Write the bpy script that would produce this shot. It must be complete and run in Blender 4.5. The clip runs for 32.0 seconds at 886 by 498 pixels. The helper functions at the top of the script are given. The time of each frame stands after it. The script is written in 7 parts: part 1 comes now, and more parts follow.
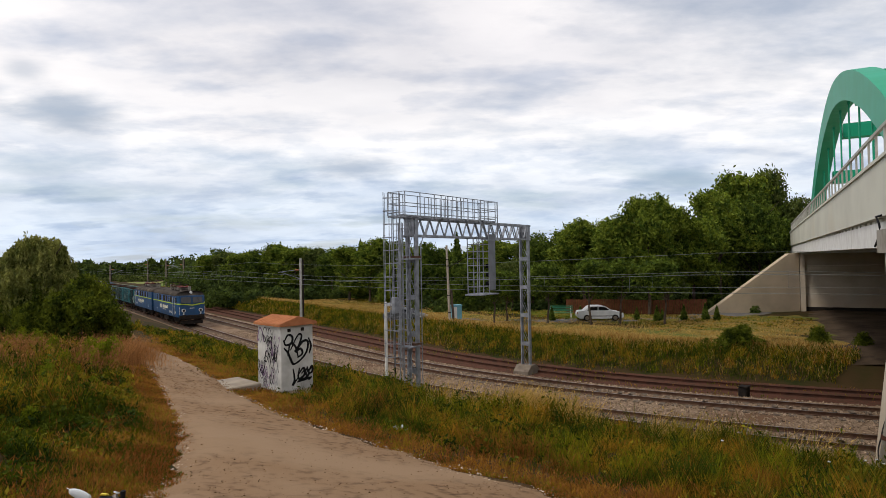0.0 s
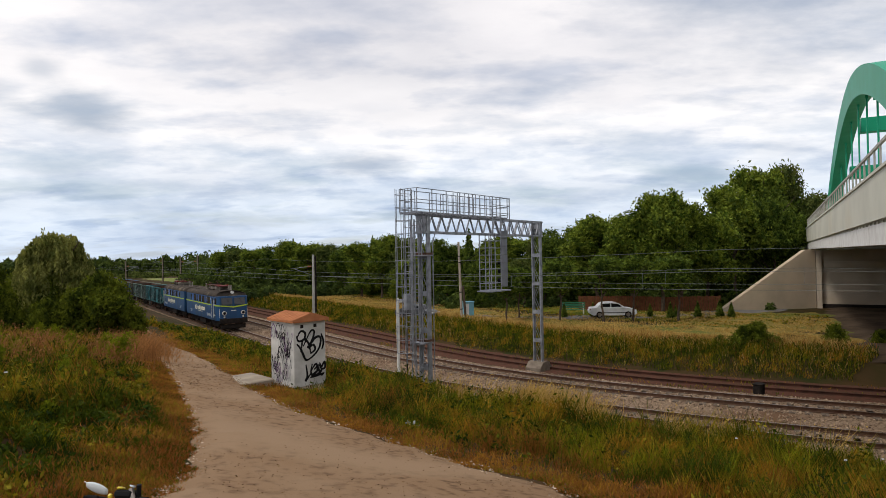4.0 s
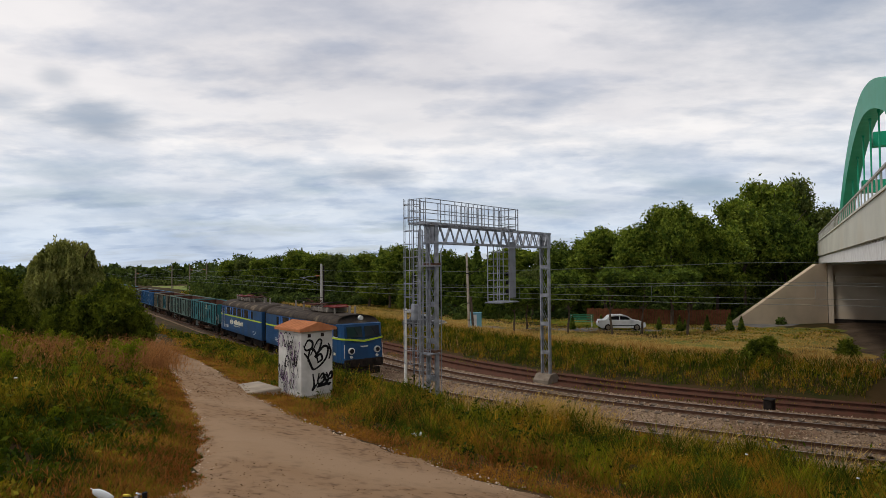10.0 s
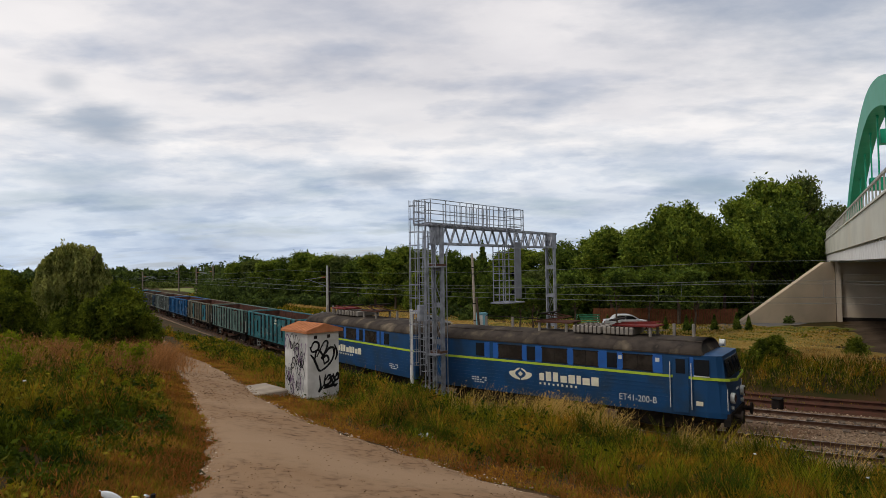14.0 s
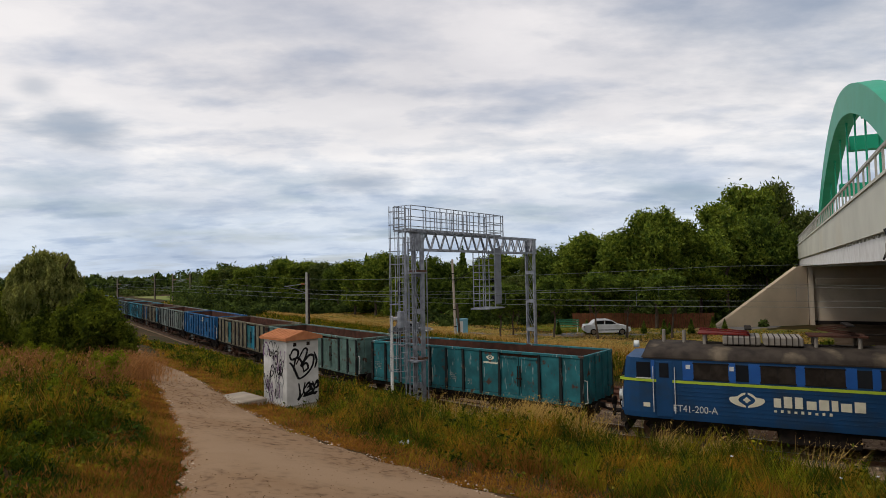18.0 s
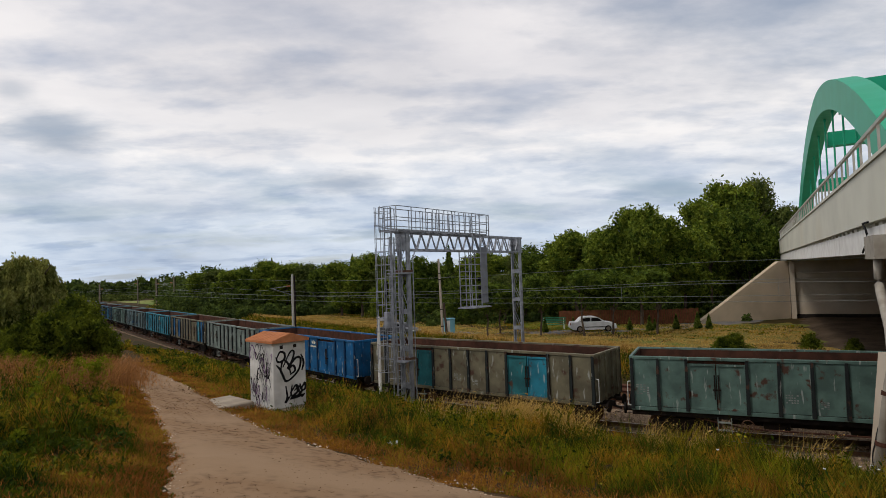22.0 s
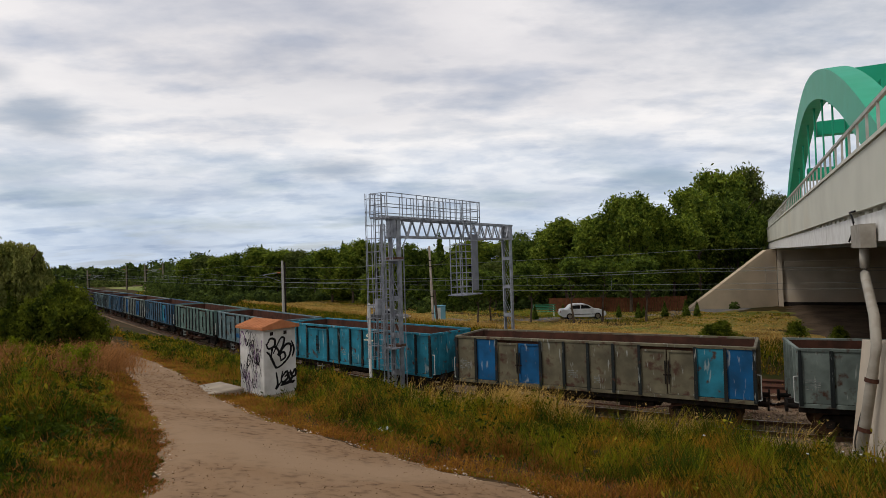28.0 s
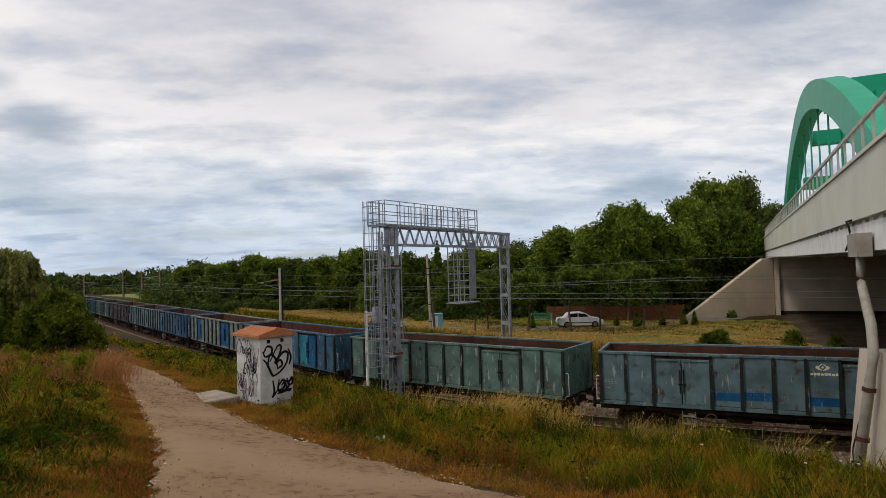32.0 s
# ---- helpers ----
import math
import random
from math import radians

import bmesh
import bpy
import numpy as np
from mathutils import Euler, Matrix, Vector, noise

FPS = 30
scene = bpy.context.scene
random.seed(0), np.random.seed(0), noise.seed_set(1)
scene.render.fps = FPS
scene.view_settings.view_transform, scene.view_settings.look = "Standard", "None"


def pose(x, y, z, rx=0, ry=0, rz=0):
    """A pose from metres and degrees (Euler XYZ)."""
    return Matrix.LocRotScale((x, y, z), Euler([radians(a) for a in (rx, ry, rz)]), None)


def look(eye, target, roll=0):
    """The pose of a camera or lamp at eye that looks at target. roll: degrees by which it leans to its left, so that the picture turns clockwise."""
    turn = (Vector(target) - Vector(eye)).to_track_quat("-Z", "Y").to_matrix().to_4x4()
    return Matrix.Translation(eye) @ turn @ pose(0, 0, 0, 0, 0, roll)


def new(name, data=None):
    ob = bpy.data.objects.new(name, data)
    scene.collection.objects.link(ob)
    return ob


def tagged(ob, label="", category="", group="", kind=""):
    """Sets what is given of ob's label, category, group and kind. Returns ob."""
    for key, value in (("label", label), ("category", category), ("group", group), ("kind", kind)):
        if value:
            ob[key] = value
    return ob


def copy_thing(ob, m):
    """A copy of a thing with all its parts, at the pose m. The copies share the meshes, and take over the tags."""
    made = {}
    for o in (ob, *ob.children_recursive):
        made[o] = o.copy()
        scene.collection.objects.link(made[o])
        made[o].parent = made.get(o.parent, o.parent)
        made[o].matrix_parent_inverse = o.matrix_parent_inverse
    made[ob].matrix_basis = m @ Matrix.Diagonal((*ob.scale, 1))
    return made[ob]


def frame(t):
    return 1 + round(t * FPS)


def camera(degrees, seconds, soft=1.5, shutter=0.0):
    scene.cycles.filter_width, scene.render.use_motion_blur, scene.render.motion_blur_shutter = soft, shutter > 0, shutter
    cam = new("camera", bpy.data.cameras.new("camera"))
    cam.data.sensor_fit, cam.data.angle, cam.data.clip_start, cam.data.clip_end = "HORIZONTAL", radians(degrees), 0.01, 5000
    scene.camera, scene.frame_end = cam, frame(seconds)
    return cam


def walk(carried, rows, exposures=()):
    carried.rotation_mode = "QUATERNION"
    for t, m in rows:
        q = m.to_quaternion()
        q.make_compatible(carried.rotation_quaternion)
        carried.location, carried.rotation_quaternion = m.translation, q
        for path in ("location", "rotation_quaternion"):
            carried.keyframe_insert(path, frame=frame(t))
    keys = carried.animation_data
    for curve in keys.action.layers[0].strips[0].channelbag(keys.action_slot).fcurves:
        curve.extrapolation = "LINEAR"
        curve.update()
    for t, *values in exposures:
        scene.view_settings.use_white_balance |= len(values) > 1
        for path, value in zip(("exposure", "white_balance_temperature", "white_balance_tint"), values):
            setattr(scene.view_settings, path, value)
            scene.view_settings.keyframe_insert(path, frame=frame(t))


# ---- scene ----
cam = camera(73.0, 32.0, soft=0.8)

# the eye stands still on the bank, the turn sways a little: seconds, yaw, pitch, roll
EYE = (0.0, 0.0, 6.7)
SWAY = [
    (0.0, -0.45, 1.10, 0.99),
    (0.5, -0.20, 0.88, 0.89),
    (1.0, 0.34, 0.80, 1.09),
    (1.5, 0.64, 0.98, 1.16),
    (2.0, 0.74, 0.90, 1.04),
    (2.5, 0.73, 0.89, 1.02),
    (3.0, 0.17, 0.84, 1.26),
    (3.5, 0.58, 0.76, 1.12),
    (5.5, 0.73, 1.15, 0.88),
    (6.0, 0.52, 1.34, 0.71),
    (6.5, 1.05, 1.48, 0.48),
    (7.0, 0.92, 1.37, 0.61),
    (7.5, 0.85, 1.41, 0.92),
    (8.0, 1.00, 1.64, 0.64),
    (8.5, 1.08, 1.73, 0.61),
    (9.0, 1.16, 1.70, 0.49),
    (9.5, 1.41, 1.70, 0.35),
    (10.0, 1.46, 1.81, 0.43),
    (10.5, 1.61, 1.91, 0.20),
    (11.0, 2.01, 2.02, 0.87),
    (11.5, 2.08, 1.94, 0.44),
    (12.0, 2.01, 1.69, 0.43),
    (12.5, 2.22, 1.69, 0.19),
    (13.0, 2.23, 1.63, 0.09),
    (13.5, 2.10, 1.65, 0.34),
    (14.0, 1.99, 1.89, 0.81),
    (14.5, 1.69, 2.04, 0.59),
    (16.5, 1.20, 2.81, 1.11),
    (17.0, 0.59, 2.69, 1.09),
    (17.5, 0.25, 2.37, 0.93),
    (18.0, 0.10, 2.44, 1.10),
    (18.5, -0.18, 2.43, 1.31),
    (19.0, -0.56, 2.49, 1.25),
    (19.5, -0.50, 2.61, 0.86),
    (20.0, -0.38, 2.72, 1.09),
    (20.5, -0.44, 2.63, 0.76),
    (21.0, -0.54, 2.63, 1.64),
    (21.5, -1.02, 2.43, 1.69),
    (22.0, -1.20, 2.38, 1.97),
    (22.5, -1.07, 2.67, 1.99),
    (23.0, -1.19, 2.60, 1.77),
    (23.5, -1.07, 2.82, 2.27),
    (24.0, -1.28, 3.02, 2.97),
    (24.5, -1.60, 2.35, 3.20),
    (25.0, -2.38, 1.59, 2.29),
    (25.5, -1.48, 1.36, 2.21),
    (27.5, -2.28, 1.04, 1.50),
    (28.0, -2.09, 1.12, 1.76),
    (28.5, -2.16, 0.90, 2.14),
    (29.0, -2.10, 1.50, 1.55),
    (29.5, -2.39, 1.38, 1.63),
    (30.0, -2.24, 1.77, 1.79),
    (30.5, -2.18, 1.82, 1.73),
    (31.0, -2.31, 1.90, 1.75),
    (31.5, -2.43, 1.77, 1.83),
    (32.0, -2.32, 1.88, 1.63),
]
walk(cam, [(t, pose(*EYE, 90 + p, r, y)) for t, y, p, r in SWAY], [(0, 0.18), (6.0, 0.16), (7.0, -0.03), (32, -0.04)])

# ---- light ----
SUN_ELEV, SUN_AZ = 56.0, -112.0         # degrees; azimuth clockwise from +y
world = bpy.data.worlds.new("world")
scene.world = world
world.use_nodes = True


def sky_nodes():
    nt = world.node_tree
    nt.nodes.clear()
    n, l = nt.nodes.new, nt.links.new
    out, bg = n("ShaderNodeOutputWorld"), n("ShaderNodeBackground")
    sky = n("ShaderNodeTexSky")
    sky.sky_type, sky.sun_disc = "NISHITA", False
    sky.sun_elevation, sky.sun_rotation = radians(SUN_ELEV), radians(SUN_AZ)
    sky.air_density, sky.dust_density = 1.0, 1.5
    dim = n("ShaderNodeVectorMath")
    dim.operation = "SCALE"
    dim.inputs["Scale"].default_value = 0.11
    l(sky.outputs[0], dim.inputs[0])
    co, sep = n("ShaderNodeTexCoord"), n("ShaderNodeSeparateXYZ")
    l(co.outputs["Generated"], sep.inputs[0])

    def calc(op, a, b=None):
        m = n("ShaderNodeMath")
        m.operation = op
        for k, v in enumerate((a, b)):
            if v is None:
                continue
            if isinstance(v, (int, float)):
                m.inputs[k].default_value = v
            else:
                l(v, m.inputs[k])
        return m.outputs[0]

    up = calc("ADD", calc("MAXIMUM", sep.outputs[2], 0.0), 0.16)
    flat = n("ShaderNodeCombineXYZ")
    l(calc("DIVIDE", sep.outputs[0], up), flat.inputs[0])
    l(calc("DIVIDE", sep.outputs[1], up), flat.inputs[1])

    def cloud(scale, detail, rough, shift):
        t = n("ShaderNodeTexNoise")
        t.inputs["Scale"].default_value, t.inputs["Detail"].default_value, t.inputs["Roughness"].default_value = scale, detail, rough
        mp = n("ShaderNodeMapping")
        mp.inputs["Location"].default_value = shift
        mp.inputs["Scale"].default_value = (0.8, 1.25, 1.0)
        l(flat.outputs[0], mp.inputs[0])
        l(mp.outputs[0], t.inputs["Vector"])
        return t.outputs["Fac"]

    def ramp(fac, stops):
        r = n("ShaderNodeValToRGB")
        e = r.color_ramp.elements
        while len(e) < len(stops):
            e.new(0.5)
        for k, (p, c) in zip(e, stops):
            k.position, k.color = p, (*c, 1)
        l(fac, r.inputs[0])
        return r.outputs[0]

    def mix(fac, a, b, mode="MIX"):
        m = n("ShaderNodeMixRGB")
        m.blend_type = mode
        for k, v in enumerate((fac, a, b)):
            if isinstance(v, (int, float)):
                m.inputs[k].default_value = v
            elif isinstance(v, tuple):
                m.inputs[k].default_value = (*v, 1)
            else:
                l(v, m.inputs[k])
        return m.outputs[0]

    # a broken white layer over blue, with grey bellies
    body = ramp(cloud(0.85, 7, 0.5, (3.1, 1.7, 0)), [(0.30, (0.76, 0.76, 0.79)), (0.45, (0.88, 0.87, 0.885)), (0.60, (1.0, 0.98, 0.975))])
    belly = ramp(cloud(2.2, 6, 0.52, (7.3, 2.2, 4)), [(0.32, (0.70, 0.75, 0.83)), (0.46, (1, 1, 1))])
    clouds = mix(1.0, body, belly, "MULTIPLY")
    # a band of broken cumulus low over the horizon, flat and grey beneath
    wide = n("ShaderNodeCombineXYZ")
    l(calc("MULTIPLY", calc("ARCTAN2", sep.outputs[0], sep.outputs[1]), 5.0), wide.inputs[0])
    l(calc("MULTIPLY", sep.outputs[2], 17.0), wide.inputs[1])
    for zoom, shift, deep, (lo, hi) in ((1.0, 3.7, (0.76, 0.81, 0.88), (0.03, 0.22)), (2.3, 9.1, (0.86, 0.89, 0.93), (0.02, 0.26)), (0.5, 5.4, (0.92, 0.925, 0.94), (0.16, 0.60))):
        tex, mp = n("ShaderNodeTexNoise"), n("ShaderNodeMapping")
        tex.inputs["Scale"].default_value, tex.inputs["Detail"].default_value, tex.inputs["Roughness"].default_value = zoom, 7.0, 0.56
        mp.inputs["Location"].default_value = (shift, shift * 0.7, 0.0)
        l(wide.outputs[0], mp.inputs[0])
        l(mp.outputs[0], tex.inputs["Vector"])
        puff = ramp(tex.outputs["Fac"], [(0.47, (0, 0, 0)), (0.62, (1, 1, 1))])
        span = ramp(sep.outputs[2], [(0.0, (0, 0, 0)), (lo + 0.03, (1, 1, 1)), (hi * 0.75, (1, 1, 1)), (hi, (0, 0, 0))])
        clouds = mix(mix(1.0, puff, span, "MULTIPLY"), clouds, mix(1.0, clouds, deep, "MULTIPLY"))
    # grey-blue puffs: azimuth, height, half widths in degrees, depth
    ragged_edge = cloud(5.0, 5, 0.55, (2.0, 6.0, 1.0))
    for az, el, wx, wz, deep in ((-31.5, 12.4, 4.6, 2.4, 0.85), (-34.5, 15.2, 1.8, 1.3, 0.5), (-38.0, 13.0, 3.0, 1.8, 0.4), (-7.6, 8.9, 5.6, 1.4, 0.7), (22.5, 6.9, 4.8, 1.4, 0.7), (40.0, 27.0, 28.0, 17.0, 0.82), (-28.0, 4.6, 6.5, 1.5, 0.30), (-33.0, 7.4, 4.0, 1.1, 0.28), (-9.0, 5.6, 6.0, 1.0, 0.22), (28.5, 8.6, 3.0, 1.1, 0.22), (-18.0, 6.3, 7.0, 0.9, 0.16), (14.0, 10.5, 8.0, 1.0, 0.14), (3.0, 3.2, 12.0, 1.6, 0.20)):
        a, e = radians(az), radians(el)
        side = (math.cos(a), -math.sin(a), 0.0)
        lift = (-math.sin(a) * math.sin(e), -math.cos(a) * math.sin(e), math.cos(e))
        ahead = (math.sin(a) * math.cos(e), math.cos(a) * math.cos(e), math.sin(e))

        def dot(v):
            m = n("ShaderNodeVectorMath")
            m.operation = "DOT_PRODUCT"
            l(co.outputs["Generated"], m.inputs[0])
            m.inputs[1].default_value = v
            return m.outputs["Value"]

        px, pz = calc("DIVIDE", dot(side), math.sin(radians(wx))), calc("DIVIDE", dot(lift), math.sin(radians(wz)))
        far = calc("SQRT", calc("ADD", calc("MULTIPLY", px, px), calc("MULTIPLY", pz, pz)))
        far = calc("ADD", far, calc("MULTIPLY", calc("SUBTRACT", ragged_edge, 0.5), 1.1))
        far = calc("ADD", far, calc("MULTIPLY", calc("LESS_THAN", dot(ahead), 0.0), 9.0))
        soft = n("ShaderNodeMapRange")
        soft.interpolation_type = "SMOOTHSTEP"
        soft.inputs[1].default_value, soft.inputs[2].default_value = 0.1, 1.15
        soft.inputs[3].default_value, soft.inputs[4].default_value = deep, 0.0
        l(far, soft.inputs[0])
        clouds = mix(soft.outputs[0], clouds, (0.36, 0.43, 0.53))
    low = ramp(calc("MAXIMUM", sep.outputs[2], 0.0), [(0.0, (0.66, 0.78, 0.93)), (0.09, (0.80, 0.89, 0.98)), (0.20, (1, 1, 1)), (0.42, (0.95, 0.94, 0.95))])
    clouds = mix(1.0, clouds, low, "MULTIPLY")
    cover = ramp(cloud(1.6, 7, 0.55, (1.2, 8.4, 2)), [(0.34, (0, 0, 0)), (0.50, (1, 1, 1))])
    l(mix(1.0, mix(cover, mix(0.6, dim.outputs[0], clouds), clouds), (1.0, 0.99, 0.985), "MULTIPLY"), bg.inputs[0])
    bg.inputs[1].default_value = 1.0
    l(bg.outputs[0], out.inputs[0])


sky_nodes()
sun = new("sun", bpy.data.lights.new("sun", "SUN"))
sun.data.energy, sun.data.angle, sun.data.color = 1.3, radians(10), (1.0, 0.95, 0.87)
_a, _e = radians(SUN_AZ), radians(SUN_ELEV)
_d = Vector((math.sin(_a) * math.cos(_e), math.cos(_a) * math.cos(_e), math.sin(_e)))
sun.matrix_world = look(_d * 50, (0, 0, 0))


# ---- materials ----
def material(name, colour, rough=0.8, second=None, scale=3.0, mix_at=(0.4, 0.65), metal=0.0, bump=0.0, fine=40.0, island=0.0, third=None, third_scale=0.6, third_at=(0.5, 0.62), spec=0.06, coords="Object", vary=False, thin=0.0):
    """Two colours mixed by noise, an optional third in larger patches, fine relief, a spread by island; thin lets light through a leaf."""
    m = bpy.data.materials.new(name)
    m.use_nodes = True
    nt = m.node_tree
    n, l = nt.nodes.new, nt.links.new
    b = nt.nodes["Principled BSDF"]
    b.inputs["Roughness"].default_value, b.inputs["Metallic"].default_value = rough, metal
    b.inputs["Specular IOR Level"].default_value = spec
    co = n("ShaderNodeTexCoord").outputs[coords]
    if vary:
        info, add = n("ShaderNodeObjectInfo"), n("ShaderNodeVectorMath")
        times = n("ShaderNodeMath")
        times.operation = "MULTIPLY"
        times.inputs[1].default_value = 60.0
        l(info.outputs["Random"], times.inputs[0])
        l(co, add.inputs[0])
        l(times.outputs[0], add.inputs[1])
        co = add.outputs[0]

    def noise_tex(s, detail=5.0):
        t = n("ShaderNodeTexNoise")
        t.inputs["Scale"].default_value, t.inputs["Detail"].default_value = s, detail
        l(co, t.inputs["Vector"])
        return t.outputs["Fac"]

    def step(fac, lo, hi):
        r = n("ShaderNodeMapRange")
        r.inputs[1].default_value, r.inputs[2].default_value = lo, hi
        l(fac, r.inputs[0])
        return r.outputs[0]

    def blend(fac, a, c, mode="MIX"):
        x = n("ShaderNodeMixRGB")
        x.blend_type = mode
        for k, v in enumerate((fac, a, c)):
            if isinstance(v, (int, float)):
                x.inputs[k].default_value = v
            elif isinstance(v, tuple):
                x.inputs[k].default_value = (*v, 1)
            else:
                l(v, x.inputs[k])
        return x.outputs[0]

    col = blend(step(noise_tex(scale), *mix_at), colour, second or tuple(c * 0.8 for c in colour))
    if third:
        col = blend(step(noise_tex(third_scale, 6), *third_at), col, third)
    if island:
        g = n("ShaderNodeNewGeometry")
        col = blend(island, col, blend(g.outputs["Random Per Island"], (0.25, 0.25, 0.25), (1.0, 1.0, 1.0)), "OVERLAY")
    l(col, b.inputs["Base Color"])
    if thin:
        tr, ms = n("ShaderNodeBsdfTranslucent"), n("ShaderNodeMixShader")
        l(blend(1.0, col, (1.7, 1.6, 1.0), "MULTIPLY"), tr.inputs[0])
        ms.inputs[0].default_value = thin
        l(b.outputs[0], ms.inputs[1])
        l(tr.outputs[0], ms.inputs[2])
        l(ms.outputs[0], nt.nodes["Material Output"].inputs[0])
    if bump:
        bp = n("ShaderNodeBump")
        bp.inputs["Strength"].default_value, bp.inputs["Distance"].default_value = bump, 0.02
        l(noise_tex(fine, 6), bp.inputs["Height"])
        l(bp.outputs[0], b.inputs["Normal"])
    return m


M = {}
M["earth"] = material("earth", (0.045, 0.029, 0.012), 0.95, (0.022, 0.025, 0.006), 0.8, bump=0.6, fine=8, third=(0.055, 0.033, 0.014), third_scale=0.15)
M["path"] = material("path", (0.222, 0.14, 0.08), 0.95, (0.085, 0.05, 0.028), 7.0, (0.50, 0.72), bump=0.5, fine=60, third=(0.26, 0.175, 0.108), third_scale=0.45, third_at=(0.44, 0.62))
M["ballast"] = material("ballast", (0.26, 0.185, 0.125), 0.95, (0.12, 0.08, 0.052), 9, bump=1.0, fine=14, third=(0.13, 0.075, 0.045), third_scale=0.3)
M["old_bed"] = material("old_bed", (0.09, 0.038, 0.025), 0.95, (0.06, 0.034, 0.02), 5, bump=1.0, fine=12)
M["rail_steel"] = material("rail_steel", (0.13, 0.075, 0.05), 0.6, (0.09, 0.05, 0.035), 5, metal=0.3)
M["rail_top"] = material("rail_top", (0.32, 0.28, 0.25), 0.35, metal=0.9)
M["sleeper"] = material("sleeper", (0.15, 0.118, 0.09), 0.9, (0.09, 0.068, 0.052), 6, bump=0.4)
M["galvanised"] = material("galvanised", (0.33, 0.345, 0.375), 0.5, (0.20, 0.21, 0.235), 3, metal=0.35, bump=0.05)
M["pipe_paint"] = material("pipe_paint", (0.34, 0.31, 0.26), 0.6, (0.26, 0.23, 0.19), 3)
M["rail_paint"] = material("rail_paint", (0.42, 0.41, 0.37), 0.6, (0.33, 0.32, 0.28), 2)
# warmer copy of the concrete, with sunlight put into the colour
M["sun_tinted_concrete"] = material("sun_tinted_concrete", (0.56, 0.45, 0.32), 0.9, (0.47, 0.38, 0.27), 0.5, bump=0.25, fine=20, third=(0.50, 0.42, 0.33), third_scale=0.15)
M["slab_concrete"] = material("slab_concrete", (0.33, 0.28, 0.22), 0.9, (0.24, 0.20, 0.155), 2, bump=0.3)
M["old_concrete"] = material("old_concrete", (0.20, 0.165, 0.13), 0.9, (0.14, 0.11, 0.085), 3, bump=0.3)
M["concrete"] = material("concrete", (0.52, 0.45, 0.36), 0.9, (0.42, 0.36, 0.28), 0.5, bump=0.25, fine=20, third=(0.46, 0.36, 0.26), third_scale=0.18, third_at=(0.45, 0.65))
M["white_paint"] = material("white_paint", (0.74, 0.73, 0.69), 0.7, (0.64, 0.62, 0.58), 2.0, bump=0.1)
M["deck_paint"] = material("deck_paint", (0.60, 0.59, 0.50), 0.7, (0.53, 0.52, 0.44), 0.4, bump=0.05, third=(0.56, 0.53, 0.43), third_scale=0.12)
M["green_steel"] = material("green_steel", (0.02, 0.30, 0.17), 0.4, (0.025, 0.33, 0.20), 0.6)
M["black"] = material("black", (0.012, 0.012, 0.013), 0.6)
M["soot"] = material("soot", (0.016, 0.014, 0.013), 0.9, (0.03, 0.023, 0.019), 4)
M["rust"] = material("rust", (0.085, 0.038, 0.026), 0.9, (0.045, 0.024, 0.018), 2.0, bump=0.3)
M["roof_tile"] = material("roof_tile", (0.42, 0.17, 0.075), 0.8, (0.33, 0.13, 0.06), 6, bump=0.3)
M["bark"] = material("bark", (0.10, 0.075, 0.055), 0.95, (0.06, 0.045, 0.035), 4, bump=0.8)
M["leaf"] = material("leaf", (0.135, 0.17, 0.022), 0.75, (0.04, 0.066, 0.009), 1.5, (0.44, 0.58), island=0.7, thin=0.3)
M["leaf_dark"] = material("leaf_dark", (0.088, 0.122, 0.018), 0.75, (0.026, 0.046, 0.008), 1.4, (0.44, 0.58), island=0.7, thin=0.3)
M["leaf_shrub"] = material("leaf_shrub", (0.10, 0.12, 0.012), 0.8, (0.03, 0.044, 0.005), 2.2, (0.44, 0.58), island=0.65, thin=0.28)
M["leaf_willow"] = material("leaf_willow", (0.19, 0.195, 0.06), 0.75, (0.075, 0.088, 0.022), 1.8, (0.42, 0.60), island=0.6, thin=0.35)
# the dark third colour puts shade between the tussocks into the grass
M["grass"] = material("grass", (0.14, 0.142, 0.007), 0.8, (0.27, 0.135, 0.015), 1.1, (0.45, 0.57), island=0.6, third=(0.036, 0.052, 0.004), third_scale=1.0, third_at=(0.48, 0.56), thin=0.28)
M["dry_grass"] = material("dry_grass", (0.235, 0.11, 0.025), 0.85, (0.165, 0.06, 0.015), 1.0, island=0.5, thin=0.3)

M["stone"] = material("stone", (0.29, 0.215, 0.15), 0.95, (0.14, 0.095, 0.065), 3, island=0.7)
M["asphalt"] = material("asphalt", (0.16, 0.15, 0.14), 0.9, (0.12, 0.115, 0.11), 0.8, bump=0.2)
M["girder_paint"] = material("girder_paint", (0.22, 0.24, 0.22), 0.6, (0.17, 0.18, 0.17), 1)
M["steel_sheet"] = material("steel_sheet", (0.22, 0.23, 0.26), 0.5, (0.18, 0.19, 0.21), 2, metal=0.2)
M["violet_paint"] = material("violet_paint", (0.18, 0.10, 0.20), 0.7)
M["cabinet_render"] = material("cabinet_render", (0.56, 0.55, 0.52), 0.85, (0.40, 0.39, 0.36), 2.2, (0.42, 0.66), bump=0.2, third=(0.30, 0.295, 0.28), third_scale=1.3, third_at=(0.56, 0.72))
M["grey_spray"] = material("grey_spray", (0.30, 0.30, 0.30), 0.8, (0.5, 0.5, 0.48), 20)


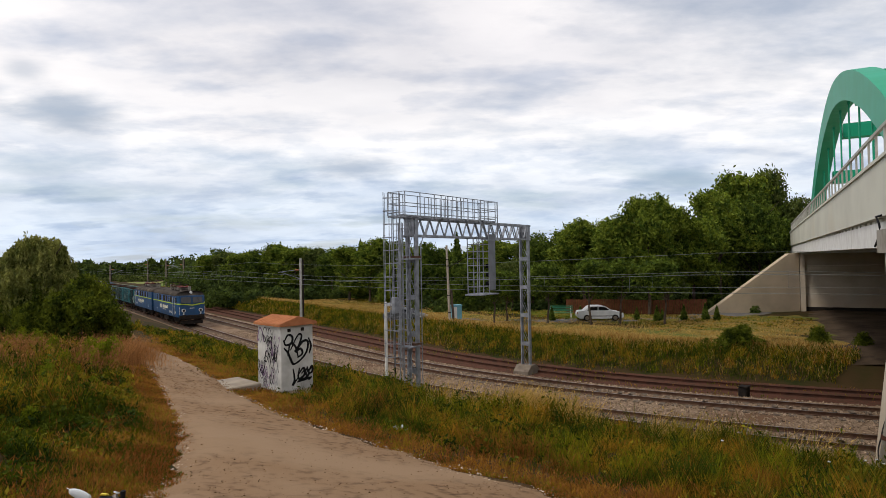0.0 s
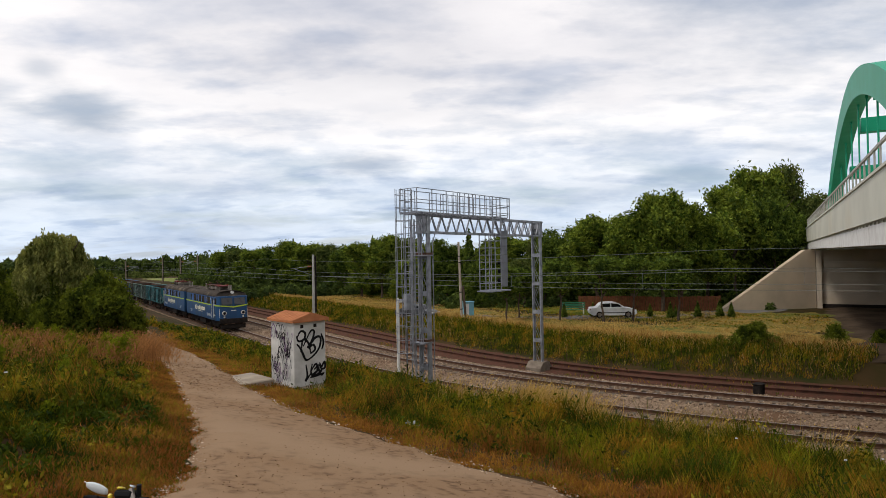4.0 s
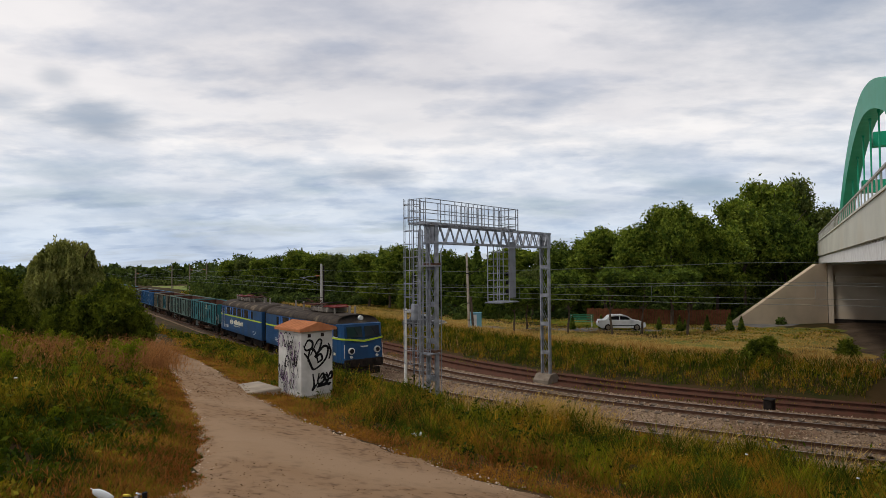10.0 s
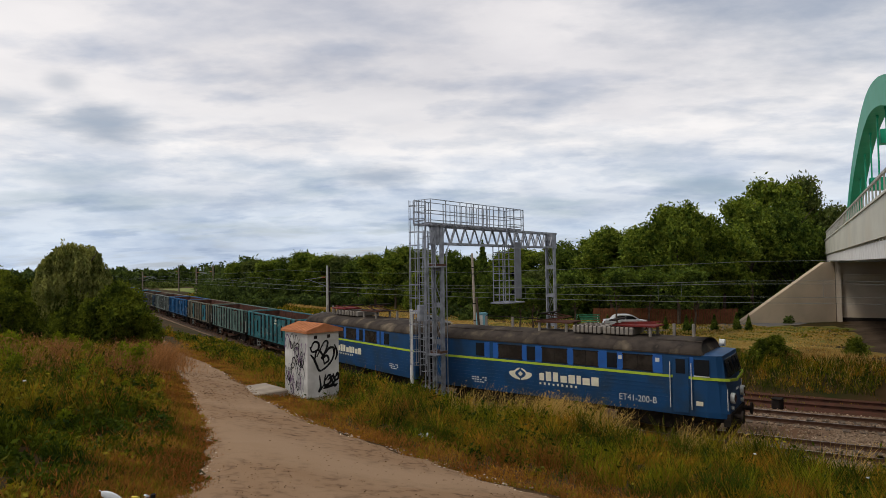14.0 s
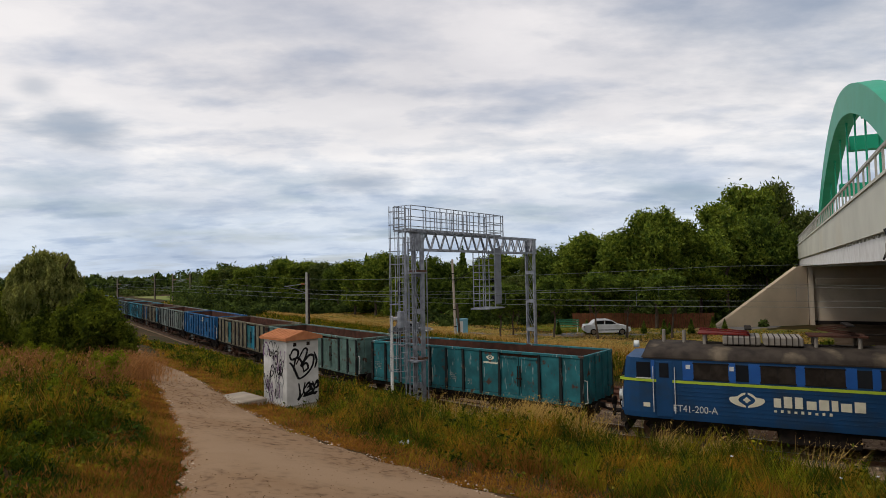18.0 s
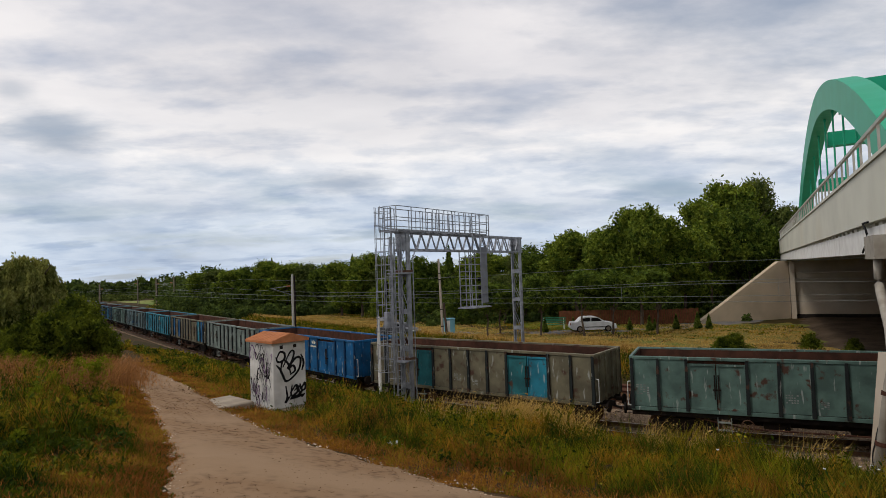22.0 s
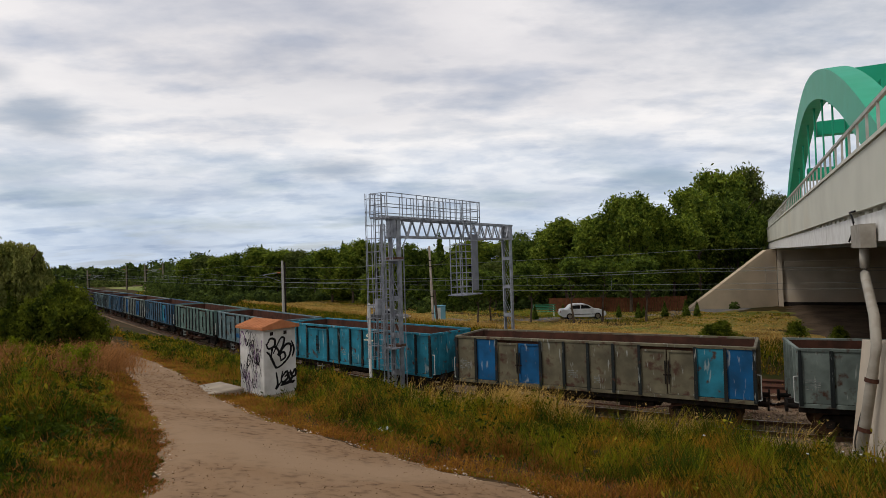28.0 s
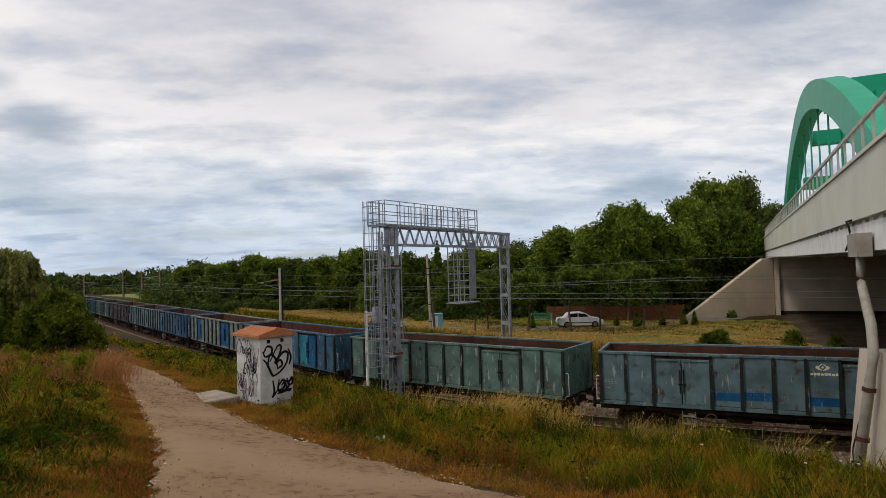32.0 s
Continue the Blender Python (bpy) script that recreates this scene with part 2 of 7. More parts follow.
# ---- shaping ----
def part(name, bm, mat, parent=None, label="", smooth=False):
    """Link a bmesh as one mesh object, under a thing or a part."""
    me = bpy.data.meshes.new(name)
    bm.normal_update()
    bm.to_mesh(me)
    bm.free()
    me.materials.append(M[mat] if isinstance(mat, str) else mat)
    if smooth:
        me.shade_smooth()
    ob = new(name, me)
    if parent is not None:
        ob.parent = parent
    if label:
        tagged(ob, label)
    return ob


def raw(name, verts, faces, mat, parent=None, smooth=False):
    me = bpy.data.meshes.new(name)
    me.from_pydata(verts, [], faces)
    me.materials.append(M[mat] if isinstance(mat, str) else mat)
    if smooth:
        me.shade_smooth()
    ob = new(name, me)
    if parent is not None:
        ob.parent = parent
    return ob


def box(bm, size, m=None, bevel=0.0):
    """Add a box of that size centred on m's origin."""
    got = bmesh.ops.create_cube(bm, size=1.0)["verts"]
    bmesh.ops.scale(bm, vec=size, verts=got)
    if bevel:
        edges = list({e for v in got for e in v.link_edges})
        res = bmesh.ops.bevel(bm, geom=edges, offset=bevel, segments=1, affect="EDGES")
        got = list({v for f in res["faces"] for v in f.verts} | {v for v in got if v.is_valid})
    if m is not None:
        bmesh.ops.transform(bm, matrix=m, verts=got)
    return bm


def bar(bm, a, b, w, d=None, bevel=0.0):
    """A box beam from a to b, w wide and d deep."""
    a, b = Vector(a), Vector(b)
    v = b - a
    q = v.to_track_quat("Z", "Y").to_matrix().to_4x4()
    return box(bm, (w, d or w, v.length), Matrix.Translation((a + b) / 2) @ q, bevel)


def rod(bm, a, b, r, seg=8, r2=None):
    a, b = Vector(a), Vector(b)
    v = b - a
    q = v.to_track_quat("Z", "Y").to_matrix().to_4x4()
    bmesh.ops.create_cone(bm, cap_ends=True, segments=seg, radius1=r, radius2=r if r2 is None else r2, depth=v.length, matrix=Matrix.Translation((a + b) / 2) @ q)
    return bm


def tube(bm, pts, r, seg=8):
    """One continuous round pipe through points."""
    pts = [Vector(p) for p in pts]
    rings = []
    for i, p in enumerate(pts):
        d = (pts[min(i + 1, len(pts) - 1)] - pts[max(i - 1, 0)]).normalized()
        q = d.to_track_quat("Z", "Y").to_matrix()
        rings.append([bm.verts.new(p + q @ Vector((r * math.cos(a), r * math.sin(a), 0))) for a in [2 * math.pi * k / seg for k in range(seg)]])
    for a, b in zip(rings, rings[1:]):
        for k in range(seg):
            bm.faces.new((a[k], a[(k + 1) % seg], b[(k + 1) % seg], b[k]))
    bm.faces.new(rings[0][::-1])
    bm.faces.new(rings[-1])
    return bm


def prism(bm, outline, depth, m=None):
    """A flat outline (x, z) pulled along y by depth, centred."""
    a = [bm.verts.new((x, -depth / 2, z)) for x, z in outline]
    b = [bm.verts.new((x, depth / 2, z)) for x, z in outline]
    k = len(outline)
    bm.faces.new(a)
    bm.faces.new(b[::-1])
    for i in range(k):
        bm.faces.new((a[i], b[i], b[(i + 1) % k], a[(i + 1) % k]))
    if m is not None:
        bmesh.ops.transform(bm, matrix=m, verts=a + b)
    bmesh.ops.recalc_face_normals(bm, faces=bm.faces)
    return bm


def empty(name, m, label="", category="", group="", kind=""):
    ob = new(name)
    ob.empty_display_size = 0.3
    ob.matrix_basis = m
    return tagged(ob, label, category, group, kind)


# ---- plan: the near track's centre line; s runs with the train, offsets towards the eye ----
TRACK_S = np.arange(-420, 140.01, 0.5)


def track_angle(s):
    k = np.clip((np.asarray(s, float) + 24.45) / 44.28, 0, 1)
    return np.radians(35.5 + 31.7 * k * k * (3 - 2 * k))


def _track():
    a = track_angle(TRACK_S + 0.25)
    c = np.vstack([[0, 0], np.cumsum(np.stack([np.sin(a), -np.cos(a)], 1) * 0.5, 0)])[:-1]
    return c - c[np.argmin(abs(TRACK_S))] + np.array((3.553, 28.212))


TRACK = _track()


def along(s, off=0.0):
    """The plan point at s along the near track, off metres from its centre towards the eye."""
    a = track_angle(s)
    return (np.interp(s, TRACK_S, TRACK[:, 0]) - np.cos(a) * off, np.interp(s, TRACK_S, TRACK[:, 1]) - np.sin(a) * off)


def nearest(x, y):
    """s and offset of plan points from the near track."""
    p = np.stack([np.ravel(x), np.ravel(y)], 1)
    c = TRACK[::4]
    i = np.empty(len(p), int)
    for k in range(0, len(p), 4000):
        i[k:k + 4000] = ((p[k:k + 4000, None, :] - c[None]) ** 2).sum(2).argmin(1)
    s = TRACK_S[::4][i]
    a = track_angle(s)
    d = p - c[i]
    return s + d @ np.array([0, 0]) + (d[:, 0] * np.sin(a) - d[:, 1] * np.cos(a)), -(d[:, 0] * np.cos(a) + d[:, 1] * np.sin(a))


PROFILE_U = [-900, -60, -22, -17.5, -14.5, -12.5, -8.2, -7.2, 2.4, 3.0, 4.0, 5.5, 8.0, 13.0, 18.0, 23.0, 30.0, 60.0, 900]
PROFILE_Z = [0.3, 0.6, 0.65, 0.75, 0.3, -0.55, -0.55, -0.34, -0.34, -0.15, 0.45, 1.05, 1.9, 3.1, 4.1, 5.0, 5.4, 5.0, 4.0]

CREST_S, CREST_U = [-60, -10, -4, 0, 4, 8, 12, 16], [0.0, -0.65, -0.5, 0.0, 0.6, 1.6, 2.5, 3.2]


def ground_z(x, y):
    x, y = np.asarray(x, float), np.asarray(y, float)
    s, u = nearest(x, y)
    # the bank's crest is shifted off the track's curve to fit the camera's view
    u = u - np.interp(s, CREST_S, CREST_U) * np.clip((u - 3.0) / 3.0, 0, 1)
    # a low grassy shoulder beside the line before the bend
    z = np.interp(u, PROFILE_U, PROFILE_Z) + np.interp(u, [2.0, 2.9, 4.0, 6.0, 8.0], [0.0, 0.42, 0.5, 0.3, 0.0]) * np.clip((1.0 - s) / 5.0, 0, 1)
    far = np.clip((-s - 60) / 80, 0, 1) * np.clip(u / 6, 0, 1)
    z = z * (1 - 0.8 * far)
    soft = np.clip((np.abs(u + 2.3) - 6.5) / 3, 0, 1)
    w = np.sin(x.ravel() * 0.9 + 1.3 * np.sin(y.ravel() * 0.7)) * np.cos(y.ravel() * 0.8 + 0.4 * x.ravel())
    return (z + 0.06 * w * soft).reshape(x.shape)


def gz(x, y):
    return float(ground_z(np.array([x]), np.array([y]))[0])


# ---- ground ----
def ground():
    th = np.concatenate([np.arange(-180, -50, 4), np.arange(-50, 50, 0.4), np.arange(50, 180, 4)])
    th = np.radians(th)
    r = np.concatenate([[0.3], 1.0 * 1.028 ** np.arange(0, 290)])
    x, y = np.outer(r, np.sin(th)), np.outer(r, np.cos(th))
    z = ground_z(x, y)
    nr, na = x.shape
    v = np.stack([x.ravel(), y.ravel(), z.ravel()], 1)
    i, j = np.meshgrid(np.arange(nr - 1), np.arange(na), indexing="ij")
    k = (j + 1) % na
    f = np.stack([i * na + j, i * na + k, (i + 1) * na + k, (i + 1) * na + j], -1).reshape(-1, 4)
    ob = raw("ground", v.tolist(), f.tolist(), "earth", smooth=True)
    tagged(ob, "uneven earth bank and flat meadow under grass", "ground", kind="structure")


ground()


def strip(name, rows, mat, lift, label, category):
    """A sheet over the ground between pairs of plan points."""
    v, f = [], []
    w = 9
    for a, b in rows:
        for k in range(w):
            q = k / (w - 1)
            x, y = a[0] + (b[0] - a[0]) * q, a[1] + (b[1] - a[1]) * q
            v.append((x, y, gz(x, y) + lift * (1 - (2 * q - 1) ** 8) - 0.02))
    for i in range(len(rows) - 1):
        for k in range(w - 1):
            o = i * w + k
            f.append((o, o + 1, o + w + 1, o + w))
    return tagged(raw(name, v, f, mat, smooth=True), label, category, kind="structure")


def smooth_line(pts, n):
    """Catmull-Rom through a few plan points."""
    p = [np.array(q, float) for q in pts]
    p = [2 * p[0] - p[1]] + p + [2 * p[-1] - p[-2]]
    out = []
    for i in range(1, len(p) - 2):
        for k in range(n):
            t = k / n
            a, b, c, d = p[i - 1:i + 3]
            out.append(0.5 * (2 * b + (c - a) * t + (2 * a - 5 * b + 4 * c - d) * t * t + (3 * b - a - 3 * c + d) * t ** 3))
    return out + [p[-2]]


PATH_L = [(-22, 40), (-15.0, 28.0), (-11.2, 22.0), (-7.05, 14.7), (-4.5, 9.9), (-3.3, 7.4), (-2.6, 5.0), (-2.6, 1.0), (-2.0, -6.0), (0.0, -14.0)]
PATH_R = [(-21, 41), (-14.3, 29.3), (-10.2, 23.4), (-5.6, 15.6), (-3.3, 11.6), (-1.6, 9.7), (0.3, 7.9), (1.6, 5.6), (2.4, -4.0), (5.0, -13.0)]


def ragged(pts, seed, size):
    rnd = random.Random(seed)
    return [np.array((p[0] + rnd.uniform(-size, size), p[1] + rnd.uniform(-size, size))) for p in smooth_line(pts, 14)]


strip("path", list(zip(ragged(PATH_L, 1, 0.09), ragged(PATH_R, 2, 0.09))), "path", 0.085, "worn pale gravel footpath", "path")
ROAD_L = [(-75, 165), (-27, 98), (-7, 70), (7, 61), (24, 62), (40, 76)]
ROAD_R = [(-71, 160), (-22, 91), (-3, 63.5), (8, 57.5), (26, 57), (44, 70)]
strip("road", list(zip(smooth_line(ROAD_L, 10), smooth_line(ROAD_R, 10))), "asphalt", 0.05, "narrow grey asphalt access road", "road")


def sweep(name, profile, ss, mat, closed=False):
    v, f = [], []
    w = len(profile)
    for s in ss:
        for u, z in profile:
            x, y = along(s, u)
            v.append((x, y, z))
    for i in range(len(ss) - 1):
        for k in range(w if closed else w - 1):
            o, p = i * w + k, i * w + (k + 1) % w
            f.append((o, p, p + w, o + w))
    return raw(name, v, f, mat)


def railway():
    ss = np.arange(-330, 110, 1.5)
    tagged(sweep("ballast_bed", [(2.9, -0.42), (2.0, -0.2), (1.2, -0.19), (-1.2, -0.19), (-2.3, -0.26), (-3.5, -0.19), (-5.9, -0.19), (-6.7, -0.2), (-7.8, -0.6)], ss, "ballast"), "brown crushed-stone ballast under two tracks", "ballast", kind="structure")
    tagged(sweep("old_track_bed", [(-7.7, -0.5), (-8.2, -0.48), (-12.0, -0.48), (-12.9, -0.6)], ss, "old_bed"), "rusty red gravel of a disused track", "ballast", kind="structure")
    prof = [(0.07, -0.17), (0.07, -0.15), (0.012, -0.13), (0.012, -0.04), (0.036, -0.03), (0.036, 0.0), (-0.036, 0.0), (-0.036, -0.03), (-0.012, -0.04), (-0.012, -0.13), (-0.07, -0.15), (-0.07, -0.17)]
    bm = bmesh.new()
    prism(bm, [(-1.3, -0.30), (1.3, -0.30), (1.3, -0.16), (0.5, -0.16), (0.35, -0.19), (-0.35, -0.19), (-0.5, -0.16), (-1.3, -0.16)], 0.26)
    block = bpy.data.meshes.new("sleeper")
    bm.to_mesh(block)
    bm.free()
    block.materials.append(M["sleeper"])
    for c, z0, label in ((0.0, 0.0, "railway track with rusty rails on concrete sleepers"), (-4.7, 0.0, "railway track with rusty rails on concrete sleepers"), (-10.0, -0.33, "disused rusty railway track sunk in gravel")):
        th = empty("railway_track", Matrix.Identity(4), label, "track", "tracks", "structure")
        for side in (0.755, -0.755):
            ob = sweep("rail", [(c + side + u, z0 + z) for u, z in prof], np.arange(-330, 110, 2.0), "rail_steel" if z0 == 0 else "rust", True)
            ob.parent = th
            if z0 == 0:
                top = sweep("rail_head", [(c + side + u, z) for u, z in ((0.03, 0.001), (0.026, 0.004), (-0.026, 0.004), (-0.03, 0.001))], np.arange(-330, 110, 2.0), "rail_top")
                top.parent = ob
        for k in range(290):
            s = 32 - 0.62 * k
            x, y = along(s, c)
            ob = new("sleeper", block)
            ob.parent = th
            ob.matrix_basis = pose(x, y, z0 - (0.0 if z0 == 0 else 0.03), 0, 0, math.degrees(float(track_angle(s))))


railway()


def tri_mesh(name, tris, mat, parent=None):
    """One mesh from an array of loose triangles or quads, n x k x 3."""
    n, k, _ = tris.shape
    me = bpy.data.meshes.new(name)
    me.vertices.add(n * k)
    me.vertices.foreach_set("co", np.ascontiguousarray(tris, np.float32).ravel())
    me.loops.add(n * k)
    me.loops.foreach_set("vertex_index", np.arange(n * k, dtype=np.int32))
    me.polygons.add(n)
    me.polygons.foreach_set("loop_start", np.arange(0, n * k, k, dtype=np.int32))
    me.update(calc_edges=True)
    me.materials.append(M[mat] if isinstance(mat, str) else mat)
    ob = new(name, me)
    if parent is not None:
        ob.parent = parent
    return ob


def ballast_stones():
    rng = np.random.default_rng(5)
    n = 26000
    s, u = rng.uniform(-42, 30, n), rng.uniform(-7.2, 2.6, n)
    keep = np.ones(n, bool)
    for c in (0.755, -0.755, -3.945, -5.455):
        keep &= np.abs(u - c) > 0.1
    s, u = s[keep], u[keep]
    x, y = along(s, u)
    z = np.interp(u, [-7.8, -6.7, -5.9, -3.5, -2.3, -1.2, 2.0, 2.9], [-0.6, -0.2, -0.19, -0.19, -0.26, -0.19, -0.2, -0.42])
    r = rng.uniform(0.03, 0.075, len(s))
    c = np.stack([x, y, z + r * 0.25], 1)
    d = rng.normal(size=(len(s), 3))
    d /= np.linalg.norm(d, axis=1)[:, None]
    e = np.cross(d, rng.normal(size=(len(s), 3)))
    e /= np.linalg.norm(e, axis=1)[:, None]
    g = np.cross(d, e)
    a, b, q = d * r[:, None], e * r[:, None], g * (r * 0.7)[:, None]
    f = [np.stack([c + i * a, c + j * b, c + k * q], 1) for i in (1, -1) for j in (1, -1) for k in (1, -1)]
    ob = tri_mesh("ballast_stones", np.concatenate(f), "stone")
    tagged(ob, "loose brown and grey ballast stones between the rails", "gravel", kind="stuff")


ballast_stones()


# ---- bridge ----
FAR, NEAR = Vector((38.0, 63.7, 0)), Vector((9.7, 11.6, 0))
BR = (NEAR - FAR).normalized()            # along the deck towards the eye
BN = Vector((-BR.y, BR.x, 0))             # across the deck
if BN.x < 0:
    BN = -BN


def bp(s, off, z):
    """A point s metres from the far abutment, off metres in from the near edge."""
    return FAR + BR * s + BN * off + Vector((0, 0, z))


def hexa(bm, pts):
    v = [bm.verts.new(bp(*p)) for p in pts]
    for q in ((0, 1, 2, 3), (4, 5, 6, 7), (0, 1, 5, 4), (1, 2, 6, 5), (2, 3, 7, 6), (3, 0, 4, 7)):
        bm.faces.new([v[i] for i in q])
    bmesh.ops.recalc_face_normals(bm, faces=bm.faces)
    return bm


def slab(bm, s0, s1, o0, o1, z0, z1):
    return hexa(bm, ((s0, o0, z0), (s1, o0, z0), (s1, o1, z0), (s0, o1, z0), (s0, o0, z1), (s1, o0, z1), (s1, o1, z1), (s0, o1, z1)))


# near pier: foot and head of its face, far edge then near edge
PQ = [Vector(p) for p in ((10.62, 14.95, 0.2), (9.32, 11.6, 0.2), (11.02, 14.7, 4.4), (9.72, 11.6, 4.65))]


def bridge():
    th = empty("arch_bridge", Matrix.Identity(4), "road bridge with green steel arches above a pale concrete deck", "bridge")
    S0, S1 = -14.0, 82.0
    part("deck", slab(bmesh.new(), S0, S1, 1.1, 14.6, 7.3, 8.9), "concrete", th)
    for off in (0.75, 4.5, 8.5, 12.4):
        part("girder", slab(bmesh.new(), 0.5, S1, off, off + 0.6, 6.75, 7.3), "girder_paint", th, "grey steel girder under the deck")
    for k in range(12):
        part("cross_beam", slab(bmesh.new(), 3 + 5 * k, 3.4 + 5 * k, 1.4, 12.4, 6.95, 7.3), "girder_paint", th)
    fascia = part("fascia", slab(bmesh.new(), S0, S1, 0.0, 0.35, 7.72, 9.3), "deck_paint", th, "smooth pale grey-green edge panel")
    part("cap", slab(bmesh.new(), S0, S1, -0.06, 0.45, 9.3, 9.4), "deck_paint", fascia)
    for k in range(16):
        a = -12.0 + 5.8 * k
        part("edge_panel", slab(bmesh.new(), a + 0.015, a + 5.785, 0.10, 0.75, 6.9 - 0.004 * k, 7.6), "white_paint", th, "weathered cream concrete edge panel" if k % 3 else "")
    for k in range(84):
        s = 76 - 1.1 * k
        part("bracket", slab(bmesh.new(), s, s + 0.55, 0.16, 0.5, 7.6, 7.72), "deck_paint", th)
    # railing
    rail = part("handrail", slab(bmesh.new(), S0, S1, 0.10, 0.19, 10.26, 10.36), "rail_paint", th, "grey steel bridge railing")
    part("lower_rail", slab(bmesh.new(), S0, S1, 0.13, 0.17, 9.52, 9.56), "rail_paint", rail)
    for k in range(60):
        s = 78 - 1.45 * k
        part("post", slab(bmesh.new(), s, s + 0.08, 0.12, 0.18, 9.4, 10.26), "rail_paint", rail)
    # the arches: closed box sections
    C0, HALF, RISE, BEND = 24.95, 26.0, 8.9, 1.82
    for off in (2.0, 12.6):
        bm = bmesh.new()
        n, rings = 48, []
        for i in range(n + 1):
            q = -1 + 2 * i / n
            z, dz = 8.5 + RISE * (1 - abs(q) ** BEND), -BEND * RISE * math.copysign(abs(q) ** (BEND - 1), q) / HALF
            ln = math.hypot(1, dz)
            nx, nz, h = -dz / ln, 1 / ln, 0.84
            rings.append([bm.verts.new(bp(C0 + HALF * q + nx * h * a, off + w, z + nz * h * a)) for a, w in ((-1, -0.5), (-1, 0.5), (1, 0.5), (1, -0.5))])
        for p, q in zip(rings, rings[1:]):
            for k in range(4):
                bm.faces.new((p[k], p[(k + 1) % 4], q[(k + 1) % 4], q[k]))
        bm.faces.new(rings[0])
        bm.faces.new(rings[-1][::-1])
        bmesh.ops.recalc_face_normals(bm, faces=bm.faces)
        arch = part("arch", bm, "green_steel", th, "green steel box arch")
        for k in range(11):
            q = -0.84 + 0.168 * k
            z = 8.5 + RISE * (1 - abs(q) ** BEND) - 0.7
            bm = bmesh.new()
            rod(bm, bp(C0 + HALF * q, off, 8.8), bp(C0 + HALF * q, off, z), 0.055, 8)
            box(bm, (0.12, 0.12, 0.5), Matrix.Translation(bp(C0 + HALF * q, off, z - 0.1)))
            part("hanger", bm, "green_steel", arch)
    for q in (-0.62, -0.3, 0.0, 0.3, 0.62):
        z = 8.5 + RISE * (1 - abs(q) ** BEND)
        part("strut", slab(bmesh.new(), C0 + HALF * q - 0.5, C0 + HALF * q + 0.5, 2.9, 12.2, z - 0.55, z + 0.55), "green_steel", th, "green steel strut between the arches")
    # far abutment: wall, pilaster, ledge, dark foot
    ab = part("abutment", slab(bmesh.new(), -9, -0.4, 0.9, 15, -0.6, 6.85), "concrete", th, "stained concrete abutment")
    part("bearing_ledge", slab(bmesh.new(), -0.4, 0.3, 1.2, 14.6, 5.0, 5.5), "concrete", ab)
    part("pilaster", slab(bmesh.new(), -1.1, 0.1, 0.55, 1.0, -0.6, 6.85), "concrete", ab)
    part("foot_band", slab(bmesh.new(), -0.4, -0.28, 1.0, 15, -0.4, 1.1), "soot", ab, "dark band at the foot of the wall")
    # wing wall that falls away from the abutment
    a, b, c, d = Vector((37.45, 63.6, 0)), Vector((27.0, 62.35, 0)), Vector((-0.05, 0.5, 0)), Vector((38.55, 63.72, 0))
    bm = bmesh.new()
    f = [bm.verts.new(p) for p in (d + Vector((0, 0, -0.6)), b + Vector((0, 0, -0.6)), b + Vector((0, 0, 0.05)), a + Vector((0, 0, 6.8)), d + Vector((0, 0, 6.85)))]
    g = [bm.verts.new(v.co + c * 1.2) for v in f]
    bm.faces.new(f)
    bm.faces.new(g[::-1])
    for k in range(5):
        bm.faces.new((f[k], f[(k + 1) % 5], g[(k + 1) % 5], g[k]))
    bmesh.ops.recalc_face_normals(bm, faces=bm.faces)
    part("wing_wall", bm, "sun_tinted_concrete", th, "sloping concrete wing wall with sunlight in its colour")
    # near pier, placed and leaned to fit the camera's view
    # its width runs on unseen, added to shut light out below the deck
    across = BN * 13.5
    bm = bmesh.new()
    v = [bm.verts.new(p) for p in (PQ[0], PQ[1], PQ[1] + across, PQ[0] + across, PQ[2], PQ[3], PQ[3] + across, PQ[2] + across)]
    for q in ((0, 1, 2, 3), (4, 5, 6, 7), (0, 1, 5, 4), (1, 2, 6, 5), (2, 3, 7, 6), (3, 0, 4, 7)):
        bm.faces.new([v[k] for k in q])
    bmesh.ops.recalc_face_normals(bm, faces=bm.faces)
    pier = part("near_pier", bm, "concrete", th, "concrete pier with black graffiti, its lean fitted to the view")
    part("pier_head", slab(bmesh.new(), 57.2, 59.0, 1.0, 14, 4.3, 6.9), "concrete", pier)
    # block added out of view to keep light from under the deck
    part("unseen_abutment", slab(bmesh.new(), 59.2, 84.0, 1.0, 14.6, 0.5, 7.25), "concrete", th)
    # drain: box, bent pipe with collars, cable loop
    drain = part("drain_box", slab(bmesh.new(), 54.6, 56.0, -0.28, 0.05, 6.7, 7.3), "pipe_paint", th, "grey drain box on the deck edge")
    pts = [bp(55.4, -0.12, 6.7), bp(55.4, -0.12, 5.95), Vector((10.14, 13.1, 5.05)), Vector((10.14, 13.1, 4.5)), Vector((9.59, 13.3, 0.8))]
    bm = bmesh.new()
    bend = [pts[0], pts[1] + Vector((0, 0, 0.25)), pts[1] + Vector((0, 0, 0.1)), pts[1].lerp(pts[2], 0.06), pts[1].lerp(pts[2], 0.15), pts[2].lerp(pts[1], 0.1), pts[3], pts[3].lerp(pts[4], 0.15), pts[4]]
    tube(bm, bend, 0.11, 14)
    part("downpipe", bm, "pipe_paint", drain, "pale grey bent downpipe", True)
    bm = bmesh.new()
    for q in (0.2, 0.5, 0.8):
        p = pts[3].lerp(pts[4], q)
        rod(bm, p, p + (pts[4] - pts[3]).normalized() * 0.09, 0.14, 12)
    part("pipe_collar", bm, "rust", drain)
    bm = bmesh.new()
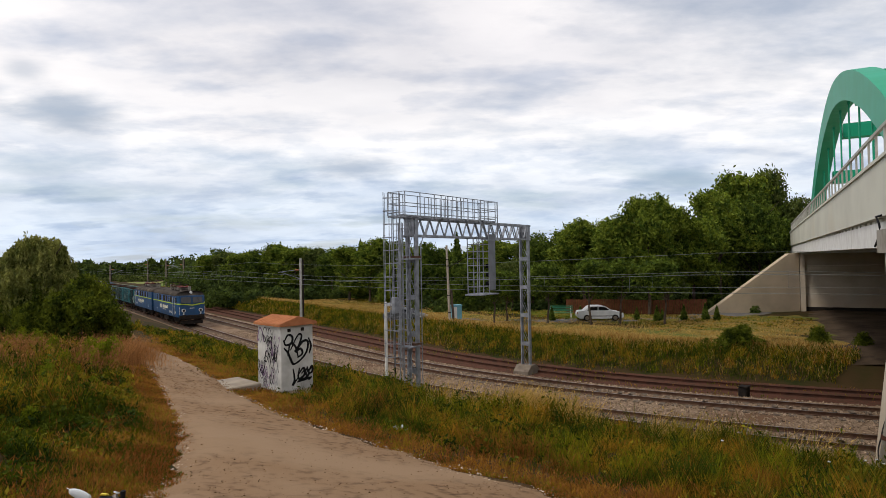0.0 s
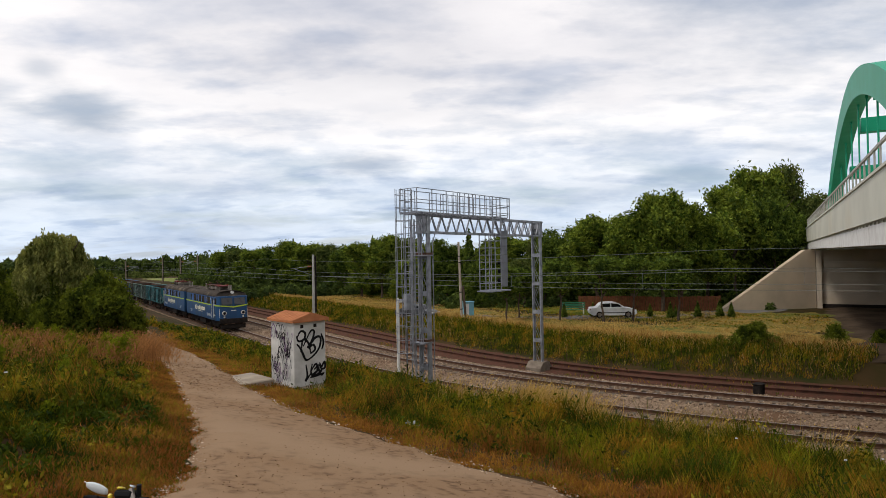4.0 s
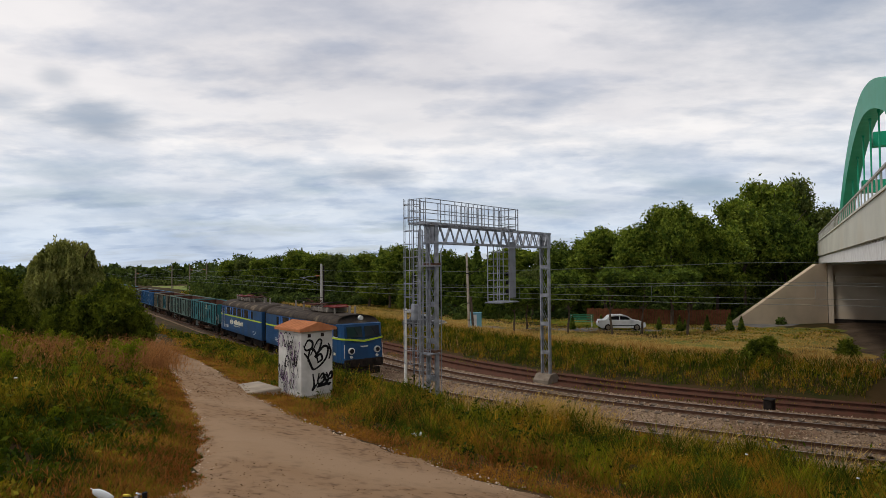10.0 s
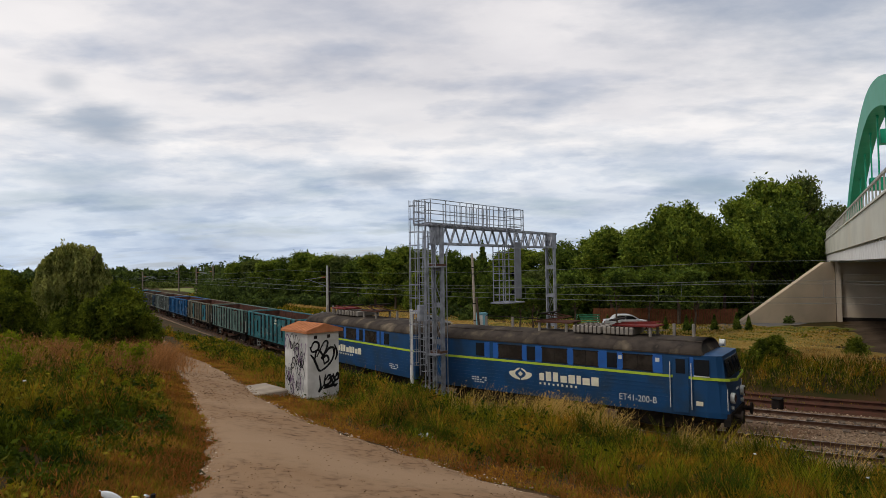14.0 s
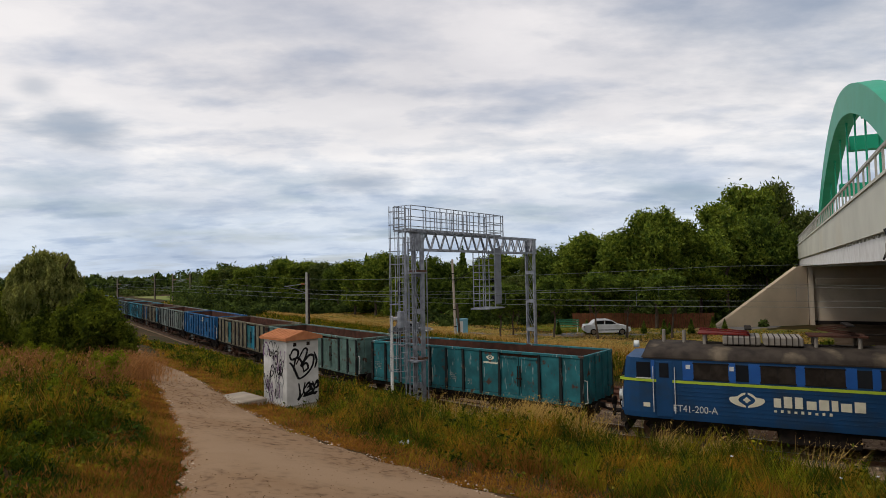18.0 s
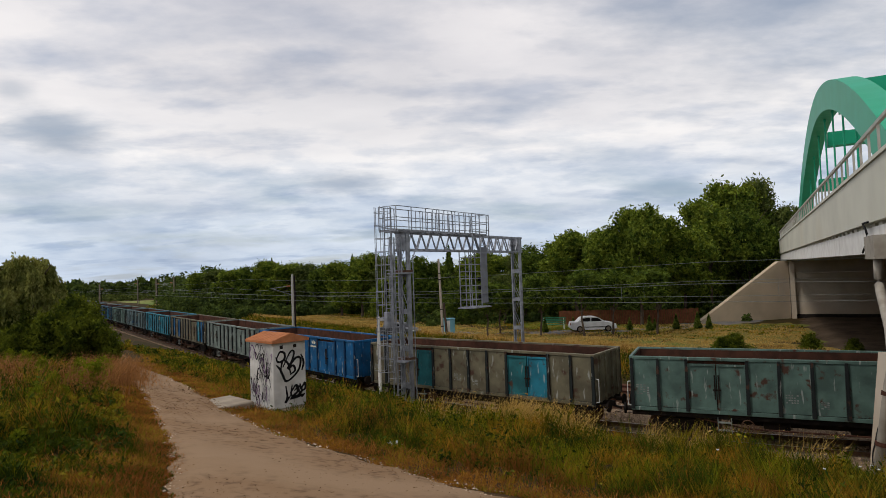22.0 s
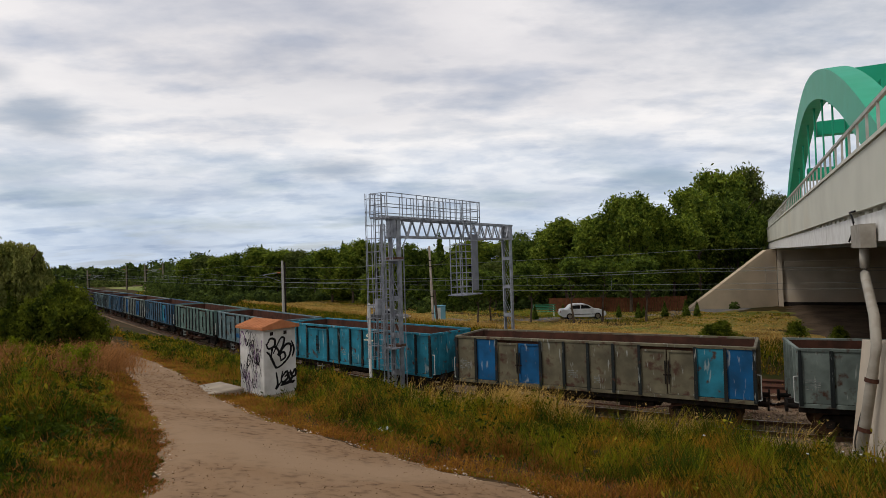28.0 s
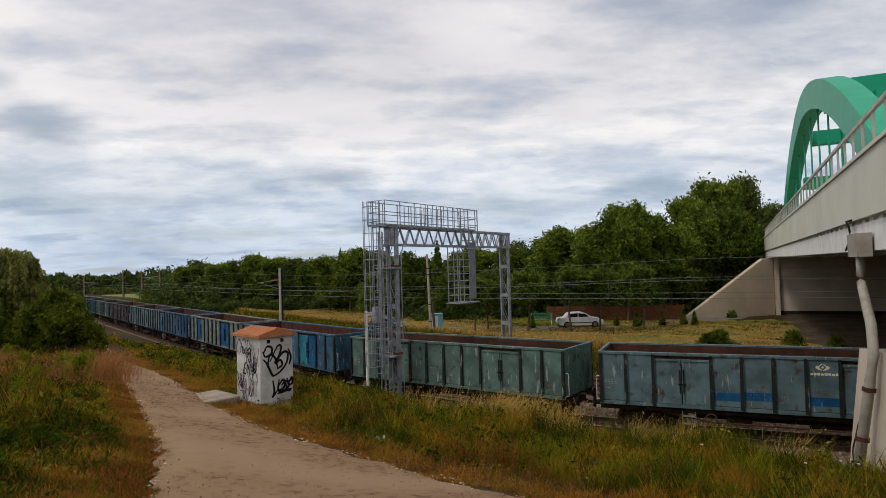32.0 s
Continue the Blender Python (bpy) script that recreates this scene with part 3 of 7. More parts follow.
    loop = [bp(52.6 + 0.9 * math.sin(k / 9 * math.pi), -0.05, 6.9 + 0.95 * k / 9) if k < 9 else bp(53.6, -0.02, 7.75) for k in range(11)]
    tube(bm, loop, 0.03, 6)
    part("cable", bm, "black", drain, "black cable loop")
    return pier


PIER = bridge()


def ribbon(bm, pts, width, place):
    """A flat painted stroke through 2D points, laid by place(u, v)."""
    p = smooth_line(pts, 6)
    left, right = [], []
    for i, q in enumerate(p):
        d = p[min(i + 1, len(p) - 1)] - p[max(i - 1, 0)]
        ln = math.hypot(*d) or 1.0
        w = width * (0.55 + 0.45 * math.sin(math.pi * i / (len(p) - 1)))
        nrm = np.array((-d[1], d[0])) / ln * w / 2
        left.append(bm.verts.new(place(*(q + nrm))))
        right.append(bm.verts.new(place(*(q - nrm))))
    for i in range(len(p) - 1):
        bm.faces.new((left[i], left[i + 1], right[i + 1], right[i]))


def pier_graffiti():
    bm = bmesh.new()
    # strokes on the sloping face: u along the pier from its far edge, v up
    def place(u, v):
        k = (v - 0.2) / 4.3
        a, b = PQ[0].lerp(PQ[2], k), PQ[1].lerp(PQ[3], k)
        return a + (b - a).normalized() * u - BN * 0.015
    for pts in ([(0.2, 1.2), (0.5, 2.4), (0.2, 1.9), (0.7, 1.4), (0.8, 2.5), (0.5, 2.0), (0.9, 1.7)], [(0.2, 2.0), (0.5, 2.7), (0.8, 2.5), (0.5, 2.2), (0.3, 1.2)], [(1.9, 3.2), (1.7, 2.9), (2.0, 2.7), (1.8, 2.4)], [(2.1, 2.3), (1.9, 2.0), (2.1, 1.7), (2.3, 2.1)], [(2.4, 1.6), (2.3, 2.6), (2.7, 2.0), (2.5, 3.1)], [(2.0, 1.1), (2.4, 1.5), (2.2, 1.7), (2.6, 1.2)]):
        ribbon(bm, pts, 0.1, place)
    part("graffiti", bm, "black", PIER, "black spray-painted graffiti")


pier_graffiti()


# ---- gantry ----
GA, GB = Vector((-1.28, 29.2, -0.3)), Vector((5.45, 37.85, -0.3))
GX = (GB - GA).normalized()
G_TURN = math.degrees(math.atan2(GX.y, GX.x))
G_LEN = (GB - GA).length


def lattice_leg(th, x, height, name):
    """Two channel webs across the truss, tied by battens and zigzag lacing; open between."""
    leg = part(name, box(bmesh.new(), (0.26, 0.03, height), Matrix.Translation((x, -0.3, height / 2))), "galvanised", th, "galvanised lattice column")
    part("channel", box(bmesh.new(), (0.22, 0.03, height), Matrix.Translation((x, 0.3, height / 2))), "galvanised", leg)
    for sx in (-1, 1):
        for sy in (-1, 1):
            part("flange", box(bmesh.new(), (0.02, 0.07, height), Matrix.Translation((x + sx * 0.12, sy * 0.265, height / 2))), "galvanised", leg)
    n = max(5, int(height / 1.6))
    step = (height - 0.7) / n
    for k in range(n + 1):
        for sx in (-1, 1):
            part("batten", box(bmesh.new(), (0.014, 0.52, 0.22), Matrix.Translation((x + sx * 0.138, 0, 0.35 + k * step))), "galvanised", leg)
    for k in range(2 * n):
        z0, z1 = 0.35 + k * step / 2, 0.35 + (k + 1) * step / 2
        y0 = 0.2 if k % 2 else -0.2
        for sx in (-1, 1):
            bm = bmesh.new()
            bar(bm, (x + sx * 0.122, y0, z0), (x + sx * 0.122, -y0, z1), 0.04, 0.012)
            part("lace", bm, "galvanised", leg)
    bm = bmesh.new()
    prism(bm, [(-0.75, -0.15), (0.75, -0.15), (0.72, 0.08), (0.32, 0.42), (-0.32, 0.42), (-0.72, 0.08)], 1.05, Matrix.Translation((x, 0, 0.4)))
    part("footing", bm, "old_concrete", leg, "tapered concrete footing")
    return leg


def tube_path(th, name, pts, r, mat="galvanised", label=""):
    return part(name, tube(bmesh.new(), pts, r, 6), mat, th, label)


def cage(th, cx, cy, z0, z1, hoop, step, lab):
    """A ladder in a hooped safety cage, open towards +x."""
    lad = empty("ladder", Matrix.Identity(4), lab)
    lad.parent = th
    for dy in (-0.22, 0.22):
        part("stile", box(bmesh.new(), (0.05, 0.03, z1 - z0), Matrix.Translation((cx + hoop, cy + dy, (z0 + z1) / 2))), "galvanised", lad)
    k = 0
    z = z0 + 0.2
    while z < z1:
        tube_path(lad, "rung", [(cx + hoop, cy - 0.22, z), (cx + hoop, cy + 0.22, z)], 0.016)
        z += 0.3
    z = z0 + 0.6
    ring = [(cx + hoop * math.cos(a), cy + hoop * math.sin(a)) for a in [math.pi * (0.22 + 1.56 * i / 10) for i in range(11)]]
    while z < z1 + 0.05:
        part("hoop", tube(bmesh.new(), [(*a, z) for a in ring], 0.016, 5), "galvanised", lad)
        z += step
    for i in (0, 2, 4, 6, 8, 10):
        part("cage_bar", box(bmesh.new(), (0.022, 0.022, z1 - z0 - 0.6), Matrix.Translation((*ring[i], (z0 + z1 + 0.6) / 2))), "galvanised", lad)
    return lad


def railing(th, a, b, z0, h, n, wide=0.05, name="railing"):
    """Posts with three rails between two plan points."""
    a, b = Vector((*a, 0)), Vector((*b, 0))
    top = empty(name, Matrix.Identity(4))
    top.parent = th
    for k in range(n + 1):
        p = a.lerp(b, k / n)
        part("post", box(bmesh.new(), (wide, wide, h), Matrix.Translation((p.x, p.y, z0 + h / 2))), "galvanised", top)
    for q in (0.12, 0.52, 1.0):
        bm = bmesh.new()
        bar(bm, (a.x, a.y, z0 + h * q), (b.x, b.y, z0 + h * q), wide)
        part("rail_bar", bm, "galvanised", top)
    return top


def gantry():
    th = empty("signal_gantry", Matrix.Translation(GA - Vector((0, 0, 0.45))) @ Matrix.Rotation(radians(G_TURN), 4, "Z"), "galvanised lattice signal gantry with caged ladder and railed walkway", "gantry")
    L = G_LEN
    lattice_leg(th, 0, 9.6, "column")
    lattice_leg(th, L, 9.6, "column")
    # box truss
    zb, zt = 8.68, 9.54
    tr = empty("truss", Matrix.Identity(4), "galvanised box truss")
    tr.parent = th
    for y in (-0.3, 0.3):
        for z in (zb, zt):
            part("chord", box(bmesh.new(), (L + 0.5, 0.08, 0.10), Matrix.Translation((L / 2, y, z))), "galvanised", tr)
        n = 26
        for k in range(n):
            x0, x1 = 0.2 + k * (L - 0.4) / n, 0.2 + (k + 1) * (L - 0.4) / n
            bm = bmesh.new()
            bar(bm, (x0, y, zb if k % 2 else zt), (x1, y, zt if k % 2 else zb), 0.06, 0.04)
            part("diagonal", bm, "galvanised", tr)
    for x in (-0.2, L + 0.2):
        part("end_plate", box(bmesh.new(), (0.03, 0.62, 0.9), Matrix.Translation((x, 0, (zb + zt) / 2))), "galvanised", tr)
    for k in range(12):
        x = 0.2 + k * (L - 0.4) / 11
        for z in (zb, zt):
            part("cross_tie", box(bmesh.new(), (0.06, 0.5, 0.06), Matrix.Translation((x, 0, z))), "galvanised", tr)
    # walkway: open grating and thin tube railings
    wk = empty("walkway", Matrix.Identity(4), "railed service walkway on top of the truss")
    wk.parent = th
    x0, x1, zf, zr = -1.1, 6.75, 9.62, 10.74
    for k in range(5):
        part("grating_bar", box(bmesh.new(), (x1 - x0, 0.05, 0.05), Matrix.Translation(((x0 + x1) / 2, -0.5 + 0.25 * k, zf))), "galvanised", wk)
    for k in range(20):
        part("joist", box(bmesh.new(), (0.05, 1.15, 0.07), Matrix.Translation((x0 + 0.05 + k * 0.408, 0, zf - 0.05))), "galvanised", wk)
    for y in (-0.55, 0.55):
        railing(th, (x0, y), (x1, y), zf, zr - zf, 7, 0.035)
        # narrow mesh frames on the middle of the railing
        for k in range(4):
            x = 1.7 + k * 0.98
            for dx in (0.0, 0.36):
                part("guard_frame", box(bmesh.new(), (0.03, 0.03, 1.06), Matrix.Translation((x + dx, y, zf + 0.56))), "galvanised", wk)
    railing(th, (x0, -0.55), (x0, 0.55), zf, zr - zf, 3, 0.028)
    railing(th, (x1, -0.55), (x1, 0.55), zf, zr - zf, 1, 0.035)
    # two ladders beside the column
    cage(th, -1.34, 0.12, 2.4, 10.7, 0.38, 0.62, "ladder in a hooped safety cage beside the column")
    cage(th, -0.66, 0.0, 1.2, 9.3, 0.24, 0.8, "slim caged ladder beside the column")
    for z, w in ((7.55, 0.95), (3.35, 0.8)):
        p = part("platform", box(bmesh.new(), (w, 0.8, 0.06), Matrix.Translation((-0.35, -0.05, z))), "galvanised", th)
        part("clamp", box(bmesh.new(), (0.5, 0.7, 0.12), Matrix.Translation((0.0, 0, z + 0.08))), "rail_steel", p)
    tube_path(th, "conduit", [(0.27, -0.34, 0.0), (0.27, -0.34, 8.2), (0.45, -0.34, 8.6), (1.2, -0.36, 8.66)], 0.03)
    part("relay_box", box(bmesh.new(), (0.3, 0.22, 0.75), Matrix.Translation((-1.5, -0.2, 5.4)), 0.02), "galvanised", th, "small grey relay box")
    # hanging service basket, its ladder cage and the grey back board
    bk = empty("signal_basket", Matrix.Identity(4), "hanging caged signal basket with grey back board")
    bk.parent = th
    xa, xb, ya, yb, zlo = 4.85, 6.0, -0.55, 0.1, 5.55
    for i in range(3):
        x = xa + (xb - xa) * i / 2
        for y in (ya, yb):
            part("upright", box(bmesh.new(), (0.04, 0.04, 3.2), Matrix.Translation((x, y, zlo + 1.6))), "galvanised", bk)
    for k in range(9):
        z = zlo + 0.03 + k * 0.39
        bm = bmesh.new()
        for a, b in (((xa, ya), (xb, ya)), ((xa, yb), (xb, yb)), ((xa, ya), (xa, yb)), ((xb, ya), (xb, yb))):
            bar(bm, (*a, z), (*b, z), 0.035)
        part("ring", bm, "galvanised", bk)
    for x in (5.0, 5.75, 6.7):
        part("upright", box(bmesh.new(), (0.045, 0.045, 2.24), Matrix.Translation((x, -0.72, 9.62))), "galvanised", bk)
    for k in range(6):
        bm = bmesh.new()
        bar(bm, (5.0, -0.72, 8.55 + k * 0.43), (6.7, -0.72, 8.55 + k * 0.43), 0.035)
        part("ring", bm, "galvanised", bk)
    part("floor", box(bmesh.new(), (1.95, 1.0, 0.06), Matrix.Translation((5.8, -0.2, zlo - 0.03))), "galvanised", bk)
    for k in range(7):
        part("board", box(bmesh.new(), (0.62, 0.05, 0.445), Matrix.Translation((6.42, -0.5, zlo + 0.42 + k * 0.45)), 0.008), "steel_sheet", bk, "grey sheet-metal back board")
    for k in range(3):
        bm = bmesh.new()
        rod(bm, (6.3, -0.46, 6.1 + k * 0.5), (6.3, -0.2, 6.1 + k * 0.5), 0.12, 12)
        part("signal_lamp", bm, "black", bk, "dark signal lamp")


gantry()


def white_post():
    x, y = -2.53, 28.4
    th = empty("marker_post", pose(x, y, gz(x, y) - 0.3, 0, 0, 20), "slim white painted steel post with a clamp", "post")
    part("shaft", rod(bmesh.new(), (0, 0, 0), (0, 0, 4.79 - gz(x, y) + 0.3), 0.075, 10), "white_paint", th, smooth=False)
    part("clamp", box(bmesh.new(), (0.5, 0.12, 0.14), Matrix.Translation((0.22, 0, 4.65 - gz(x, y) + 0.3)), 0.02), "white_paint", th)
    x, y = -2.15, 28.8
    th = empty("cable_post", pose(x, y, gz(x, y) - 0.3), "thin dark steel post with cable", "post")
    part("shaft", rod(bmesh.new(), (0, 0, 0), (0, 0, 5.7), 0.04, 8), "soot", th)
    part("cap", rod(bmesh.new(), (0, 0, 5.7), (0, 0, 6.4), 0.09, 8), "soot", th)


white_post()


# ---- utility cabinet ----
def cabinet():
    x, y = -3.98, 15.5
    z = 3.40
    th = empty("utility_cabinet", pose(x, y, z, 0, 0, 45), "pale concrete utility cabinet with black graffiti and tiled roof", "cabinet")
    W, D, H = 0.92, 1.14, 1.76
    part("plinth", box(bmesh.new(), (W - 0.04, D - 0.04, 0.7), Matrix.Translation((0, 0, -0.22)), 0.01), "concrete", th, "rough grey concrete plinth")
    body = part("body", box(bmesh.new(), (W, D, H - 0.12), Matrix.Translation((0, 0, 0.12 + (H - 0.12) / 2)), 0.015), "cabinet_render", th)
    bm = bmesh.new()
    r = [(-W / 2 - 0.07, H - 0.02), (W / 2 + 0.07, H - 0.02), (W / 2 + 0.07, H + 0.04), (0.0, H + 0.2), (-W / 2 - 0.07, H + 0.04)]
    prism(bm, r, D + 0.16)
    roof = part("roof", bm, "roof_tile", th, "low gabled roof of orange-red tiles")
    for side in (-1, 1):
        for k in range(9):
            bm = bmesh.new()
            y0 = -D / 2 - 0.05 + k * (D + 0.1) / 8
            bar(bm, (side * (W / 2 + 0.06), y0, H + 0.048), (side * 0.01, y0, H + 0.2), 0.03, 0.012)
            part("tile_roll", bm, "roof_tile", roof)
    for k in (-0.28, 0.1):
        part("vent", box(bmesh.new(), (0.085, 0.012, 0.085), Matrix.Translation((k + 0.05, -D / 2 - 0.004, H - 0.13))), "soot", body, "small dark vent")
    front = lambda u, v: (u, -D / 2 - 0.005, v)
    left = lambda u, v: (-W / 2 - 0.005, -u, v)
    strokes = [
        [(-0.40, 1.27), (-0.30, 1.40), (-0.16, 1.36), (-0.18, 1.22), (-0.36, 1.18), (-0.43, 1.30)],
        [(-0.42, 1.12), (-0.30, 1.00), (-0.18, 0.78), (-0.10, 0.72)],
        [(-0.22, 1.05), (0.02, 1.38), (0.14, 1.36), (0.06, 1.16), (-0.08, 1.00), (0.18, 1.22), (0.34, 1.20), (0.30, 0.98), (0.10, 0.80), (-0.14, 0.72), (-0.20, 0.86)],
        [(0.36, 1.30), (0.44, 1.10), (0.38, 0.92)],
        [(-0.05, 0.98), (0.10, 1.06), (0.16, 0.94), (0.0, 0.86)],
        [(-0.14, 0.62), (-0.10, 0.36), (-0.16, 0.24), (0.02, 0.40)],
        [(0.00, 0.44), (0.18, 0.60), (0.22, 0.44), (0.04, 0.34), (0.24, 0.32)],
        [(0.20, 0.62), (0.34, 0.34), (0.44, 0.36)],
        [(0.30, 0.62), (0.36, 0.52), (0.46, 0.62), (0.48, 0.50), (0.40, 0.46), (0.30, 0.52)],
        [(-0.02, 0.30), (0.46, 0.36)],
        [(-0.30, 0.92), (-0.22, 1.20), (-0.06, 1.12), (0.02, 0.88)],
        [(0.06, 0.62), (0.02, 0.40), (0.18, 0.34), (0.36, 0.44), (0.28, 0.56), (0.12, 0.48)]]
    for pts in strokes:
        bm = bmesh.new()
        ribbon(bm, [(u * 0.9, v * 1.08) for u, v in pts], 0.062, front)
        part("graffiti", bm, "black", body, "black spray-painted lettering")
    rnd = random.Random(11)
    for k in range(46):
        cx, cz = rnd.uniform(-0.44, 0.44), rnd.uniform(0.25, 1.5)
        a, b, c = rnd.uniform(0.05, 0.16), rnd.uniform(0.08, 0.2), rnd.uniform(0, 6)
        bm = bmesh.new()
        ribbon(bm, [(cx + a * math.sin(c + q), cz + b * math.sin(1.7 * q + c) * 1.1) for q in (0, 0.8, 1.6, 2.4, 3.2, 4.0, 4.8)], 0.022 if k % 3 else 0.04, left)
        part("graffiti", bm, ("black", "grey_spray", "black", "violet_paint", "grey_spray")[k % 5], body, "tangled dark spray-painted scrawl")
    # spray shade behind the lettering
    bm = bmesh.new()
    ribbon(bm, [(-0.05, 1.30), (0.06, 1.50), (0.10, 1.32), (0.20, 1.44)], 0.07, lambda u, v: (u, -D / 2 - 0.003, v))
    part("graffiti", bm, "grey_spray", body, "grey spray shading")
    sl = empty("concrete_slab", pose(-5.35, 15.15, gz(-5.35, 15.15) + 0.02, 0, 0, 45), "flat pale concrete slab beside the cabinet", "slab")
    part("slab", box(bmesh.new(), (1.05, 1.25, 0.24), Matrix.Translation((0.1, 0.05, -0.07)), 0.03), "slab_concrete", sl)


cabinet()


# ---- train ----
def paint(name, colour, wear=(0.075, 0.04, 0.028), amount=(0.60, 0.68), rough=0.6):
    """Weathered wagon paint: faded patches, rust blooms and a few pale scratches."""
    m = material(name, colour, rough, tuple(c * 0.5 + 0.006 for c in colour), 1.5, (0.3, 0.65), bump=0.1, fine=30, third=wear, third_scale=2.6, third_at=amount, vary=True, spec=0.12)
    nt = m.node_tree
    n, l = nt.nodes.new, nt.links.new
    b = nt.nodes["Principled BSDF"]
    old = b.inputs["Base Color"].links[0].from_socket
    co, info = n("ShaderNodeTexCoord"), n("ShaderNodeObjectInfo")
    mp, add, tex, edge, mx = n("ShaderNodeMapping"), n("ShaderNodeVectorMath"), n("ShaderNodeTexNoise"), n("ShaderNodeMapRange"), n("ShaderNodeMixRGB")
    times = n("ShaderNodeMath")
    times.operation = "MULTIPLY"
    times.inputs[1].default_value = 37.0
    l(info.outputs["Random"], times.inputs[0])
    l(co.outputs["Object"], add.inputs[0])
    l(times.outputs[0], add.inputs[1])
    mp.inputs["Scale"].default_value = (7.5, 7.5, 1.3)
    l(add.outputs[0], mp.inputs[0])
    l(mp.outputs[0], tex.inputs["Vector"])
    tex.inputs["Scale"].default_value, tex.inputs["Detail"].default_value = 1.0, 3.0
    edge.inputs[1].default_value, edge.inputs[2].default_value, edge.inputs[4].default_value = 0.635, 0.70, 0.6
    l(tex.outputs["Fac"], edge.inputs[0])
    l(edge.outputs[0], mx.inputs[0])
    l(old, mx.inputs[1])
    mx.inputs[2].default_value = (0.40, 0.42, 0.39, 1)
    l(mx.outputs[0], b.inputs["Base Color"])
    return m


M["w_teal"] = paint("w_teal", (0.030, 0.165, 0.185))
M["w_greygreen"] = paint("w_greygreen", (0.125, 0.205, 0.175))
M["w_olive"] = paint("w_olive", (0.175, 0.155, 0.10), amount=(0.56, 0.68))
M["w_blue"] = paint("w_blue", (0.013, 0.115, 0.28), amount=(0.66, 0.76))
M["w_pale"] = paint("w_pale", (0.204, 0.246, 0.221), amount=(0.6, 0.7))
M["w_sky"] = paint("w_sky", (0.030, 0.235, 0.33))
M["w_greyblue"] = paint("w_greyblue", (0.137, 0.209, 0.223), amount=(0.6, 0.72))
M["w_bluegrey"] = paint("w_bluegrey", (0.048, 0.128, 0.208))
M["w_purple"] = paint("w_purple", (0.10, 0.08, 0.10))
# posts are painted darker than the panels, with their shadows in the colour
M["post_shade"] = paint("post_shade", (0.022, 0.027, 0.027))
M["w_blue_shade"] = paint("w_blue_shade", (0.008, 0.05, 0.13))
M["faded_chalk"] = material("faded_chalk", (0.30, 0.31, 0.29), 0.8, (0.14, 0.15, 0.14), 6, (0.35, 0.6), vary=True)
M["chalk"] = material("chalk", (0.62, 0.63, 0.60), 0.8, (0.45, 0.46, 0.44), 8, vary=True)
M["loco_blue"] = material("loco_blue", (0.010, 0.058, 0.155), 0.5, (0.009, 0.045, 0.115), 1.2, bump=0.03, third=(0.02, 0.042, 0.075), third_scale=0.8, third_at=(0.5, 0.7), spec=0.3)
M["loco_bright"] = material("loco_bright", (0.015, 0.10, 0.36), 0.45, (0.012, 0.08, 0.29), 2, spec=0.5)
M["loco_roof"] = material("loco_roof", (0.058, 0.047, 0.038), 0.85, (0.03, 0.025, 0.022), 2.2, bump=0.15, third=(0.15, 0.12, 0.085), third_scale=1.1, third_at=(0.56, 0.72))
M["stripe"] = material("stripe", (0.42, 0.55, 0.05), 0.5, (0.36, 0.48, 0.05), 2)
M["glass_dark"] = material("glass_dark", (0.012, 0.014, 0.018), 0.08, (0.02, 0.022, 0.026), 1.0, spec=0.5)
M["cream"] = material("cream", (0.72, 0.68, 0.52), 0.6, (0.62, 0.58, 0.44), 3)
M["insulator"] = material("insulator", (0.26, 0.23, 0.19), 0.5, (0.22, 0.2, 0.18), 5)
M["panto_red"] = material("panto_red", (0.16, 0.025, 0.02), 0.6, (0.10, 0.02, 0.02), 5)

MESHES = {}


def shared(key, make):
    """A mesh built once and used by many alike pieces."""
    if key not in MESHES:
        bm = bmesh.new()
        make(bm)
        bm.normal_update()
        me = bpy.data.meshes.new(key.split(":")[0])
        bm.to_mesh(me)
        bm.free()
        me.materials.append(M["soot"])
        MESHES[key] = me
    return MESHES[key]


def piece(name, me, mat, parent, m=None, label=""):
    ob = new(name, me)
    ob.parent = parent
    if m is not None:
        ob.matrix_basis = m
    ob.material_slots[0].link = "OBJECT"
    ob.material_slots[0].material = M[mat]
    if label:
        tagged(ob, label)
    return ob


def wheel_pair(bm):
    for y in (-0.72, 0.72):
        rod(bm, (0, y - 0.065, 0), (0, y + 0.065, 0), 0.46, 20)
        rod(bm, (0, y - 0.09 * (1 if y > 0 else -1), 0), (0, y - 0.05 * (1 if y > 0 else -1), 0), 0.49, 20)
    rod(bm, (0, -1.02, 0), (0, 1.02, 0), 0.08, 10)


def bogie_frame(bm, base=1.8):
    for y in (-1.0, 1.0):
        prism(bm, [(-base / 2 - 0.35, 0.62), (-base / 2 - 0.2, 0.78), (-0.55, 0.82), (0.55, 0.82), (base / 2 + 0.2, 0.78), (base / 2 + 0.35, 0.62), (base / 2 + 0.2, 0.5), (0.45, 0.36), (-0.45, 0.36), (-base / 2 - 0.2, 0.5)], 0.12, Matrix.Translation((0, y, 0)))
        for x in (-base / 2, base / 2):
            box(bm, (0.3, 0.2, 0.3), Matrix.Translation((x, y * 1.08, 0.5)), 0.03)
        for x in (-0.2, 0, 0.2):
            rod(bm, (x, y, 0.36), (x, y, 0.72), 0.07, 8)
    box(bm, (0.5, 2.0, 0.25), Matrix.Translation((0, 0, 0.7)))


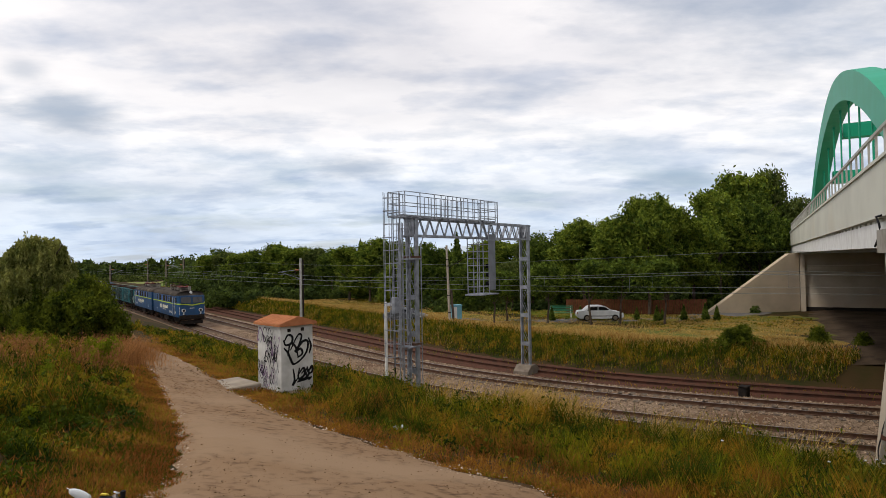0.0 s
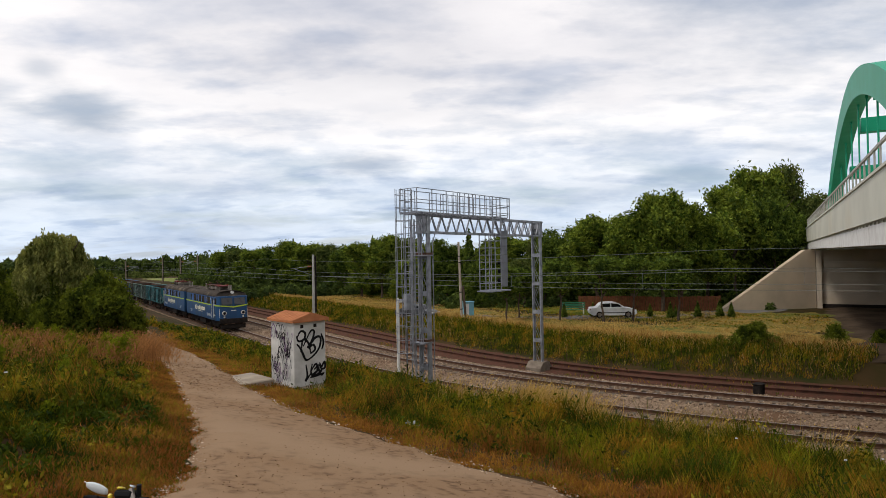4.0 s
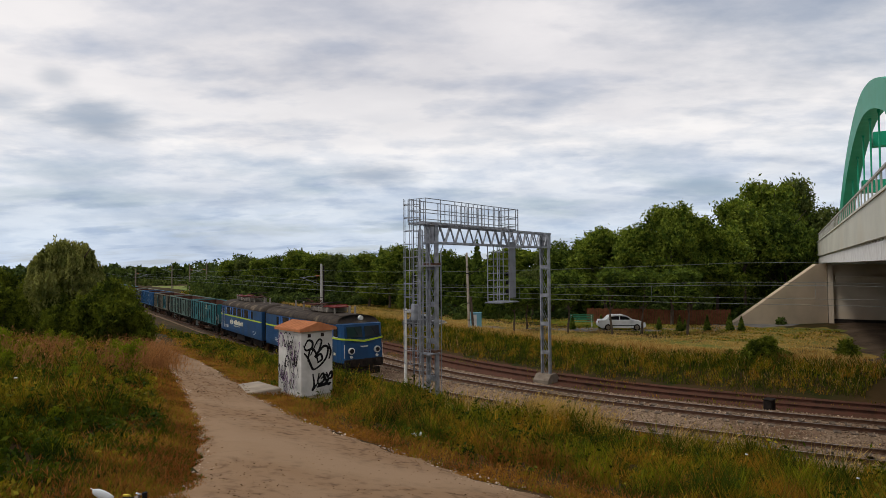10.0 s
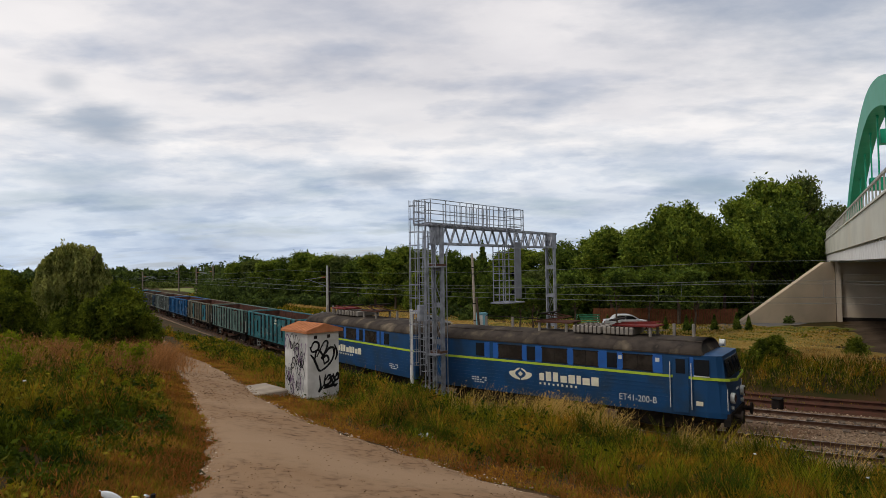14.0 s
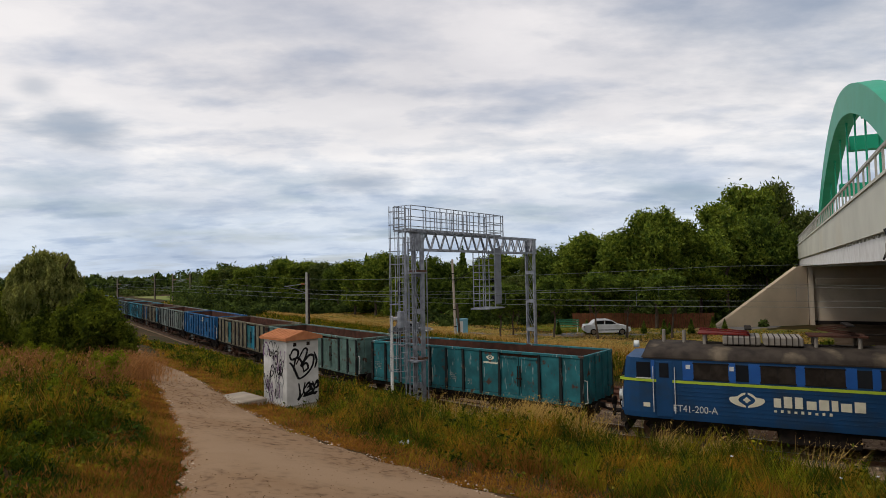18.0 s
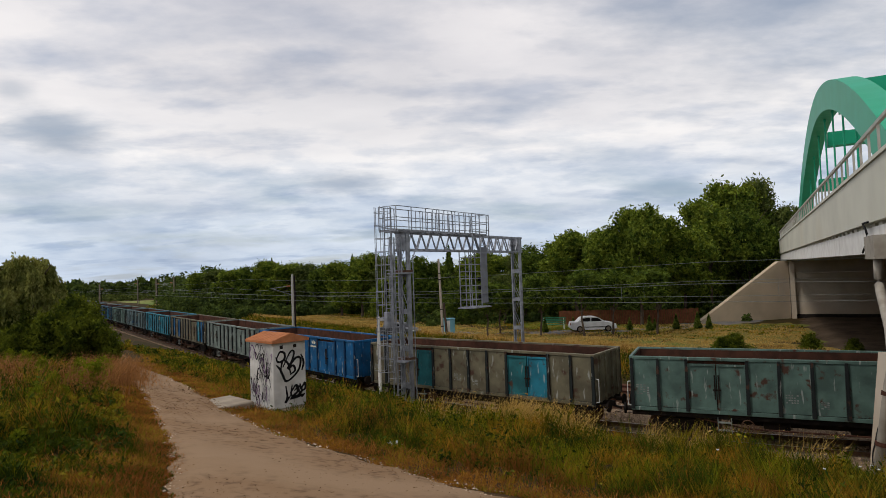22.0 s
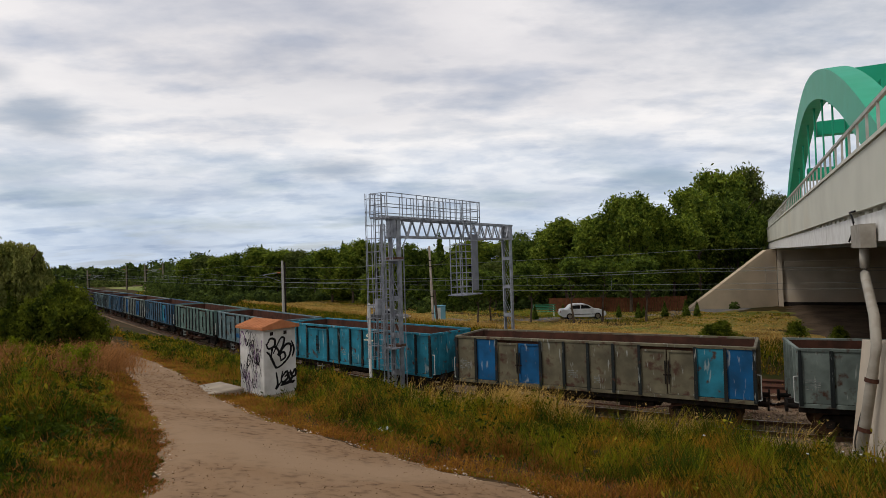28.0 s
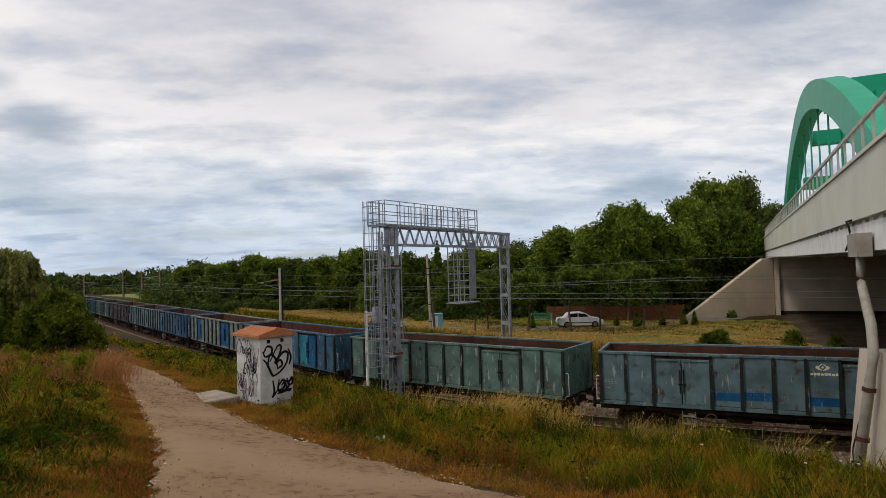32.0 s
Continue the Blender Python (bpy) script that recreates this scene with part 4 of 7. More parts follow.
def bogie(th, x, base=1.8):
    b = piece("bogie", shared("bogie:%s" % base, lambda bm: bogie_frame(bm, base)), "soot", th, Matrix.Translation((x, 0, 0)), "sooty black bogie")
    for dx in (-base / 2, base / 2):
        piece("wheelset", shared("wheelset", wheel_pair), "rail_steel", b, Matrix.Translation((dx, 0, 0.46)))


def buffers(th, x, z=1.05):
    d = 1 if x > 0 else -1
    def mk(bm):
        rod(bm, (0, 0, 0), (0.35, 0, 0), 0.09, 10)
        rod(bm, (0.33, 0, 0), (0.4, 0, 0), 0.23, 14)
    for y in (-0.87, 0.87):
        piece("buffer", shared("buffer", mk), "soot", th, Matrix.Translation((x, y, z)) @ Matrix.Rotation(0 if d > 0 else math.pi, 4, "Z"))


SLOT = 12.9 / 12
DOORS = (2, 3, 8, 9)


def slot_panel(bm):
    box(bm, (SLOT - 0.02, 0.06, 1.84), None, 0.008)


def slot_post(bm):
    prism(bm, [(-0.07, -0.98), (0.07, -0.98), (0.05, 0.98), (-0.05, 0.98)], 0.11)


def door_leaf(bm):
    box(bm, (SLOT - 0.03, 0.05, 1.7))
    for s in (-1, 1):
        box(bm, (0.07, 0.04, 1.7), Matrix.Translation((s * (SLOT / 2 - 0.06), -0.04, 0)))
        box(bm, (SLOT - 0.17, 0.04, 0.07), Matrix.Translation((0, -0.04, s * 0.81)))


def bars(bm, rows, cols, w, h, gap):
    for r in range(rows):
        for c in range(cols):
            if (r * 7 + c * 3) % 5 != 4:
                box(bm, (w, 0.004, h), Matrix.Translation((c * (w + gap), 0, -r * (h + gap * 1.4))))


def eye_mark(bm):
    """A company mark as plain shapes: a swirl eye over a row of blocks."""
    k = 14
    for sgn in (-1, 1):
        o = [(sgn * 0.02 + sgn * 0.30 * math.sin(math.pi * i / k) ** 0.6 * (1 if i < k * 0.7 else 0.55), -0.17 + 0.34 * i / k) for i in range(k + 1)]
        n = [(sgn * 0.02 + sgn * 0.13 * math.sin(math.pi * i / k), -0.13 + 0.26 * i / k) for i in range(k, -1, -1)]
        prism(bm, o + n, 0.004)
    box(bm, (0.1, 0.004, 0.1), Matrix.Rotation(radians(45), 4, "Y"))


def word_blocks(bm, widths, h, gap):
    x = 0.0
    for k, w in enumerate(widths):
        tall = h * (1.0 if k % 3 else 0.8)
        box(bm, (w, 0.004, tall), Matrix.Translation((x + w / 2, 0, (tall - h) / 2)))
        x += w + gap


def wagon(base, label, accents=None, mark=True, band=False):
    """An open gondola: floor, walls of panels and doors between posts, rim, underframe, two bogies. accents: slot -> paint."""
    th = empty("gondola_wagon", Matrix.Identity(4), label, "wagon", "wagons of the freight train")
    accents = accents or {}
    frame_ob = piece("underframe", shared("underframe", lambda bm: (box(bm, (12.9, 2.7, 0.12), Matrix.Translation((0, 0, 1.2))), [box(bm, (12.9, 0.1, 0.3), Matrix.Translation((0, y, 1.08)), 0.01) for y in (-1.3, 1.3)], box(bm, (9.0, 0.5, 0.35), Matrix.Translation((0, 0, 1.0))))), "soot", th, None, "dark rusty underframe")
    piece("truss_rod", shared("truss_rod", lambda bm: [rod(bm, a, b, 0.03, 6) for y in (-1.28, 1.28) for a, b in (((-4.2, y, 0.95), (-2.2, y, 0.62)), ((-2.2, y, 0.62), (2.2, y, 0.62)), ((2.2, y, 0.62), (4.2, y, 0.95)))]), "rust", frame_ob)
    # dark block added so that no lit ballast shows through below the wagon
    piece("brake_gear", shared("brake_gear", lambda bm: (box(bm, (5.6, 1.5, 0.42), Matrix.Translation((0, 0.1, 0.82)), 0.04), rod(bm, (1.2, -0.9, 0.72), (2.6, -0.9, 0.72), 0.18, 10), box(bm, (0.9, 0.3, 0.3), Matrix.Translation((-1.2, -0.95, 0.76)), 0.02))), "soot", frame_ob, None, "sooty brake gear bulked out to close the gap underneath")
    piece("floor", shared("floor", lambda bm: box(bm, (12.7, 2.6, 0.05), Matrix.Translation((0, 0, 1.29)))), "rust", th)
    piece("lining", shared("lining", lambda bm: ([box(bm, (12.7, 0.02, 1.85), Matrix.Translation((0, y, 2.22))) for y in (-1.345, 1.345)], [box(bm, (0.02, 2.66, 1.85), Matrix.Translation((x, 0, 2.22))) for x in (-6.35, 6.35)])), "rust", th, None, "rust-brown inner walls of the empty wagon")
    for x in (-6.42, 6.42):
        e = piece("end_wall", shared("end_wall", lambda bm: (box(bm, (0.07, 2.82, 1.95), None, 0.01), [box(bm, (0.09, 0.1, 1.95), Matrix.Translation((0.06, y, 0))) for y in (-0.95, -0.35, 0.35, 0.95)])), base, th, Matrix.Translation((x, 0, 2.2)) @ Matrix.Rotation(0 if x > 0 else math.pi, 4, "Z"))
        piece("handrail", shared("end_handrail", lambda bm: [rod(bm, a, b, 0.018, 6) for a, b in (((0.14, 0, -0.5), (0.14, 0, 0.4)), ((0.14, 0, 0.4), (0, 0, 0.42)), ((0.14, 0, -0.5), (0, 0, -0.52)))]), "chalk", e, Matrix.Translation((0.03, -1.38 if x > 0 else 1.38, -0.4)))
        buffers(th, x * 1.0)
    piece("coupling", shared("coupling", lambda bm: (rod(bm, (6.4, 0, 1.0), (7.0, 0, 0.85), 0.05, 8), rod(bm, (-6.4, 0, 1.0), (-7.0, 0, 0.85), 0.05, 8), box(bm, (13.4, 0.2, 0.2), Matrix.Translation((0, 0, 1.02))))), "soot", th)
    for y, sgn in ((-1.42, 1), (1.42, -1)):
        turn = Matrix.Rotation(0 if sgn > 0 else math.pi, 4, "Z")
        for k in range(12):
            x = -6.45 + SLOT * (k + 0.5)
            mat = accents.get(k, base) if sgn > 0 else base
            if k in DOORS:
                d = piece("door", shared("door", door_leaf), mat, th, Matrix.Translation((x, y, 2.13)) @ turn, "hinged steel wagon door" if mat == base else "repainted steel wagon door")
                if sgn > 0:
                    piece("latch", shared("latch", lambda bm: (box(bm, (0.05, 0.05, 0.9)), box(bm, (0.16, 0.05, 0.06), Matrix.Translation((0, 0, -0.1))))), "soot", d, Matrix.Translation(((0.47 if k in (2, 8) else -0.47), -0.06, 0)))
                    piece("sill_strip", shared("sill_strip", lambda bm: box(bm, (SLOT - 0.04, 0.03, 0.1))), "rust", d, Matrix.Translation((0, -0.01, -0.92)))
            else:
                pn = piece("side_panel", shared("side_panel", slot_panel), mat, th, Matrix.Translation((x, y, 2.21)) @ turn)
                if band and sgn > 0 and k in (4, 5, 7):
                    piece("paint_band", shared("paint_band", lambda bm: box(bm, (SLOT - 0.12, 0.006, 0.3))), "w_blue", pn, Matrix.Translation((0, -0.034, -0.62 + 0.06 * (k % 3))), "bright blue overpainted band")
        for k in range(13):
            if k in (3, 9):
                continue
            piece("post", shared("post", slot_post), "post_shade" if base != "w_blue" else "w_blue_shade", th, Matrix.Translation((-6.45 + SLOT * min(max(k, 0.06), 11.94), y - sgn * 0.06, 2.17)) @ turn)
        piece("top_rim", shared("top_rim", lambda bm: box(bm, (12.95, 0.14, 0.12), None, 0.015)), base, th, Matrix.Translation((0, y * 0.995, 3.16)))
        if sgn > 0:
            piece("side_sill", shared("side_sill", lambda bm: box(bm, (12.9, 0.08, 0.14), None, 0.01)), base, th, Matrix.Translation((0, y - 0.02, 1.2)))
    for x in (-6.42, 6.42):
        piece("end_rim", shared("end_rim", lambda bm: box(bm, (0.12, 2.74, 0.12), None, 0.015)), base, th, Matrix.Translation((x, 0, 3.16)))
    # writing as plain bars, steps, hand wheel
    if mark:
        piece("company_mark", shared("company_mark", eye_mark), "cream", th, Matrix.Translation((-6.45 + SLOT * 7.5, -1.455, 2.86)) @ Matrix.Scale(0.7, 4), "small pale company mark")
        piece("lettering", shared("w_letter", lambda bm: word_blocks(bm, (0.09, 0.09, 0.09, 0.1, 0.1, 0.09, 0.1, 0.1), 0.09, 0.02)), "cream", th, Matrix.Translation((-6.45 + SLOT * 7.5 - 0.4, -1.455, 2.62)))
    piece("data_marking", shared("data_bars", lambda bm: bars(bm, 4, 5, 0.06, 0.045, 0.03)), "faded_chalk", th, Matrix.Translation((-6.45 + SLOT * 5.2, -1.455, 1.95)), "chalk-white data lines")
    piece("data_marking", shared("data_grid", lambda bm: bars(bm, 4, 3, 0.07, 0.035, 0.025)), "faded_chalk", th, Matrix.Translation((-6.45 + SLOT * 6.25, -1.455, 1.75)), "chalk-white data grid")
    piece("data_marking", shared("data_left", lambda bm: bars(bm, 5, 4, 0.10, 0.04, 0.03)), "faded_chalk", th, Matrix.Translation((-6.45 + SLOT * 0.25, -1.455, 2.1)), "chalk-white data lines")
    hw = piece("hand_wheel", shared("hand_wheel", lambda bm: tube(bm, [(0.22 * math.cos(i * math.pi / 8), 0, 0.22 * math.sin(i * math.pi / 8)) for i in range(17)], 0.02, 6)), "rail_steel", th, Matrix.Translation((-2.2, -1.42, 0.75)), "round brake hand wheel")
    for a in (0.5, 2.6, 4.7):
        piece("spoke", shared("spoke:%s" % a, lambda bm: rod(bm, (0, 0, 0), (0.22 * math.cos(a), 0, 0.22 * math.sin(a)), 0.014, 5)), "rail_steel", hw)
    piece("step", shared("step", lambda bm: (box(bm, (0.5, 0.2, 0.03), Matrix.Translation((0, 0, 0))), box(bm, (0.5, 0.2, 0.03), Matrix.Translation((0, 0, 0.28))), [box(bm, (0.03, 0.03, 0.55), Matrix.Translation((x, -0.08, 0.2))) for x in (-0.24, 0.24)])), "girder_paint", th, Matrix.Translation((-3.0, -1.4, 0.55)), "grey steel foot step")
    for x in (-4.5, 4.5):
        bogie(th, x)
    return th


def loco(cam_side, letter):
    """One section of a twin electric locomotive, cab at +x. cam_side: -1 or 1, the side with the lettering read from the path."""
    th = empty("electric_locomotive", Matrix.Identity(4), "blue electric locomotive section with lime stripe and sooty dark roof", "locomotive", "two coupled locomotive sections")
    LH = 7.0

    def loft(bm, prof, xs):
        rings = []
        for x, w, lean in xs:
            rings.append([bm.verts.new((x - lean * max(0.0, z - 2.35), y * w, z)) for y, z in prof])
        for a, b in zip(rings, rings[1:]):
            for i in range(len(prof) - 1):
                bm.faces.new((a[i], a[i + 1], b[i + 1], b[i]))
        for r in (rings[0], rings[-1]):
            bm.faces.new(r)
        bmesh.ops.recalc_face_normals(bm, faces=bm.faces)

    XS = [(-LH, 0.98, 0), (-LH + 0.15, 1, 0), (5.4, 1, 0), (6.3, 0.985, 0.05), (6.75, 0.93, 0.16), (7.05, 0.84, 0.26)]
    low = [(-1.48, 1.0), (-1.5, 1.2), (-1.5, 3.3), (1.5, 3.3), (1.5, 1.2), (1.48, 1.0)]
    bm = bmesh.new()
    loft(bm, low, XS)
    body = part("body", bm, "loco_blue", th, "deep blue ribbed body")
    roofp = [(1.505 * math.cos(a) if abs(math.cos(a)) > 0.02 else 0.0, 3.3 + 0.52 * math.sin(a) ** 0.8) for a in [math.pi * i / 14 for i in range(15)]]
    bm = bmesh.new()
    loft(bm, roofp, [(-LH, 0.96, 0), (-LH + 0.2, 1, 0), (5.4, 1, 0), (6.3, 0.97, 0.2), (6.72, 0.9, 0.55), (6.85, 0.8, 0.8)])
    roof = part("roof", bm, "loco_roof", th, "sooty dark grey curved roof", True)
    for s in (-1, 1):
        for z in (1.3, 1.46, 1.62, 1.78, 1.94, 2.1, 2.26):
            part("rib", box(bmesh.new(), (12.6, 0.014, 0.025), Matrix.Translation((-0.5, s * 1.503, z))), "loco_blue", body)
        st = part("stripe", box(bmesh.new(), (13.2, 0.012, 0.1), Matrix.Translation((-0.35, s * 1.506, 2.44))), "stripe", th, "lime-yellow stripe")
        bm = bmesh.new()
        bar(bm, (6.24, s * 1.49, 2.44), (6.73, s * 1.40, 2.44), 0.02, 0.1)
        part("stripe_bend", bm, "stripe", st)
        bm = bmesh.new()
        bar(bm, (6.73, s * 1.405, 2.44), (7.05, s * 1.27, 2.44), 0.02, 0.1)
        part("stripe_bend", bm, "stripe", st)
        for x0, x1, mat in ((-4.5, -4.0, "glass_dark"), (-3.2, -1.9, "grille"), (-1.65, -1.2, "glass_dark"), (-0.85, 0.4, "grille"), (0.7, 1.85, "grille"), (2.25, 2.7, "glass_dark"), (2.95, 4.2, "grille")):
            w = part("side_window", box(bmesh.new(), (x1 - x0, 0.02, 0.6), Matrix.Translation(((x0 + x1) / 2, s * 1.5, 2.87))), mat, th, "dark louvred side window" if mat == "grille" else "dark side window")
            if mat == "grille":
                for z in (2.57, 3.17):
                    part("frame_bar", box(bmesh.new(), (x1 - x0 + 0.06, 0.03, 0.04), Matrix.Translation(((x0 + x1) / 2, s * 1.508, z))), "soot", w)
                part("mullion", box(bmesh.new(), (0.03, 0.02, 0.56), Matrix.Translation(((x0 + x1) / 2, s * 1.508, 2.87))), "soot", w)
        for x0, x1 in ((-3.5, -3.2), (-1.9, -1.65), (-1.2, -0.85), (0.4, 0.7), (1.85, 2.25), (2.7, 2.95), (4.2, 4.6), (-4.0, -3.7), (5.66, 5.8)):
            part("bright_panel", box(bmesh.new(), (x1 - x0, 0.01, 0.72), Matrix.Translation(((x0 + x1) / 2, s * 1.503, 2.87))), "loco_bright", th, "brighter blue panel between windows")
        door = part("cab_door", box(bmesh.new(), (0.62, 0.03, 2.1), Matrix.Translation((5.3, s * 1.5, 2.14)), 0.005), "loco_blue", th, "blue cab door")
        part("door_window", box(bmesh.new(), (0.36, 0.012, 0.55), Matrix.Translation((5.3, s * 1.518, 2.85))), "glass_dark", door)
        for x in (4.9, 5.72):
            part("handrail", rod(bmesh.new(), (x, s * 1.56, 1.25), (x, s * 1.56, 3.0), 0.018, 6), "chalk", door, "white handrail")
        cw = part("cab_window", box(bmesh.new(), (0.55, 0.02, 0.6), Matrix.Translation((6.1, s * 1.488, 2.84)) @ Matrix.Rotation(radians(-1.2 * s), 4, "Z")), "glass_dark", th, "dark cab side window")
        part("sill", box(bmesh.new(), (0.6, 0.03, 0.04), Matrix.Translation((6.1, s * 1.5, 2.52))), "chalk", cw)
        for x in (2.83, 4.4):
            part("sign_plate", box(bmesh.new(), (0.16, 0.01, 0.16), Matrix.Translation((x, s * 1.512, 3.02))), "chalk", th, "small white sign plate")
        part("gutter", box(bmesh.new(), (13.0, 0.05, 0.06), Matrix.Translation((-0.4, s * 1.5, 3.32))), "loco_roof", roof)
    # front
    fr = lambda y, z: (7.05 - 0.26 * max(0.0, z - 2.35) + 0.012, y, z)
    for s in (-1, 1):
        m = Matrix.Translation(fr(s * 0.6, 2.84)) @ Matrix.Rotation(radians(-14.6), 4, "Y")
        w = part("windscreen", box(bmesh.new(), (0.02, 1.02, 0.66), m, 0.004), "glass_dark", th, "dark windscreen")
        part("wiper", box(bmesh.new(), (0.02, 0.02, 0.5), m @ Matrix.Translation((0.02, 0.1, 0.02)) @ Matrix.Rotation(radians(25), 4, "X")), "black", w)
        bm = bmesh.new()
        rod(bm, (7.02, s * 0.88, 1.72), (7.16, s * 0.88, 1.72), 0.2, 20)
        hl = part("headlight", bm, "chalk", th, "round headlight with pale rim")
        part("lens", rod(bmesh.new(), (7.15, s * 0.88, 1.72), (7.18, s * 0.88, 1.72), 0.14, 16), "glass_dark", hl)
        part("marker_light", rod(bmesh.new(), (7.02, s * 0.88, 1.35), (7.12, s * 0.88, 1.35), 0.08, 12), "chalk", th)
        part("grab_rail", rod(bmesh.new(), (6.98, s * 1.3, 1.3), (6.98, s * 1.3, 2.1), 0.018, 6), "chalk", th, "white grab rail")
    bm = bmesh.new()
    prism(bm, [(-1.26, 2.49), (0, 2.34), (1.26, 2.49), (1.26, 2.39), (0, 2.22), (-1.26, 2.39)], 0.02, Matrix.Translation((7.065, 0, 0)) @ Matrix.Rotation(radians(90), 4, "Z"))
    part("front_chevron", bm, "stripe", th, "lime-yellow chevron on the nose")
    bm = bmesh.new()
    rod(bm, (6.45, 0, 3.66), (6.66, 0, 3.66), 0.14, 16)
    part("top_headlight", bm, "chalk", th, "round roof headlight")
    part("number_bars", box(bmesh.new(), (0.01, 0.5, 0.08), Matrix.Translation((7.07, 0, 1.95))), "chalk", th)
    part("buffer_beam", box(bmesh.new(), (0.3, 2.6, 0.5), Matrix.Translation((6.95, 0, 0.95)), 0.03), "soot", th)
    part("snow_plough", box(bmesh.new(), (0.15, 2.3, 0.4), Matrix.Translation((6.9, 0, 0.42)), 0.03), "soot", th)
    buffers(th, 7.05)
    part("inner_bellows", box(bmesh.new(), (0.6, 2.5, 2.3), Matrix.Translation((-7.2, 0, 2.2)), 0.03), "black", th)
    part("underframe", box(bmesh.new(), (13.6, 2.5, 0.25), Matrix.Translation((0, 0, 0.95))), "soot", th)
    part("battery_box", box(bmesh.new(), (2.6, 2.6, 0.55), Matrix.Translation((0, 0, 0.68)), 0.03), "soot", th)
    for x in (-4.3, 4.3):
        bogie(th, x, 3.0)
    # roof gear
    for k in range(2):
        rb = part("resistor_box", box(bmesh.new(), (1.35, 1.5, 0.32), Matrix.Translation((1.0 + 1.45 * k, 0, 3.98)), 0.04), "insulator", th, "ribbed grey resistor box")
        for i in range(6):
            part("rib", box(bmesh.new(), (0.04, 1.54, 0.34), Matrix.Translation((0.5 + 1.45 * k + 0.2 * i, 0, 3.99))), "loco_roof", rb)
    for x in (-0.8, 3.1):
        tint = "panto_red" if x > 0 else "rust"
        pg = empty("pantograph", Matrix.Identity(4), "folded dark red pantograph" if x > 0 else "folded rusty brown pantograph")
        pg.parent = th
        part("base", box(bmesh.new(), (1.9, 1.2, 0.06), Matrix.Translation((x, 0, 4.2))), tint, pg)
        for s in (-1, 1):
            for dx in (-0.7, 0.7):
                part("insulator", rod(bmesh.new(), (x + dx, s * 0.5, 3.72), (x + dx, s * 0.5, 4.2), 0.07, 8), "insulator", pg)
            if x > 0:
                part("arm", bar(bmesh.new(), (x - 0.9, s * 0.4, 4.25), (x + 0.9, s * 0.3, 4.34), 0.05), tint, pg)
            else:
                part("arm", bar(bmesh.new(), (x - 0.7, s * 0.45, 4.25), (x + 0.6, s * 0.3, 4.42), 0.05), tint, pg)
                part("upper_arm", bar(bmesh.new(), (x + 0.6, s * 0.3, 4.42), (x - 0.5, s * 0.4, 4.56), 0.04), tint, pg)
        zc = 4.42 if x > 0 else 4.6
        part("collector", box(bmesh.new(), (0.25, 1.5, 0.05), Matrix.Translation((x - 0.4 if x < 0 else x - 0.9, 0, zc))), "soot", pg)
    for x0, x1 in ((-6.5, -2.2), (4.2, 6.0)):
        tube_path(th, "roof_conduit", [(x0, -0.9, 3.74), (x1, -0.9, 3.74)], 0.04, "loco_roof")
    for x in (-5.0, -3.4, 4.6, 5.4):
        part("roof_insulator", rod(bmesh.new(), (x, 0.2, 3.74), (x, 0.2, 4.3), 0.07, 8), "insulator", th)
    tube_path(th, "roof_bus_bar", [(-5.0, 0.2, 4.3), (-3.4, 0.2, 4.3), (-1.7, 0.2, 4.25)], 0.025, "soot")
    # lettering on the side towards the path
    turn = Matrix.Rotation(0 if cam_side < 0 else math.pi, 4, "Z")
    def lay(x, z, y=1.512):
        return Matrix.Translation((x, cam_side * y, z)) @ turn
    k = -cam_side                     # reading direction along x
    ms = 1.0
    if cam_side < 0:
        at = {"eye": -2.0, "word": -1.0, "sub": -1.0, "num": 2.75, "bars": -4.7}
    else:
        at = {"eye": 2.35, "word": 1.45, "sub": 1.45, "num": 5.0, "bars": -4.6}
    piece("company_mark", shared("loco_eye", eye_mark), "cream", th, lay(at["eye"], 1.92) @ Matrix.Diagonal((1.9, 1, 1.6, 1)), "large cream company mark")
    piece("company_mark", shared("loco_word_a", lambda bm: word_blocks(bm, (0.24, 0.27, 0.25), 0.40, 0.09)), "cream", th, lay(at["word"], 1.93), "cream company lettering as plain blocks")
    piece("company_mark", shared("loco_word_b", lambda bm: word_blocks(bm, (0.31, 0.31, 0.2, 0.33, 0.33), 0.36, 0.08)), "cream", th, lay(at["word"] + k * 1.06, 1.91), "cream company lettering as plain blocks")
    piece("company_mark", shared("loco_sub", lambda bm: word_blocks(bm, (0.09,) * 9, 0.1, 0.13)), "cream", th, lay(at["sub"], 1.6))
    piece("data_marking", shared("loco_data", lambda bm: bars(bm, 3, 6, 0.11, 0.05, 0.04)), "chalk", th, lay(at["bars"], 1.55))
    part("works_plate", box(bmesh.new(), (0.26, 0.012, 0.16), Matrix.Translation((6.0 * (1 if cam_side < 0 else 1), cam_side * 1.506, 1.5))), "cream", th, "cream works plate")
    cu = bpy.data.curves.new("running_number", "FONT")
    cu.body, cu.size, cu.extrude = "ET41-200-" + letter, 0.36, 0.003
    tmp = new("tmp", cu)
    dg = bpy.context.evaluated_depsgraph_get()
    me = bpy.data.meshes.new_from_object(tmp.evaluated_get(dg))
    bpy.data.objects.remove(tmp)
    me.materials.clear()
    me.materials.append(M["chalk"])
    ob = new("running_number", me)
    ob.parent = th
    ob.matrix_basis = lay(at["num"], 1.32) @ Matrix.Rotation(radians(90), 4, "X") @ Matrix.Diagonal((0.92, 1, 1, 1))
    return th


